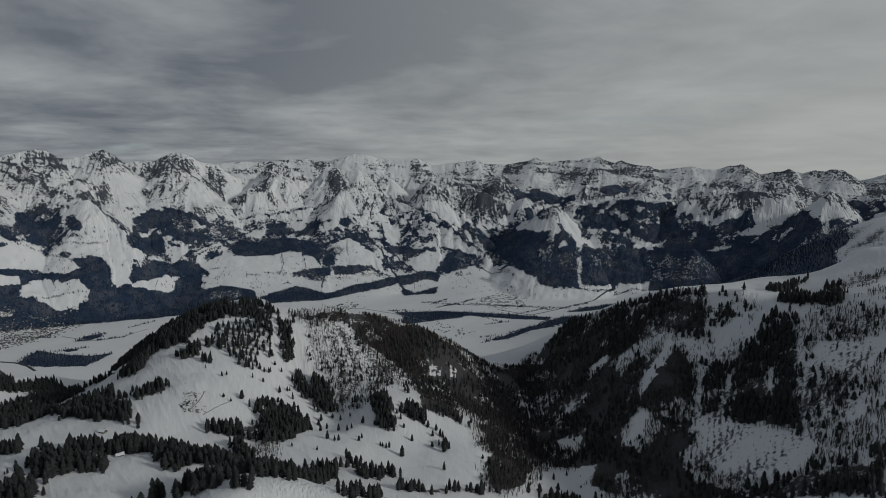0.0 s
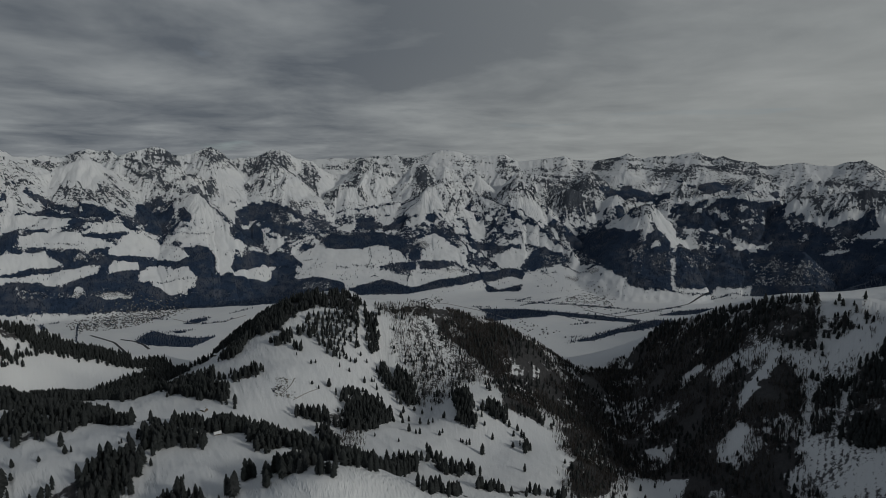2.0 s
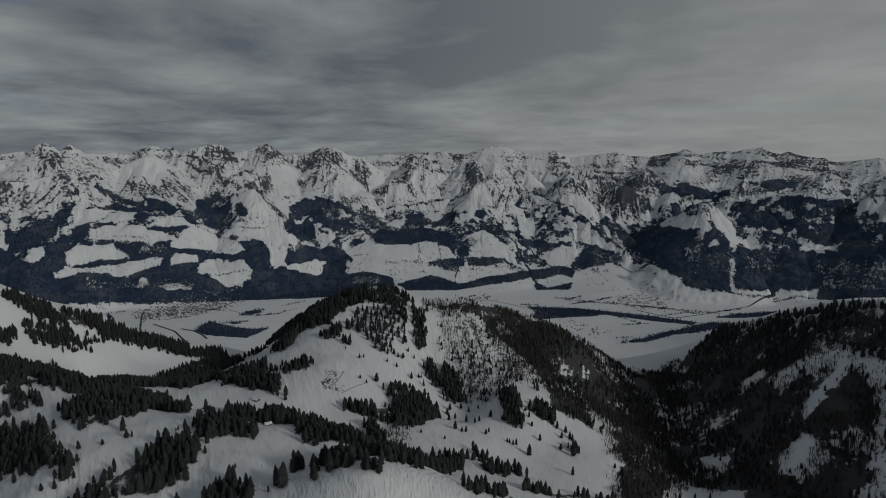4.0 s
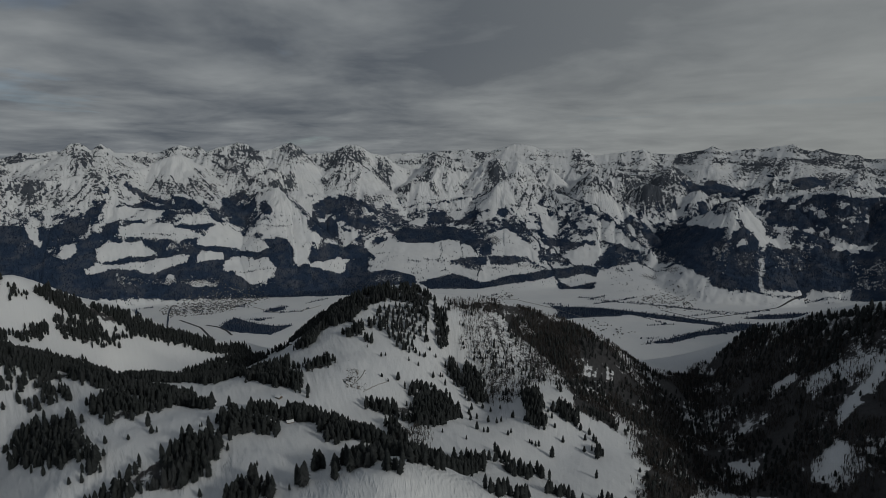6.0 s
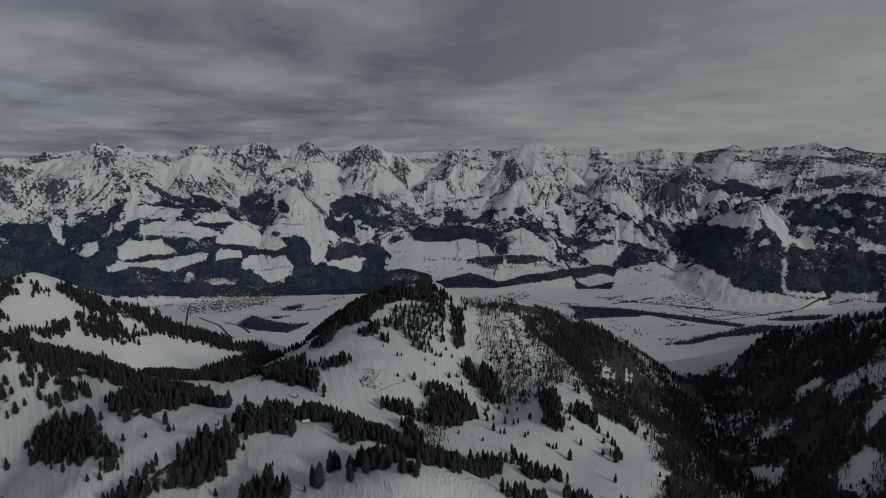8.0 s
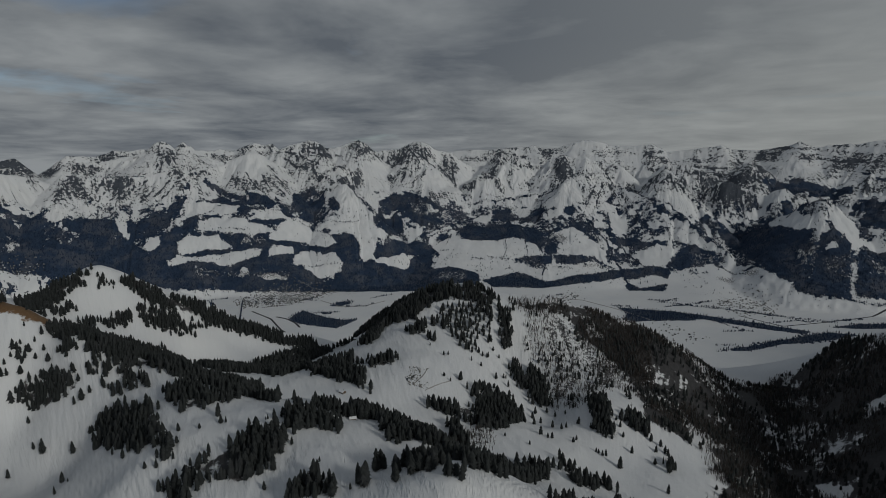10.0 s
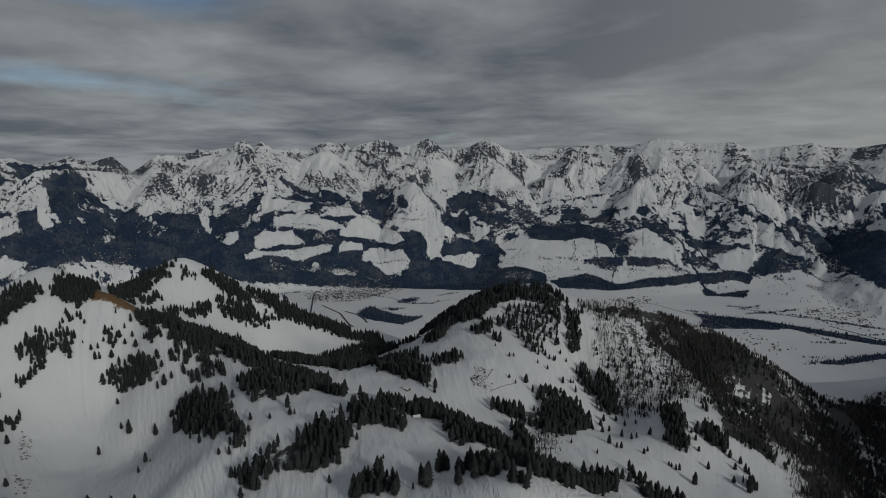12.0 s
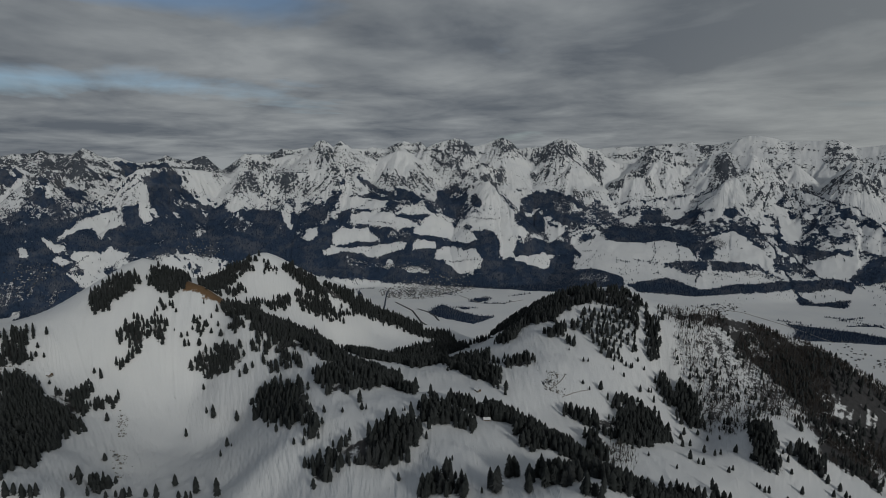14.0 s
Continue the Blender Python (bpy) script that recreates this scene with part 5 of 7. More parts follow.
grove(5.2, (-330, 501), (-309, 522), (-292, 542), (-264, 558), (-248, 531), (-248, 509), (-249, 493), (-265, 481), (-289, 480), (-320, 487))
grove(5.6, (-359, 486), (-343, 490), (-321, 488), (-318, 473), (-315, 459), (-328, 460))
grove(4.4, (-277, 585), (-280, 612), (-262, 622), (-237, 600), (-233, 572), (-248, 560), (-261, 559))
grove(4.8, (-228, 583), (-216, 591), (-210, 573), (-217, 564))
grove(4.4, (-294, 646), (-268, 653), (-231, 652), (-212, 753), (-179, 624), (-219, 620), (-255, 622), (-280, 629))
grove(4.4, (-171, 622), (-176, 743), (-145, 740), (-131, 713), (-112, 578), (-140, 563), (-155, 582))
grove(4.4, (-111, 573), (-101, 689), (-65, 661), (-18, 682), (17, 702), (-39, 481), (-56, 475), (-87, 561))
grove(4.8, (-125, 772), (-110, 772), (-96, 733), (-82, 709), (-96, 703), (-111, 734))
grove(4.8, (-127, 515), (-118, 542), (-94, 542), (-79, 465), (-90, 457), (-106, 459))
grove(4.8, (-154, 461), (-151, 467), (-141, 461), (-139, 448), (-148, 451))
grove(4.8, (-150, 499), (-143, 503), (-139, 486), (-144, 487))
grove(4.8, (-117, 455), (-110, 450), (-109, 441), (-113, 442))
grove(4.8, (-205, 469), (-194, 474), (-177, 462), (-164, 451), (-167, 445), (-211, 447), (-216, 462))
grove(4.8, (-74, 452), (-63, 457), (-63, 444), (-72, 440))
grove(5.2, (-165, 831), (-131, 827), (-102, 843), (-85, 900), (-46, 940), (-27, 926), (-21, 868), (-51, 795), (-79, 778), (-112, 805), (-135, 805), (-162, 818))
grove(9, (-114, 895), (-73, 957), (-42, 970), (-41, 957), (-107, 875))
grove(4.96, (-529, 1311), (-368, 1281), (-306, 1243), (-257, 1245), (-180, 1209), (-125, 1218), (-91, 1171), (-90, 1114), (-102, 1095), (-100, 1138), (-139, 1161), (-184, 1168), (-236, 1153), (-251, 1118), (-299, 1128), (-320, 1121), (-312, 1076), (-329, 1040), (-357, 1081), (-348, 1153), (-468, 1309))
grove(4.8, (-259, 1073), (-224, 1099), (-221, 1070), (-244, 1047))
grove(4.8, (-207, 1037), (-194, 1051), (-197, 1025))
grove(9.5, (-222, 1139), (-181, 1153), (-117, 1149), (-98, 1104), (-93, 1061), (-119, 1024), (-148, 1025), (-165, 1063), (-211, 1089))
grove(6, (-314, 932), (-293, 946), (-259, 948), (-240, 941), (-245, 918), (-277, 911))
grove(5.6, (-442, 999), (-381, 995), (-356, 988), (-349, 1016), (-317, 934), (-284, 878), (-255, 835), (-282, 842), (-321, 869), (-376, 902))
grove(6, (-717, 1077), (-635, 1113), (-615, 1243), (-589, 1396), (-495, 1284), (-527, 1219), (-434, 982), (-445, 908), (-511, 945), (-568, 915))
grove(4.8, (-954, 898), (-974, 989), (-939, 1025), (-908, 1050), (-913, 1017), (-926, 995), (-923, 957), (-913, 904), (-812, 777))
grove(5.6, (-894, 1024), (-889, 1062), (-874, 1066), (-882, 1033))
grove(5.2, (-887, 1078), (-866, 1113), (-837, 1162), (-792, 1215), (-746, 1276), (-702, 1348), (-648, 1377), (-596, 1412), (-601, 1347), (-656, 1293), (-696, 1276), (-752, 1203), (-786, 1158), (-813, 1106), (-841, 1080), (-865, 1070))
grove(4.8, (-855, 981), (-835, 1032), (-817, 1032), (-825, 1000), (-838, 970))
grove(5.6, (-863, 938), (-854, 971), (-841, 948), (-842, 924))
grove(5.2, (-837, 1054), (-812, 1104), (-777, 1149), (-769, 1114), (-787, 1068), (-813, 1042))
grove(5.6, (-770, 1110), (-753, 1206), (-745, 1225), (-760, 1119))
grove(4.8, (-906, 919), (-903, 957), (-896, 958), (-899, 921))
grove(4.8, (-960, 663), (-959, 709), (-932, 729), (-911, 726), (-904, 705), (-918, 677), (-906, 662), (-928, 647))
grove(4.8, (-930, 759), (-900, 780), (-888, 809), (-835, 753), (-836, 736), (-867, 727), (-895, 725), (-905, 748))
grove(5.2, (-871, 642), (-867, 668), (-862, 686), (-843, 683), (-830, 660), (-838, 643), (-851, 649), (-858, 639))
grove(6.4, (-843, 675), (-830, 705), (-813, 703), (-806, 690), (-815, 679), (-835, 674))
grove(5.6, (-855, 701), (-837, 723), (-826, 728), (-836, 711))
grove(5.6, (-835, 640), (-827, 652), (-830, 618), (-832, 610))
grove(4.8, (-784, 725), (-773, 732), (-767, 726), (-777, 720))
grove(4, (-713, 742), (-690, 740), (-681, 730), (-702, 731))
grove(5.2, (-928, 507), (-934, 558), (-919, 546), (-907, 526), (-901, 535), (-895, 515), (-889, 483))
grove(4.8, (-856, 464), (-874, 495), (-848, 508), (-809, 488), (-833, 521), (-828, 542), (-833, 571), (-818, 565), (-807, 544), (-779, 524), (-739, 490), (-738, 468), (-683, 429), (-643, 388), (-626, 368), (-608, 343), (-587, 323))
grove(4.8, (-803, 551), (-795, 566), (-787, 556), (-791, 545))
grove(4.8, (-803, 578), (-796, 581), (-777, 571), (-780, 565))
grove(4.8, (-568, 313), (-565, 327), (-559, 325), (-566, 311))
grove(4.8, (-609, 418), (-611, 440), (-588, 424), (-584, 405))
grove(4.8, (-605, 394), (-613, 410), (-603, 401), (-598, 391))
grove(5.6, (-574, 408), (-567, 436), (-562, 430), (-566, 402))
grove(4.8, (-561, 329), (-558, 337), (-556, 335), (-558, 327))
grove(5.2, (-85, 1166), (-58, 1149), (-54, 1109), (-56, 1074), (-71, 1067), (-81, 1119))
grove(4.8, (-52, 1047), (-35, 1034), (-18, 987), (-27, 976), (-44, 1005))
grove(4.8, (-23, 1023), (-5, 1040), (16, 987), (21, 941), (-9, 943), (-17, 989))
grove(10.3, (-63, 1178), (12, 1196), (72, 1234), (122, 1247), (164, 1205), (214, 1242), (260, 1241), (232, 871), (165, 908), (169, 1022), (151, 1066), (121, 1104), (95, 1114), (69, 1138), (41, 1164), (13, 1164), (-27, 1165))
thicket(3.3, (-63, 1178), (12, 1196), (72, 1234), (122, 1247), (164, 1205), (214, 1242), (260, 1241), (232, 871), (165, 908), (169, 1022), (151, 1066), (121, 1104), (95, 1114), (69, 1138), (41, 1164), (13, 1164), (-27, 1165))
grove(13, (-26, 1159), (69, 1136), (113, 1110), (152, 1081), (163, 1035), (103, 974), (63, 915), (27, 953), (9, 1036), (-31, 1093))
grove(4.8, (84, 925), (107, 944), (109, 878), (115, 843), (91, 826), (82, 863))
grove(5.6, (129, 891), (157, 902), (177, 873), (158, 860), (137, 873))
grove(10.2, (543, 1396), (616, 1306), (647, 1090), (607, 958), (568, 992), (573, 959), (644, 887), (649, 829), (595, 769), (571, 721), (541, 692), (520, 702), (516, 657), (527, 565), (407, 696), (403, 741), (421, 776), (363, 844), (285, 724), (221, 661), (210, 677), (244, 786), (309, 866), (406, 1036))
thicket(3.3, (543, 1396), (616, 1306), (647, 1090), (607, 958), (568, 992), (573, 959), (644, 887), (649, 829), (595, 769), (571, 721), (541, 692), (520, 702), (516, 657), (527, 565), (407, 696), (403, 741), (421, 776), (363, 844), (285, 724), (221, 661), (210, 677), (244, 786), (309, 866), (406, 1036))
grove(7, (649, 828), (672, 775), (711, 773), (740, 795), (759, 757), (761, 726), (734, 687), (708, 641), (675, 626), (654, 641), (633, 600), (611, 568), (613, 615), (592, 674), (572, 723))
grove(7.5, (528, 566), (555, 535), (581, 522), (596, 480), (632, 486), (561, 425), (409, 700))
grove(14, (658, 1110), (667, 978), (731, 853), (748, 805), (720, 839), (649, 895), (599, 964), (568, 1038), (601, 1053))
grove(15, (776, 731), (809, 642), (619, 475), (608, 497), (600, 540), (663, 613), (709, 642))
grove(17, (556, 714), (588, 681), (608, 574), (604, 537), (584, 525), (559, 539), (533, 600), (520, 662), (521, 696))
grove(6.5, (767, 805), (793, 794), (824, 769), (843, 734), (807, 711), (784, 751))
grove(8, (683, 949), (723, 904), (754, 868), (759, 857), (736, 875))
grove(7, (891, 952), (949, 953), (995, 958), (957, 934), (809, 849))
grove(6, (12, 508), (64, 591), (70, 583), (23, 506))
grove(6, (47, 705), (86, 720), (91, 696), (52, 672))
grove(6, (30, 735), (54, 702), (46, 669), (30, 680))
grove(7, (82, 637), (152, 660), (201, 672), (196, 657), (139, 636), (81, 622))
grove(6, (291, 684), (345, 718), (411, 704), (422, 688))
grove(12.5, (96, 1157), (159, 1183), (224, 1196), (294, 1218), (542, 1393), (481, 1178), (419, 1055), (316, 872), (250, 790), (259, 868), (240, 996), (198, 1059), (162, 1083), (138, 1120))
thicket(3.3, (96, 1157), (159, 1183), (224, 1196), (294, 1218), (542, 1393), (481, 1178), (419, 1055), (316, 872), (250, 790), (259, 868), (240, 996), (198, 1059), (162, 1083), (138, 1120))
grove(13, (129, 1049), (196, 1050), (237, 982), (257, 861), (247, 797), (215, 890), (166, 945))
grove(8, (118, 890), (160, 862), (168, 852), (150, 858), (120, 875))
grove(7, (172, 848), (186, 827), (183, 786), (172, 791))
grove(9.05, (646, 1373), (660, 1244), (684, 1131), (637, 1040), (610, 1294), (556, 1386))
thicket(3.3, (646, 1373), (660, 1244), (684, 1131), (637, 1040), (610, 1294), (556, 1386))
grove(8, (686, 807), (725, 777), (689, 734), (673, 776))
patch("gap", (470, 771), (490, 786), (521, 813), (527, 791), (498, 758), (478, 757))
patch("gap", (439, 943), (448, 938), (456, 896), (442, 878), (432, 915))
patch("gap", (679, 866), (686, 859), (624, 784), (557, 710), (552, 717), (619, 792))
patch("gap", (657, 772), (661, 759), (607, 709), (586, 703), (610, 729))
patch("gap", (601, 893), (632, 904), (648, 890), (630, 883), (599, 877))
patch("gap", (692, 869), (715, 831), (702, 815), (667, 801), (662, 814), (687, 840))
patch("gap", (703, 815), (745, 801), (734, 787), (704, 802))
patch("gap", (684, 719), (687, 709), (636, 647), (633, 654))
patch("gap", (689, 661), (706, 668), (709, 659), (663, 621), (611, 569), (609, 576))
patch("gap", (669, 602), (671, 594), (559, 487), (558, 491))
patch("gap", (554, 1059), (582, 1031), (577, 1010), (548, 1024))
patch("gap", (563, 882), (594, 888), (588, 869), (549, 849))
patch("gap", (23, 1131), (60, 1126), (80, 1111), (69, 1094), (33, 1104))
patch("gap", (-103, 1164), (-88, 1171), (-73, 1062), (-86, 1053), (-91, 1110))
patch("gap", (69, 1090), (104, 1113), (110, 1065), (76, 1048))
grove(8.5, (655, 1104), (669, 981), (732, 855), (747, 810), (715, 830), (648, 893), (597, 961), (570, 1019))
grove(7, (674, 1114), (676, 993), (703, 917), (702, 908), (665, 976), (651, 1053))
grove(6, (887, 937), (919, 943), (902, 919), (795, 834))
grove(6, (777, 801), (809, 788), (826, 760), (820, 738), (827, 720), (810, 714), (792, 748), (774, 786))
grove(7, (916, 855), (943, 846), (929, 823), (906, 832))
# the steep side over the ravine
patch("brush", (661, 879), (699, 810), (748, 744), (783, 698), (809, 649), (728, 572), (647, 501), (576, 440), (551, 472), (540, 519), (527, 594), (520, 662), (562, 743), (635, 824))
grove(5.4, (634, 734), (654, 716), (663, 652), (636, 611), (612, 624), (595, 667), (602, 699))
grove(12, (752, 750), (791, 715), (813, 670), (767, 606), (620, 477), (613, 530), (662, 630))
patch("gap", (574, 737), (594, 689), (612, 624), (618, 566), (602, 542), (552, 531), (539, 578), (535, 635), (536, 685))
patch("gap", (675, 871), (680, 867), (587, 747), (585, 754))
patch("gap", (703, 823), (705, 816), (623, 733), (603, 718))
patch("gap", (764, 749), (766, 742), (606, 561), (605, 568))
patch("gap", (744, 689), (747, 686), (560, 487), (560, 493))
patch("gap", (721, 619), (721, 613), (608, 504), (609, 510))
patch("gap", (760, 622), (763, 618), (616, 482), (616, 488))
patch("gap", (695, 871), (719, 835), (704, 816), (685, 848))
patch("gap", (501, 803), (527, 805), (522, 784), (477, 756), (469, 766))
stroke("wood", 5, (592, 2952), (813, 2898), (1012, 2814))
stroke("wood", 5, (610, 2754), (769, 2640), (853, 2498))
stroke("wood", 5, (956, 2812), (1104, 2768), (1194, 2664))
stroke("wood", 5, (701, 2907), (878, 2858), (1079, 2789))
stroke("wood", 5, (937, 2839), (1107, 2777), (1270, 2707))
stroke("wood", 5, (922, 2612), (1144, 2708), (1298, 2694))
stroke("wood", 5, (-784, 1240), (-1493, 2610), (-1315, 2594))
stroke("wood", 5, (-1427, 2648), (-1288, 2719), (-1126, 2682))
lone_trees((-720, 681, 12), (-679, 647, 12), (-660, 642, 24), (-610, 640, 19), (-677, 605, 14), (-562, 573, 15), (-545, 545, 11), (-547, 477, 16), (-501, 467, 20), (-459, 458, 23), (-551, 442, 12), (-535, 443, 18), (-764, 546, 15), (-667, 475, 12), (-646, 686, 14), (-636, 689, 19), (-392, 505, 9), (-379, 505, 11), (-339, 503, 9), (-327, 497, 14), (-200, 496, 6), (-141, 896, 7), (-127, 912, 16), (-101, 995, 8), (-94, 1028, 11), (-361, 553, 7), (-387, 554, 10), (-283, 573, 8), (-292, 570, 4), (-356, 581, 17))
lone_trees((-342, 564, 10), (-336, 564, 8), (-139, 747, 4), (-74, 986, 10), (-57, 994, 9), (-761, 714, 15), (-780, 701, 15), (-775, 705, 13), (-791, 705, 11), (-784, 711, 11), (-766, 748, 11), (-764, 735, 15), (-751, 732, 11), (-727, 730, 15), (-753, 773, 9), (-745, 742, 11), (-714, 735, 12), (-679, 734, 12), (-806, 704, 6), (-791, 756, 9), (-929, 571, 15), (-899, 547, 9), (-859, 528, 8), (-859, 514, 8), (-848, 588, 11), (-835, 590, 19), (-552, 356, 13), (-564, 387, 12), (-573, 422, 9), (-510, 451, 10))
lone_trees((-501, 453, 10), (-495, 454, 10), (-243, 471, 9), (-631, 717, 12), (-627, 695, 13), (-516, 675, 14), (-668, 904, 11), (-517, 700, 11), (-538, 713, 13), (-167, 981, 9), (-160, 986, 8), (-119, 998, 10), (-110, 1031, 13), (-85, 1053, 10), (-197, 1008, 7), (-73, 1042, 9), (51, 809, 9), (79, 854, 9), (28, 918, 10), (44, 913, 8), (60, 870, 7), (6, 966, 10), (-4, 922, 14), (5, 894, 11), (15, 930, 10), (30, 736, 9), (82, 797, 7), (125, 843, 7), (-545, 564, 5), (111, 772, 18))
lone_trees((133, 814, 12), (162, 800, 10), (164, 727, 14), (122, 860, 11), (124, 841, 9), (56, 819, 8), (-8, 907, 12), (-5, 873, 12), (5, 809, 14), (15, 804, 9), (21, 806, 11), (23, 866, 13), (36, 852, 11), (43, 859, 10), (62, 868, 13), (85, 795, 7), (90, 790, 9), (95, 793, 11), (-9, 714, 8), (-10, 758, 7), (-44, 769, 7), (177, 784, 22), (184, 795, 18), (168, 828, 11), (277, 692, 17), (299, 704, 16), (340, 731, 13), (320, 750, 13), (348, 765, 12), (378, 782, 10))
lone_trees((363, 827, 10), (371, 831, 9), (400, 814, 8), (405, 807, 8), (383, 742, 6), (-253, 821, 11), (-286, 578, 11), (-279, 581, 7), (-290, 571, 6), (-243, 529, 9), (-149, 512, 12), (-140, 501, 10), (-153, 904, 8), (-127, 918, 14), (-102, 995, 9), (-61, 992, 10), (-102, 1026, 11), (-92, 1031, 11), (-73, 980, 13))



def inside(poly, x, y):
    """How far within a patch: signed distance in metres, positive inside."""
    lo, hi = poly.min(0) - 80, poly.max(0) + 80
    out = np.full(x.shape, -80.0)
    near = (x > lo[0]) & (x < hi[0]) & (y > lo[1]) & (y < hi[1])
    px, py = x[near], y[near]
    if not px.size:
        return out
    odd, best = np.zeros(px.shape, bool), np.full(px.shape, 1e9)
    for (ax, ay), (bx, by) in zip(poly, np.roll(poly, -1, 0)):
        cross = (ay > py) != (by > py)
        odd ^= cross & (px < (bx - ax) * (py - ay) / (by - ay if by != ay else 1e-9) + ax)
        s = np.clip(((px - ax) * (bx - ax) + (py - ay) * (by - ay)) / ((bx - ax) ** 2 + (by - ay) ** 2 + 1e-9), 0, 1)
        best = np.minimum(best, np.hypot(px - ax - s * (bx - ax), py - ay - s * (by - ay)))
    out[near] = np.where(odd, best, -best)
    return out


def cover(kind, x, y, soft):
    """0..1: 0.5 on a patch's edge."""
    total = np.full(x.shape, -80.0)
    for poly in PATCHES[kind]:
        total = np.maximum(total, inside(poly, x, y))
    return np.clip(0.5 + total / soft * 0.5, 0, 1)


def along_strokes(kind, x, y):
    """1 on the middle of a band, 0.5 on its edge."""
    total = np.zeros(x.shape)
    for width, line in STROKES[kind]:
        lo, hi = line.min(0) - 2 * width, line.max(0) + 2 * width
        near = (x > lo[0]) & (x < hi[0]) & (y > lo[1]) & (y < hi[1])
        px, py = x[near], y[near]
        best = np.full(px.shape, 1e9)
        for (ax, ay), (bx, by) in zip(line[:-1], line[1:]):
            s = np.clip(((px - ax) * (bx - ax) + (py - ay) * (by - ay)) / ((bx - ax) ** 2 + (by - ay) ** 2 + 1e-9), 0, 1)
            best = np.minimum(best, np.hypot(px - ax - s * (bx - ax), py - ay - s * (by - ay)))
        total[near] = np.maximum(total[near], np.clip(1 - best / width, 0, 1))
    return total

# ---- the ground: one sheet to the horizon ----
def blurred(a, times):
    """Soften a grid of values over its neighbours."""
    for _ in range(times):
        a = (np.roll(a, 1, 0) + 2 * a + np.roll(a, -1, 0)) / 4
        a = (np.roll(a, 1, 1) + 2 * a + np.roll(a, -1, 1)) / 4
    return a


def streaks(zr, zt, r, t, seed, grain, reach):
    """Noise drawn out along the fall line, as ribs and gullies are; mean 0, spread 1."""
    rows, cols = r.shape
    seedling = blurred(np.random.default_rng(seed).normal(0, 1, r.shape), grain)
    fr, ft = blurred(zr, 4), blurred(zt, 4)
    size = np.hypot(fr, ft) + 1e-6
    di = fr / size * 11.0 / np.gradient(r, axis=0)
    dj = ft / size * 11.0 / (r * np.gradient(t, axis=1))
    total = seedling.copy()
    for way in (-1, 1):
        i, j = np.meshgrid(np.arange(rows, dtype=float), np.arange(cols, dtype=float), indexing="ij")
        for _ in range(reach):
            a, b = np.clip(i.round().astype(int), 0, rows - 1), np.clip(j.round().astype(int), 0, cols - 1)
            i, j = i + way * di[a, b], j + way * dj[a, b]
            a, b = np.clip(i.round().astype(int), 0, rows - 1), np.clip(j.round().astype(int), 0, cols - 1)
            total += seedling[a, b]
    total -= total.mean()
    return np.clip(total / total[r > 3300].std(), -2.5, 2.5)


FOREST = {}


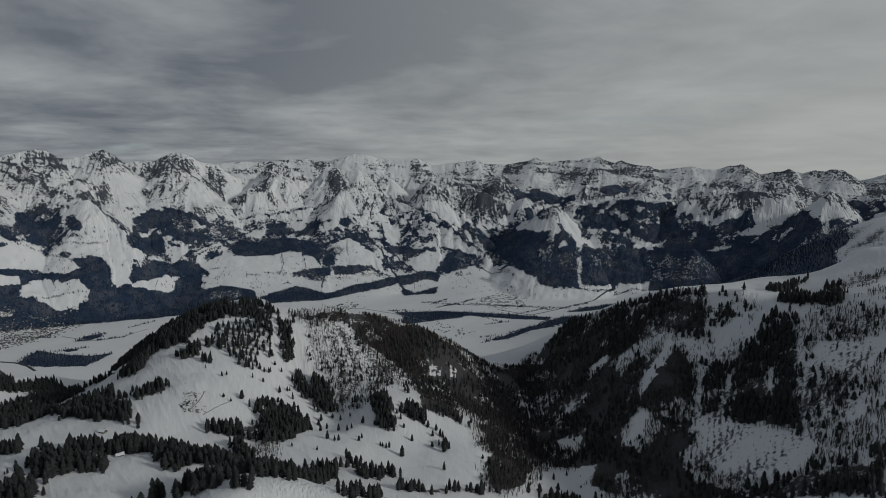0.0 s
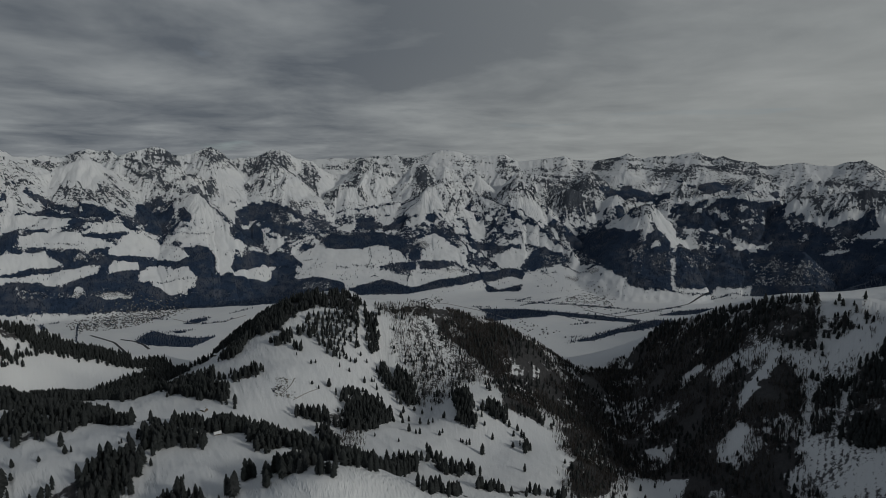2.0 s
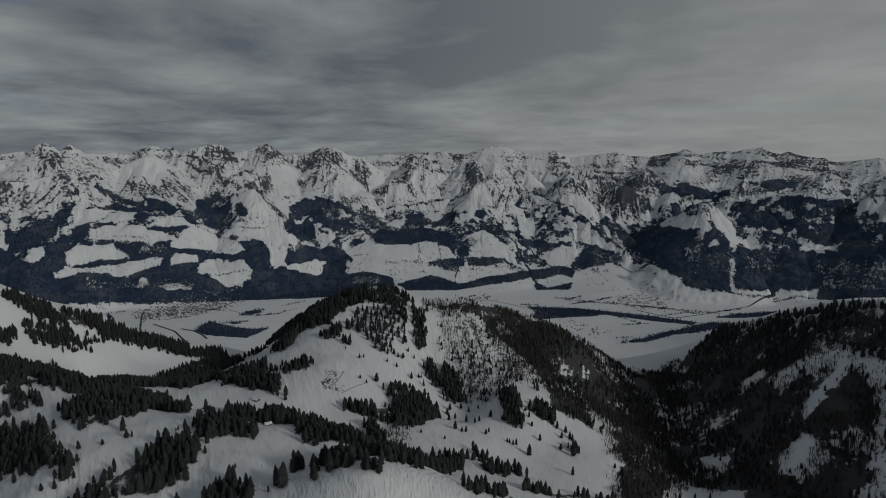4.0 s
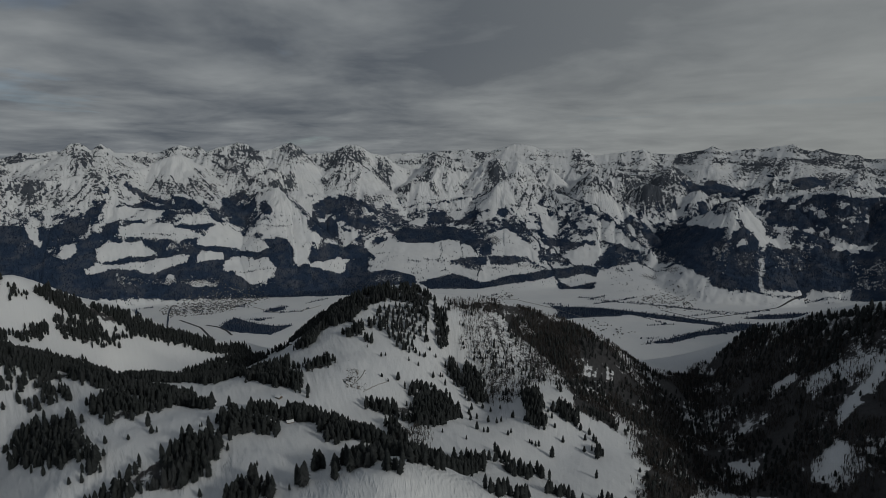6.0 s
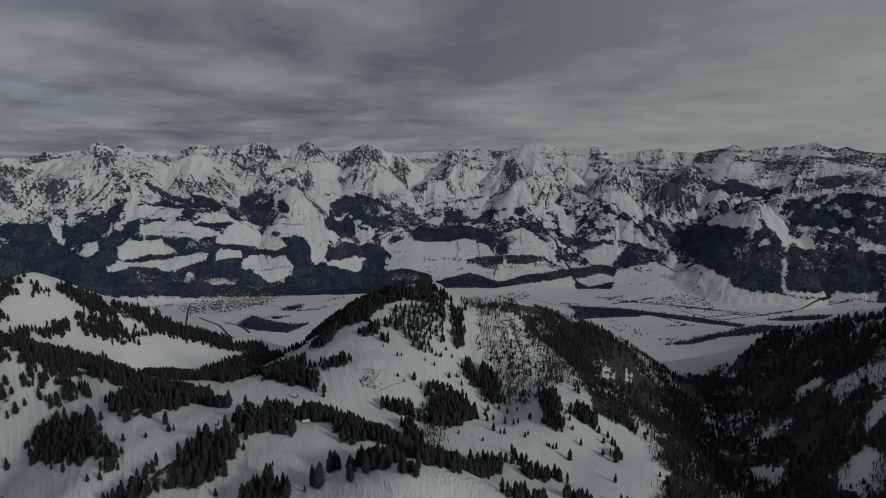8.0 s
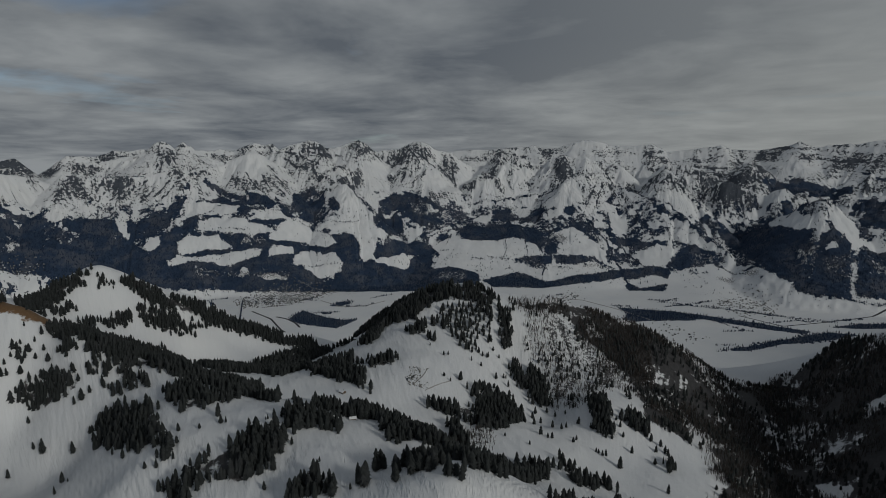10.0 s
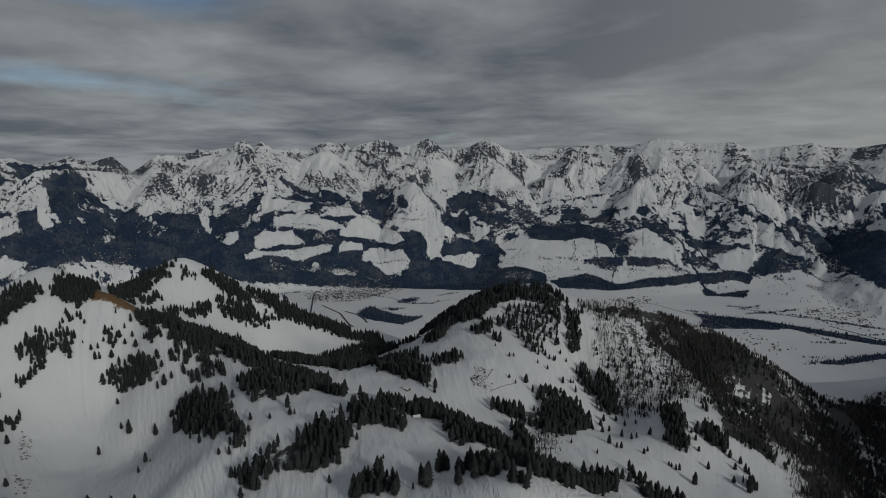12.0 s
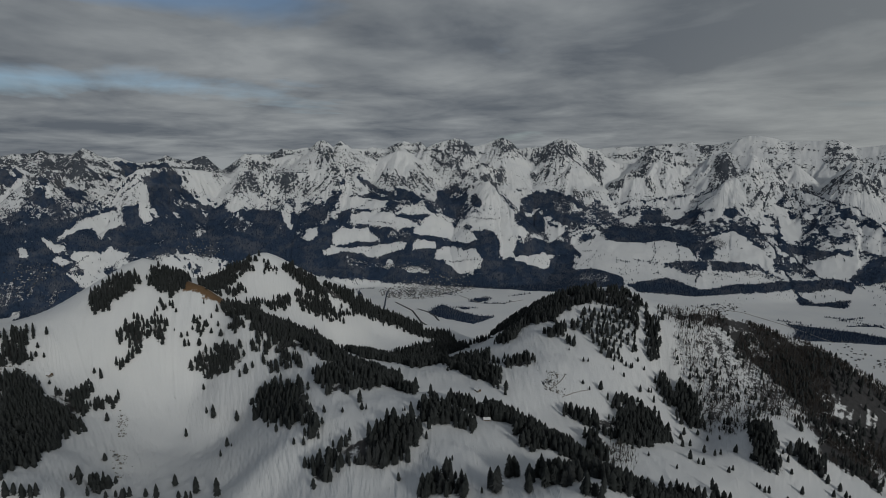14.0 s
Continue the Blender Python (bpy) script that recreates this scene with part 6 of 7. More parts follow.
def ground_sheet():
    turn = np.radians(np.concatenate([np.arange(-180, -57, 3.0), np.arange(-57, 67.05, 0.075), np.arange(70, 180, 3.0)]))
    rings = [0.05, 12.0, 30.0, 80.0, 140.0, 200.0, 260.0, 310.0]
    while rings[-1] < 2700:
        rings.append(rings[-1] * 1.0095)
    rings = np.concatenate([rings, np.arange(rings[-1] + 14, 3150, 13.0), np.arange(3160, 4935, 9.5)])
    t, r = np.meshgrid(turn, rings)
    x, y = -np.sin(t) * r, 25 + np.cos(t) * r
    z, ribs, rise = land(x, y, True)
    rows, cols = x.shape
    # steepness, for bare rock
    zr = np.gradient(z, axis=0) / np.gradient(r, axis=0)
    zt = np.gradient(z, axis=1) / (r * np.gradient(t, axis=1))
    slope = np.hypot(zr, zt)
    far = smooth(2500, 3200, r)
    soft = 14 + 8 * far
    # edges wander, so that no border runs straight
    wx = x + far * (9 * fractal(x, y, 90, 4, 41) + 9 * fractal(x, y, 30, 3, 43)) + (1 - far) * 7 * fractal(x, y, 30, 3, 44)
    wy = y + far * (9 * fractal(x, y, 90, 4, 42) + 9 * fractal(x, y, 30, 3, 45)) + (1 - far) * 7 * fractal(x, y, 30, 3, 46)
    wood = cover("wood", wx, wy, soft)
    clear = cover("clear", wx, wy, 14.0)
    brush = cover("brush", wx, wy, 14.0 + 12 * far)
    run = (1 - far) * streaks(zr, zt, r, t, 3, 2, 7)
    brush = np.clip(brush * (1 + (1 - far) * (-0.16 + 0.42 * run + 0.4 * fractal(x, y, 60, 2, 78))), 0, 1.35)
    fields = far * (1 - smooth(12, 60, z)) * smooth(-0.05, 0.35, fractal(x * 0.6, y, 130, 4, 77))
    brush = np.maximum(brush, 0.64 * fields)
    grass = cover("grass", wx, wy, 20.0)
    fine = far * (1 - 0.7 * smooth(4450, 4750, r)) * streaks(zr, zt, r, t, 1, 0, 8)
    west = smooth(0.55, 0.75, -x / r)
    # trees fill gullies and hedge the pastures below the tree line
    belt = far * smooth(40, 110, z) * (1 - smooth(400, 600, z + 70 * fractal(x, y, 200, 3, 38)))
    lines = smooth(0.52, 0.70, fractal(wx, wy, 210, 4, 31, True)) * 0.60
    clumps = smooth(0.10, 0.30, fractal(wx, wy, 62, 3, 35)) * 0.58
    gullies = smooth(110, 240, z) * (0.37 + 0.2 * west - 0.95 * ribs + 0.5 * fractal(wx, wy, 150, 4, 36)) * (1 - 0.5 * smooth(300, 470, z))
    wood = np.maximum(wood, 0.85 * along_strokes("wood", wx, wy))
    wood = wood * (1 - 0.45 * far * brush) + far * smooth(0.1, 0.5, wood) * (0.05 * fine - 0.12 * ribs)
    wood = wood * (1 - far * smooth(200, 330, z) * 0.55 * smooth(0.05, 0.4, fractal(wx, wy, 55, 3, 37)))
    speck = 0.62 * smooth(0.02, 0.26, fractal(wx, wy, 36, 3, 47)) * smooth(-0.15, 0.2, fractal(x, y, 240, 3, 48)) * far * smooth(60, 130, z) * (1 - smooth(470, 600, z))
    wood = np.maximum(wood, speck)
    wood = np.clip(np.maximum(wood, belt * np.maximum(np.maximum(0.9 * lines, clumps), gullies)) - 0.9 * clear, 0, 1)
    # strength of the painted shade on the ground of groves and thickets
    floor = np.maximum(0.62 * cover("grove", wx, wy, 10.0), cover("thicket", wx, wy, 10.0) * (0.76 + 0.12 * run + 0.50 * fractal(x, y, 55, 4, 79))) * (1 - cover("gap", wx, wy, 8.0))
    # rock breaks through on steep high ground and along the ribs
    alpine = smooth(330, 540, z)
    crags = smooth(0.85, 1.5, slope)
    bands = along_strokes("rock", wx, wy)
    cliff = cover("rock", wx, wy, soft + 25)
    blotch = fractal(wx, wy, 170, 4, 61)
    # beds of rock run nearly level along the faces
    beds = fractal(z * 3.2 + 0.25 * x + 40 * fractal(x, y, 240, 3, 39), x * 0.25 + y * 0.1, 70, 3, 40)
    # added rock cover on southern and farthest ranges partly stands in for haze
    rock = far * alpine * (0.31 + 0.36 * blotch + 0.46 * ribs + 0.22 * crags + 0.12 * fine + 0.30 * beds * (0.5 + 0.5 * smooth(4300, 4700, r)) + 0.06 * smooth(4600, 4750, r) + 0.12 * smooth(0.12, 0.3, x / r) + 0.10 * west) + far * (0.48 * bands + 0.17 * cliff - 0.45 * clear)
    rock = np.clip(rock + 0.5 * (1 - far) * cliff, 0, 1)
    streak = far * 0.35 * fine * (0.06 + 0.94 * smooth(260, 480, z)) + 0.17 * run * smooth(0.25, 0.5, slope)
    verts = np.stack([x, y, z], -1).reshape(-1, 3)
    i = np.arange(rows * cols).reshape(rows, cols)
    nxt = np.roll(i, -1, 1)
    faces = np.stack([i[:-1], nxt[:-1], nxt[1:], i[1:]], -1).reshape(-1, 4)
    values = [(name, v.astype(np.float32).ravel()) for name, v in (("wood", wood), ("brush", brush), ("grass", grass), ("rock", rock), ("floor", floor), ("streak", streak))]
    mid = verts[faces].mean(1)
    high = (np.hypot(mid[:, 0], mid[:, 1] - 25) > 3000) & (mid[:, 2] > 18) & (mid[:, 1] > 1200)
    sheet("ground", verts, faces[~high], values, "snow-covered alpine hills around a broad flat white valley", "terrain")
    first = int(np.argmax(rings > 3000))
    FOREST.update(turn=turn, rings=rings[first:], wood=wood[first:], z=z[first:])
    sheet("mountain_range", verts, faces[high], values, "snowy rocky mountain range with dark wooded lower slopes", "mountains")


def sheet(name, verts, faces, values, label, category):
    """One piece of the land as a mesh with its cover."""
    used, index = np.unique(faces, return_inverse=True)
    faces = index.reshape(-1, 4)
    me = bpy.data.meshes.new(name)
    me.vertices.add(len(used))
    me.vertices.foreach_set("co", verts[used].astype(np.float32).ravel())
    me.loops.add(faces.size)
    me.loops.foreach_set("vertex_index", faces.astype(np.int32).ravel())
    me.polygons.add(len(faces))
    me.polygons.foreach_set("loop_start", np.arange(0, faces.size, 4, dtype=np.int32))
    me.polygons.foreach_set("use_smooth", np.ones(len(faces), bool))
    me.update(calc_edges=True)
    for key, v in values:
        me.attributes.new(key, "FLOAT", "POINT").data.foreach_set("value", v[used])
    me.materials.append(LAND)
    return tagged(new(name, me), label, category, kind="structure")


ground_sheet()

# ---- spruces ----
def mesh_of(name, verts, faces, material, smooth_faces=False):
    me = bpy.data.meshes.new(name)
    me.from_pydata([tuple(v) for v in verts], [], faces)
    me.materials.append(material)
    if smooth_faces:
        me.polygons.foreach_set("use_smooth", np.ones(len(me.polygons), bool))
    me.update()
    return me


def spruce_crown(seed, tiers, points, width):
    """Drooping skirts of branches of unit height: vertices and triangles."""
    rng = np.random.default_rng(seed)
    verts, faces = [], []
    for k in range(tiers):
        f = k / tiers
        top = 0.12 + 0.88 * min(1.0, f + 1.75 / tiers)
        low = 0.08 + 0.90 * f
        reach = width * (1 - f) ** 0.66 * min(1.0, 0.72 + 1.4 * f) * rng.uniform(0.82, 1.15) + 0.010
        base = len(verts)
        verts.append((rng.normal(0, 0.006), rng.normal(0, 0.006), min(1.0, top + 0.02)))
        turn = rng.uniform(0, 6.28)
        for j in range(points):
            a = turn + 6.2832 * j / points + rng.normal(0, 0.10)
            r = reach * (rng.uniform(0.8, 1.15) if j % 2 == 0 else rng.uniform(0.45, 0.75))
            verts.append((r * math.cos(a), r * math.sin(a), low + rng.normal(0, 0.012) + (0.03 if j % 2 else -0.015)))
        faces += [(base, base + 1 + j, base + 1 + (j + 1) % points) for j in range(points)]
    return np.array(verts), faces


def trunk_shape(sides=6):
    verts, faces = [], []
    for z, r in ((-0.05, 0.026), (0.0, 0.02), (0.12, 0.015), (0.6, 0.008)):
        verts += [(r * math.cos(6.2832 * j / sides), r * math.sin(6.2832 * j / sides), z) for j in range(sides)]
    for k in range(3):
        faces += [(k * sides + j, k * sides + (j + 1) % sides, (k + 1) * sides + (j + 1) % sides, (k + 1) * sides + j) for j in range(sides)]
    return verts, faces


def stand_trees():
    """All trees of the near hills, as rows of x, y, height."""
    rng = np.random.default_rng(7)
    spots = []
    for gap, poly in GROVES:
        lo, hi = poly.min(0), poly.max(0)
        gx, gy = np.meshgrid(np.arange(lo[0], hi[0] + gap, gap), np.arange(lo[1], hi[1] + gap, gap))
        px = (gx + rng.uniform(-0.45, 0.45, gx.shape) * gap).ravel()
        py = (gy + rng.uniform(-0.45, 0.45, gx.shape) * gap).ravel()
        keep = inside(poly, px, py) > rng.choice([-7, -1, 1, 3], px.shape) * rng.uniform(0.3, 1.4, px.shape)
        for hole in PATCHES["gap"]:
            keep &= inside(hole, px, py) < rng.uniform(-1, 4, px.shape)
        patchy = fractal(px, py, 34, 3, 55)
        keep &= patchy > (-0.12 if gap > 10 else -0.34)
        px, py = px[keep], py[keep]
        tall = ((15.0 if gap < 10 else 11.0) * (0.42 + 0.95 * rng.beta(2.2, 1.8, px.shape)) * (1 + 0.3 * patchy[keep])).clip(4, 22)
        spots.append(np.stack([px, py, tall], 1))
    grown = np.concatenate(spots)
    single = np.array(LONE, float).reshape(-1, 3)
    return grown, single


def joined_trees(name, spots, shapes, material, label, category, slim=0.7):
    """Many trees in one mesh."""
    rng = np.random.default_rng(11)
    z = land(spots[:, 0], spots[:, 1])
    vs, fs, at = [], [], 0
    pick = rng.integers(0, len(shapes), len(spots))
    for s, (verts, faces) in enumerate(shapes):
        sel = np.nonzero(pick == s)[0]
        if not len(sel):
            continue
        a = rng.uniform(0, 6.28, len(sel))
        h = spots[sel, 2]
        w = h ** slim * 15 ** (1 - slim) * rng.uniform(0.8, 1.25, len(sel))
        c, d = np.cos(a)[:, None] * w[:, None], np.sin(a)[:, None] * w[:, None]
        v = np.empty((len(sel), len(verts), 3))
        v[..., 0] = spots[sel, 0][:, None] + verts[:, 0] * c - verts[:, 1] * d
        v[..., 1] = spots[sel, 1][:, None] + verts[:, 0] * d + verts[:, 1] * c
        v[..., 2] = z[sel][:, None] + verts[:, 2] * h[:, None] - 0.04 * h[:, None]
        f = np.array(faces)[None] + (np.arange(len(sel)) * len(verts))[:, None, None] + at
        vs.append(v.reshape(-1, 3))
        fs.append(f.reshape(-1, 3))
        at += v.shape[0] * v.shape[1]
    v, f = np.concatenate(vs), np.concatenate(fs)
    me = bpy.data.meshes.new(name)
    me.vertices.add(len(v))
    me.vertices.foreach_set("co", v.astype(np.float32).ravel())
    me.loops.add(f.size)
    me.loops.foreach_set("vertex_index", f.astype(np.int32).ravel())
    me.polygons.add(len(f))
    me.polygons.foreach_set("loop_start", np.arange(0, f.size, 3, dtype=np.int32))
    me.update(calc_edges=True)
    me.materials.append(material)
    return tagged(new(name, me), label, category, kind="stuff")


def tree_things():
    grown, single = stand_trees()
    # the stretch of the plan on the near spur keeps its trees singly
    near = np.argsort(np.hypot(grown[:, 0] + 190, (grown[:, 1] - 470)))
    chosen = np.concatenate([single, grown[near[:300 - len(single)]]])
    rest = grown[near[300 - len(single):]]
    trunk = mesh_of("trunk", *trunk_shape(), BARK)
    models = []
    for k in range(5):
        root = new("spruce")
        root.empty_display_size = 0.2
        verts, faces = spruce_crown(40 + k, 11, 14, 0.225 + 0.02 * k)
        for name, me in (("trunk", trunk), ("crown", mesh_of("crown", verts, faces, NEEDLES))):
            ob = new(name, me)
            ob.parent = root
        tagged(root, "tall dark green spruce standing in snow on a slope", "tree", "spruces on the near hills")
        models.append(root)
    rng = np.random.default_rng(3)
    z = land(chosen[:, 0], chosen[:, 1])
    used = set()
    for i, (x, y, h) in enumerate(chosen):
        k = int(rng.integers(0, 5))
        m = pose(x, y, z[i] - 0.3, rng.normal(0, 1.5), rng.normal(0, 1.5), rng.uniform(0, 360))
        ob = copy_thing(models[k], m) if k in used else models[k]
        used.add(k)
        w = h * rng.uniform(0.85, 1.25)
        ob.matrix_basis = m
        ob.scale = (w, w, h)
        if h < 9:
            tagged(ob, "small dark green spruce alone on a snowfield")
    joined_trees("spruce_wood", rest, [spruce_crown(60 + k, 5, 8, 0.235 + 0.02 * k) for k in range(5)], NEEDLES,
                 "dense dark spruce woods covering the snowy hillsides", "forest")
    return len(rest)


tree_things()


def mountain_woods():
    """The woods of the far slopes and the valley: small trees over their stretches."""
    rng = np.random.default_rng(5)
    n = 150000
    a, r = np.radians(rng.uniform(-56, 66, n)), np.sqrt(rng.uniform(3020 ** 2, 4500 ** 2, n))
    i = np.searchsorted(FOREST["rings"], r).clip(0, len(FOREST["rings"]) - 1)
    j = np.searchsorted(FOREST["turn"], a).clip(0, len(FOREST["turn"]) - 1)
    px, py = -np.sin(a) * r, 25 + np.cos(a) * r
    thick, z = FOREST["wood"][i, j], FOREST["z"][i, j]
    single = (thick < 0.3) & (z > 20) & (z < 430) & (fractal(px, py, 120, 3, 91) > 0.1) & (rng.uniform(0, 1, n) < 0.10)
    keep = (z < 540) & ((thick > rng.uniform(0.36, 0.62, n)) | single)
    spots = [np.stack([px[keep], py[keep], rng.uniform(5.5, 11.5, keep.sum())], 1)]
    for poly in PATCHES["wood"]:
        if np.hypot(*poly.mean(0)) > 3000:
            continue
        lo, hi = poly.min(0), poly.max(0)
        gap = 12.0
        gx, gy = np.meshgrid(np.arange(lo[0], hi[0] + gap, gap), np.arange(lo[1], hi[1] + gap, gap))
        px = (gx + rng.uniform(-0.5, 0.5, gx.shape) * gap).ravel()
        py = (gy + rng.uniform(-0.5, 0.5, gx.shape) * gap).ravel()
        inner = inside(poly, px, py) > rng.uniform(-16, 6, px.shape)
        spots.append(np.stack([px[inner], py[inner], rng.uniform(6, 12, inner.sum())], 1))
    for width, line in STROKES["wood"]:
        for a, b in zip(line[:-1], line[1:]):
            m = int(np.hypot(*(b - a)) / 6) + 1
            p = a + (b - a) * rng.uniform(0, 1, (m, 1)) + rng.normal(0, width * 0.4, (m, 2))
            spots.append(np.column_stack([p, rng.uniform(6, 11, m)]))
    # these crowns are blue from painted haze, not from the needles themselves
    joined_trees("mountain_wood", np.concatenate(spots), [spruce_crown(80 + k, 2, 4, 0.3) for k in range(3)], HAZY_SPRUCE,
                 "dark spruce woods on the far mountain slopes, tinted blue for haze", "forest", 1.0)


mountain_woods()

# ---- houses, huts, tracks, stones ----
def part(name, bm, material, parent, label=""):
    me = bpy.data.meshes.new(name)
    bm.to_mesh(me)
    bm.free()
    me.materials.append(material)
    ob = new(name, me)
    ob.parent = parent
    if label:
        tagged(ob, label)
    return ob


def block(bm, x0, x1, y0, y1, z0, z1):
    v = [bm.verts.new(p) for p in ((x0, y0, z0), (x1, y0, z0), (x1, y1, z0), (x0, y1, z0), (x0, y0, z1), (x1, y0, z1), (x1, y1, z1), (x0, y1, z1))]
    for f in ((0, 3, 2, 1), (4, 5, 6, 7), (0, 1, 5, 4), (1, 2, 6, 5), (2, 3, 7, 6), (3, 0, 4, 7)):
        bm.faces.new([v[i] for i in f])


def gabled(bm, w, d, low, eave, ridge):
    """Walls with two gables, ridge along x."""
    p = [(-w, -d, low), (w, -d, low), (w, d, low), (-w, d, low), (-w, -d, eave), (w, -d, eave), (w, d, eave), (-w, d, eave), (-w, 0, ridge), (w, 0, ridge)]
    v = [bm.verts.new(q) for q in p]
    for f in ((0, 1, 5, 4), (2, 3, 7, 6), (1, 2, 6, 9, 5), (3, 0, 4, 8, 7), (4, 5, 9, 8), (6, 7, 8, 9), (3, 2, 1, 0)):
        bm.faces.new([v[i] for i in f])


def roof_slabs(bm, w, d, eave, ridge, over, thick):
    """Two pitched slabs that meet on the ridge and hang over the walls."""
    rise = (ridge - eave) / d
    for s in (-1, 1):
        edge = (d + over) * s
        low = ridge - rise * (d + over)
        p = [(-w - over, 0, ridge), (w + over, 0, ridge), (w + over, edge, low), (-w - over, edge, low)]
        v = [bm.verts.new((a, b, c + 0.03)) for a, b, c in p] + [bm.verts.new((a, b, c + thick)) for a, b, c in p]
        for f in ((0, 1, 2, 3), (7, 6, 5, 4), (0, 4, 5, 1), (1, 5, 6, 2), (2, 6, 7, 3), (3, 7, 4, 0)):
            bm.faces.new([v[i] for i in f])


def village_house(seed):
    rng = np.random.default_rng(seed)
    w, d, e = rng.uniform(2.4, 4.0), rng.uniform(2.0, 2.8), rng.uniform(2.0, 3.2)
    root = new("house")
    bm = bmesh.new()
    gabled(bm, w, d, -1.2, e, e + d * 0.62)
    part("wall", bm, PLASTER, root)
    bm = bmesh.new()
    roof_slabs(bm, w, d, e, e + d * 0.62, 0.5, 0.35)
    roof = part("roof", bm, ROOF_SNOW if seed % 3 == 0 else ROOF_TILE, root)
    bm = bmesh.new()
    block(bm, w * 0.3, w * 0.3 + 0.6, 0.4, 1.0, e + 0.8, e + d * 0.62 + 0.9)
    part("chimney", bm, STONE, roof)
    return tagged(root, "small valley house with a snow-dusted pitched roof", "house", "houses of the valley villages")


def villages():
    rng = np.random.default_rng(21)
    models = [village_house(k) for k in range(8)]
    fresh = list(models)
    for count, gap, poly in VILLAGES:
        poly = np.array(poly, float)
        lo, hi = poly.min(0), poly.max(0)
        placed = []
        for _ in range(count * 40):
            if len(placed) >= count:
                break
            x, y = rng.uniform(lo[0], hi[0]), rng.uniform(lo[1], hi[1])
            if inside(poly, np.array([x]), np.array([y]))[0] < 0 or any((x - a) ** 2 + (y - b) ** 2 < gap * gap for a, b in placed):
                continue
            placed.append((x, y))
        hs = land(np.array(placed)[:, 0], np.array(placed)[:, 1])
        street = rng.uniform(0, 90)
        for (x, y), z in zip(placed, hs):
            m = pose(x, y, z, 0, 0, street + rng.choice([0, 90]) + rng.normal(0, 12))
            if fresh:
                fresh.pop().matrix_basis = m
            else:
                copy_thing(models[int(rng.integers(0, 8))], m)


VILLAGES = [
    (185, 9, [(-1529, 2609), (-1515, 2740), (-1373, 2882), (-1248, 2961), (-1119, 2899), (-1161, 2719), (-1238, 2601), (-1327, 2521), (-1418, 2506)]),
    (42, 9, [(927, 3037), (1091, 3097), (1134, 2957), (1040, 2768), (917, 2779), (872, 2921)]),
    (18, 11, [(-2979, 1614), (-2863, 1756), (-2815, 1737), (-2894, 1590)]),
    (25, 11, [(-2637, 2296), (-2547, 2396), (-2460, 2415), (-2466, 2357), (-2568, 2271)]),
    (10, 12, [(491, 2696), (579, 2514), (670, 2347), (553, 2290)]),
    (16, 11, [(41, 2939), (167, 3058), (212, 2984), (88, 2847)]),
]

villages()


def town_buildings():
    """The many small sheds and houses between the larger ones."""
    rng = np.random.default_rng(31)
    spots = []
    for count, gap, poly in VILLAGES:
        poly = np.array(poly, float)
        lo, hi = poly.min(0) - 40, poly.max(0) + 40
        p = rng.uniform(lo, hi, (count * 16, 2))
        keep = inside(poly, p[:, 0], p[:, 1]) > rng.uniform(-45, 10, len(p))
        spots.append(p[keep][:int(count * 4)])
    p = np.concatenate(spots)
    verts = np.array([(-.7, -.5, -.3), (.7, -.5, -.3), (.7, .5, -.3), (-.7, .5, -.3), (-.7, -.5, .6), (.7, -.5, .6), (.7, .5, .6), (-.7, .5, .6), (-.7, 0, 1), (.7, 0, 1)])
    faces = [(0, 1, 5), (0, 5, 4), (2, 3, 7), (2, 7, 6), (1, 2, 6), (1, 6, 5), (5, 6, 9), (3, 0, 4), (3, 4, 7), (4, 8, 7), (4, 5, 9), (4, 9, 8), (6, 7, 8), (6, 8, 9)]
    joined_trees("town_buildings", np.column_stack([p, rng.uniform(2.6, 4.6, len(p))]), [(verts, faces)], TOWN,
                 "small grey sheds and houses packed between the village houses", "buildings", 1.0)


town_buildings()


def alpine_hut(x, y, turn, size, label):
    root = new("alpine_hut")
    w, d, e, r = 5.0, 3.6, 2.6, 4.9
    bm = bmesh.new()
    block(bm, -w - 0.1, w + 0.1, -d - 0.1, d + 0.1, -2.0, 0.7)
    part("stone_base", bm, STONE, root, "grey stone plinth")
    bm = bmesh.new()
    gabled(bm, w, d, 0.7, e, r)
    wall = part("wall", bm, TIMBER, root)
    bm = bmesh.new()
    roof_slabs(bm, w, d, e, r, 0.9, 0.45)
    roof = part("roof", bm, ROOF_SNOW, root, "snow-laden pitched roof")
    bm = bmesh.new()
    block(bm, 1.5, 2.3, 0.6, 1.4, 3.4, 5.7)
    part("chimney", bm, STONE, roof)
    bm = bmesh.new()
    block(bm, -0.5, 0.5, -d - 0.08, -d + 0.02, 0.7, 2.3)
    part("door", bm, BARK, wall)
    for at in (-3.2, 2.6):
        bm = bmesh.new()
        block(bm, at - 0.5, at + 0.5, -d - 0.07, -d + 0.02, 1.2, 2.1)
        part("window", bm, ASPHALT, wall)
    z = float(land(np.array([x]), np.array([y]))[0])
    root.matrix_basis = pose(x, y, z + 0.4, 0, 0, turn)
    root.scale = (size, size, size)
    return tagged(root, label, "hut", "alpine huts")


alpine_hut(-210, 618, 25, 0.7, "small timber hut with a snowy roof on an open meadow")
alpine_hut(-296, 816, -30, 0.9, "long low timber hut half buried in snow")
alpine_hut(-876, 538, 10, 0.9, "timber hut with a snowy roof on a white plateau")
alpine_hut(-397, 1177, -10, 0.8, "small timber hut at the edge of a wood")
alpine_hut(-690, 917, 40, 0.7, "small timber shed on a snowy ridge")



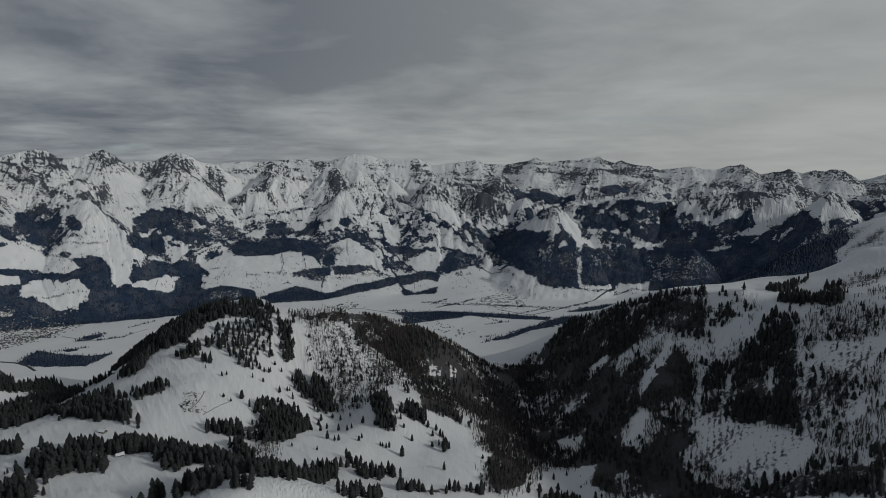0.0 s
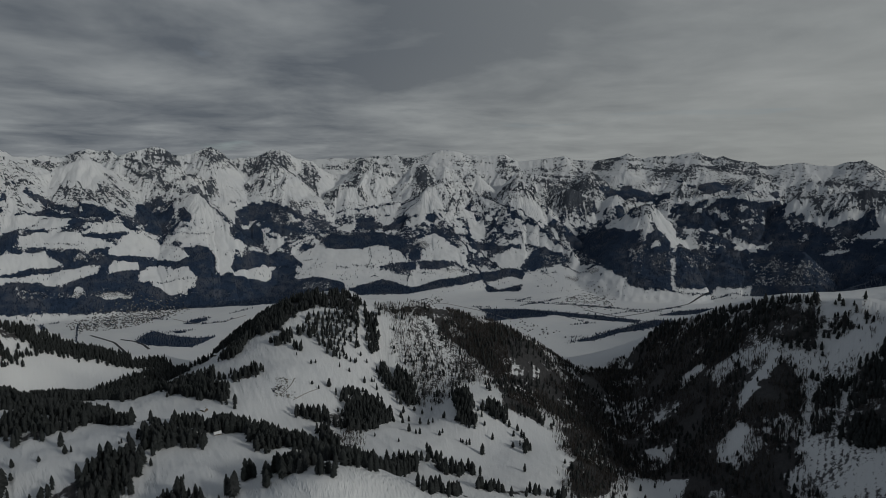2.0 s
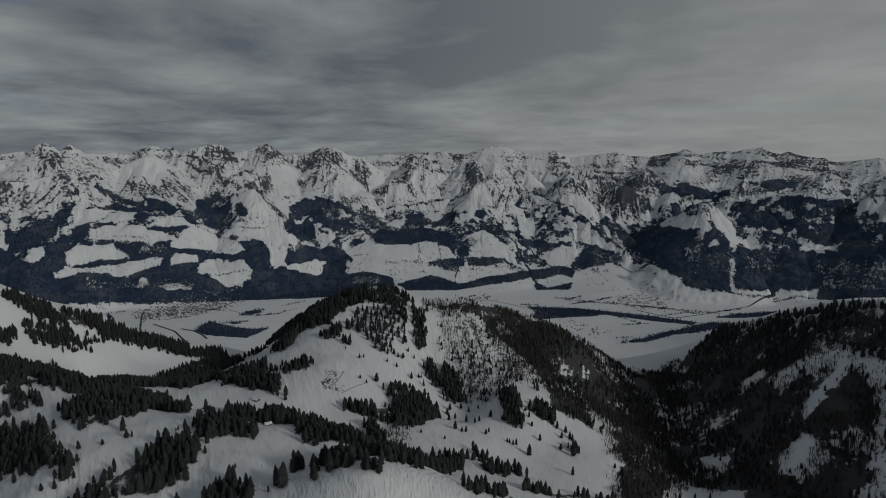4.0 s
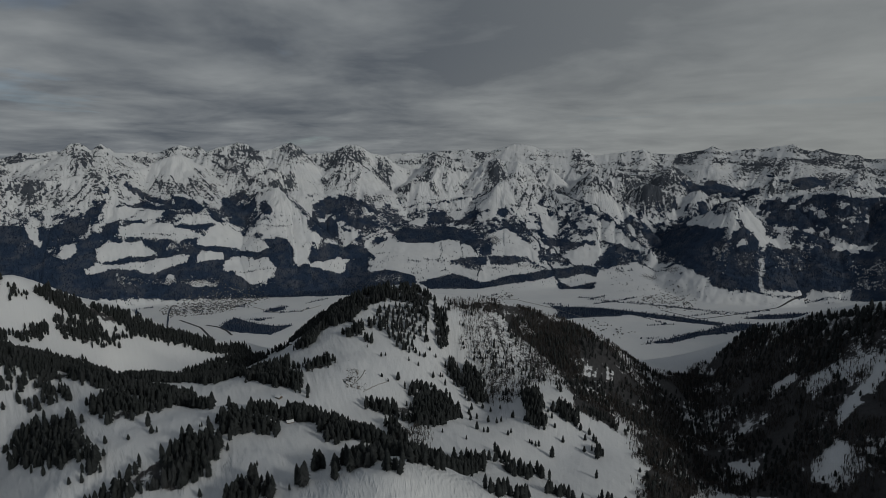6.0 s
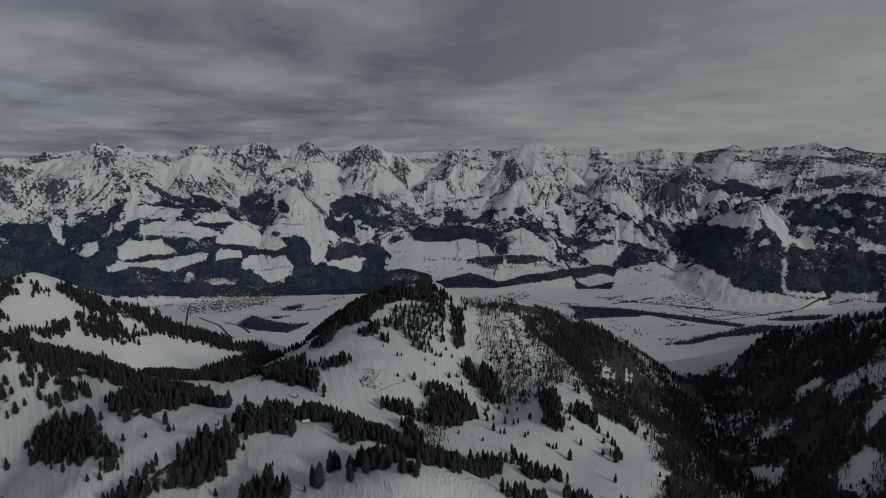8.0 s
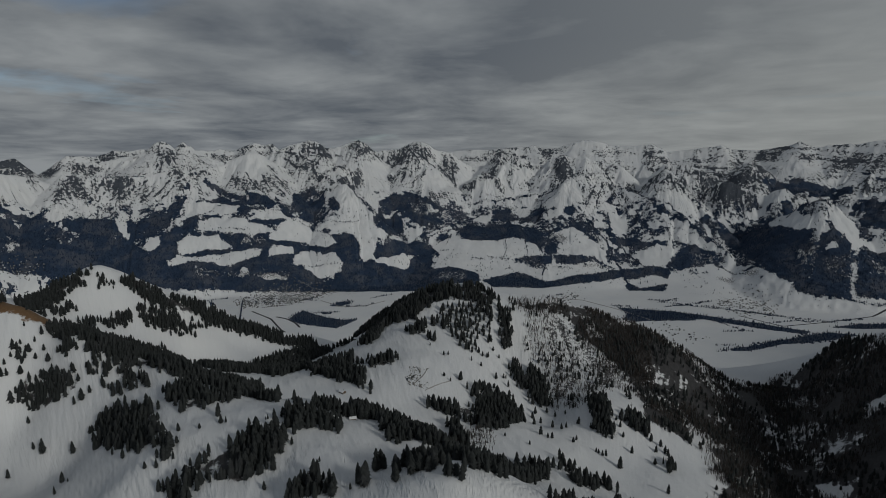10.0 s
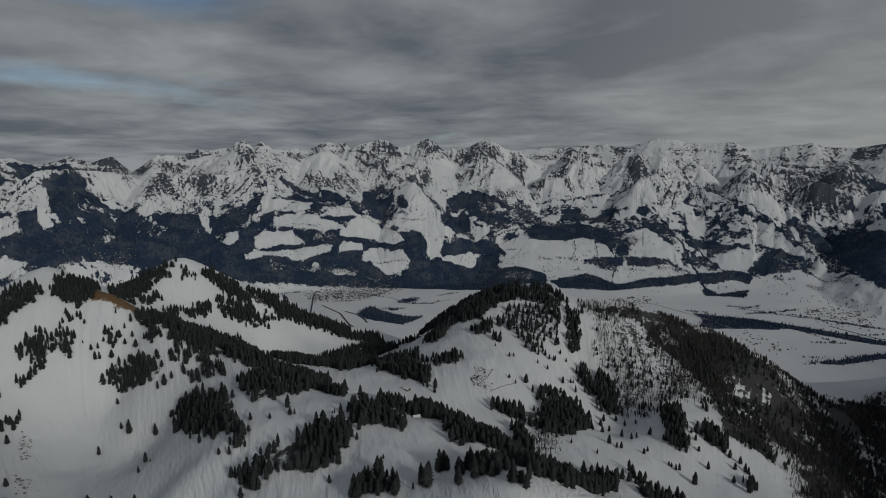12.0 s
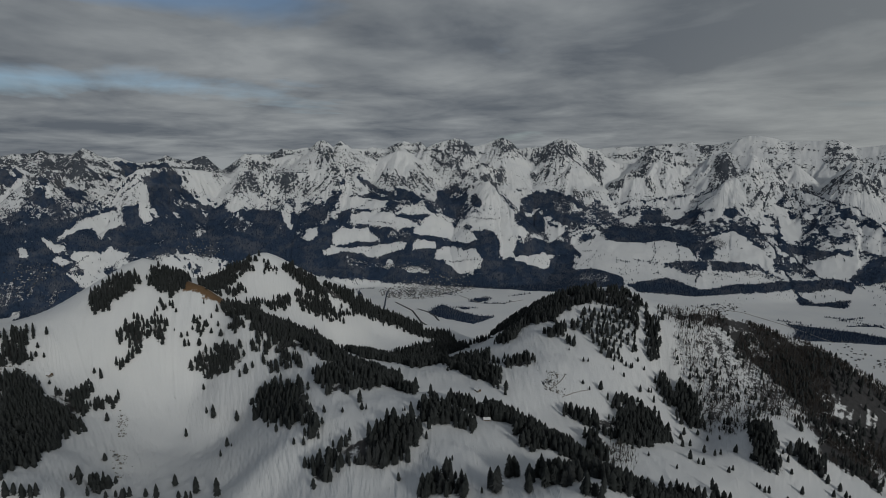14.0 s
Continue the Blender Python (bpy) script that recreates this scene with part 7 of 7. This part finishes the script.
def draped(name, points, width, material, label, lift=0.25):
    """A strip laid on the land along a line."""
    p = np.array(points, float)
    steps = []
    for a, b in zip(p[:-1], p[1:]):
        n = max(2, int(np.hypot(*(b - a)) / 6))
        steps.append(a + (b - a) * (np.arange(n) / n)[:, None])
    c = np.concatenate(steps + [p[-1:]])
    for _ in range(6):
        c[1:-1] = (c[:-2] + 2 * c[1:-1] + c[2:]) / 4
    t = np.gradient(c, axis=0)
    t /= np.hypot(t[:, 0], t[:, 1])[:, None] + 1e-9
    side = np.stack([-t[:, 1], t[:, 0]], 1) * width / 2
    verts, faces = [], []
    for k, (q, s) in enumerate(zip(c, side)):
        for e in (q - s, q + s):
            z = float(land(e[:1], e[1:])[0])
            verts += [(e[0], e[1], z + lift), (e[0], e[1], z - 1.0)]
    for k in range(len(c) - 1):
        a, b = 4 * k, 4 * k + 4
        faces += [(a, b, b + 2, a + 2), (a, a + 1, b + 1, b), (a + 2, b + 2, b + 3, a + 3)]
    return tagged(new(name, mesh_of(name, verts, faces, material)), label, "road", kind="structure")


draped("track", [(-175, 856), (-161, 870), (-140, 898)], 1.6, TRACK, "narrow trodden track across a snowfield")
draped("track", [(-197, 864), (-188, 877), (-181, 896), (-183, 912)], 1.2, STONE, "low line of bare stones in the snow")
draped("road", [(-1188, 2367), (-1119, 2339), (-1066, 2295), (-1011, 2227)], 9, ASPHALT, "cleared road along the valley floor", 0.8)
draped("road", [(-1107, 2695), (-960, 2595), (-852, 2635), (-781, 2750)], 6, TRACK, "pale country road between snowy fields", 0.8)
draped("road", [(-19, 2943), (215, 2933), (373, 2771), (511, 2582)], 6, TRACK, "pale country road between snowy fields", 0.8)
draped("road", [(910, 2755), (1039, 2603), (1273, 2709), (1697, 2931)], 6, ASPHALT, "cleared road along the valley floor", 0.8)
draped("road", [(-1346, 2436), (-1195, 2328), (-1074, 2176), (-1008, 2123)], 8, ASPHALT, "cleared road along the valley floor", 0.8)



def boulders():
    """Bare stones that stick out of the snow in the gully and by the old walls."""
    rng = np.random.default_rng(33)
    ico = bmesh.new()
    bmesh.ops.create_icosphere(ico, subdivisions=1, radius=1.0)
    base = np.array([v.co[:] for v in ico.verts])
    tri = [tuple(v.index for v in f.verts) for f in ico.faces]
    ico.free()
    spots = []
    for poly in PATCHES["rock"]:
        if np.hypot(*poly.mean(0)) > 1500:
            continue
        lo, hi = poly.min(0), poly.max(0)
        p = rng.uniform(lo, hi, (260, 2))
        spots.append(p[inside(poly, p[:, 0], p[:, 1]) > -2])
    p = np.concatenate(spots)
    shapes = []
    for k in range(5):
        v = base * rng.uniform(0.7, 1.25, (len(base), 1)) * (0.5, 0.35, 0.3) + (0, 0, 0.2)
        shapes.append((v, tri))
    size = rng.gamma(2.0, 0.9, len(p)).clip(0.6, 4.5)
    joined_trees("boulders", np.stack([p[:, 0], p[:, 1], size], 1), shapes, STONE, "bare grey stones breaking through the snow", "stones", 1.0)


boulders()


def bare_brush():
    """Leafless shrubs, saplings and beeches on the steep slopes."""
    rng = np.random.default_rng(35)
    shapes = []
    for k in range(6):
        verts, faces = [], []
        for j in range(11):
            a, lean = rng.uniform(0, 6.28), (0.05 if j < 2 else rng.uniform(0.10, 0.36))
            base = 0.0 if j < 2 else rng.uniform(0.12, 0.6)
            top = np.array([math.cos(a) * lean, math.sin(a) * lean, min(1.0, base + rng.uniform(0.25, 0.55)) if j > 1 else 1.0])
            side = np.array([-math.sin(a), math.cos(a), 0]) * (0.032 if j < 2 else 0.027)
            foot = np.array([0, 0, base])
            n = len(verts)
            verts += [foot - side, foot + side, top]
            faces.append((n, n + 1, n + 2))
        shapes.append((np.array(verts), faces))
    spots = []
    stands = [(4.5, poly) for poly in PATCHES["brush"] if np.hypot(*poly.mean(0)) < 1600] + THICKETS
    for gap, poly in stands:
        lo, hi = poly.min(0), poly.max(0)
        n = int((hi[0] - lo[0]) * (hi[1] - lo[1]) / gap ** 2)
        p = rng.uniform(lo, hi, (n, 2))
        keep = (inside(poly, p[:, 0], p[:, 1]) > rng.uniform(-22, 10, n)) & (fractal(p[:, 0], p[:, 1], 60, 3, 57) > -0.25)
        for hole in PATCHES["gap"]:
            keep &= inside(hole, p[:, 0], p[:, 1]) < rng.uniform(-1, 5, n)
        p = p[keep]
        spots.append(np.stack([p[:, 0], p[:, 1], rng.uniform(4, 11, len(p))], 1))
    joined_trees("bare_brush", np.concatenate(spots), shapes, TWIGS, "leafless grey-brown shrubs and saplings on snowy slopes", "shrubs", 1.0)


bare_brush()
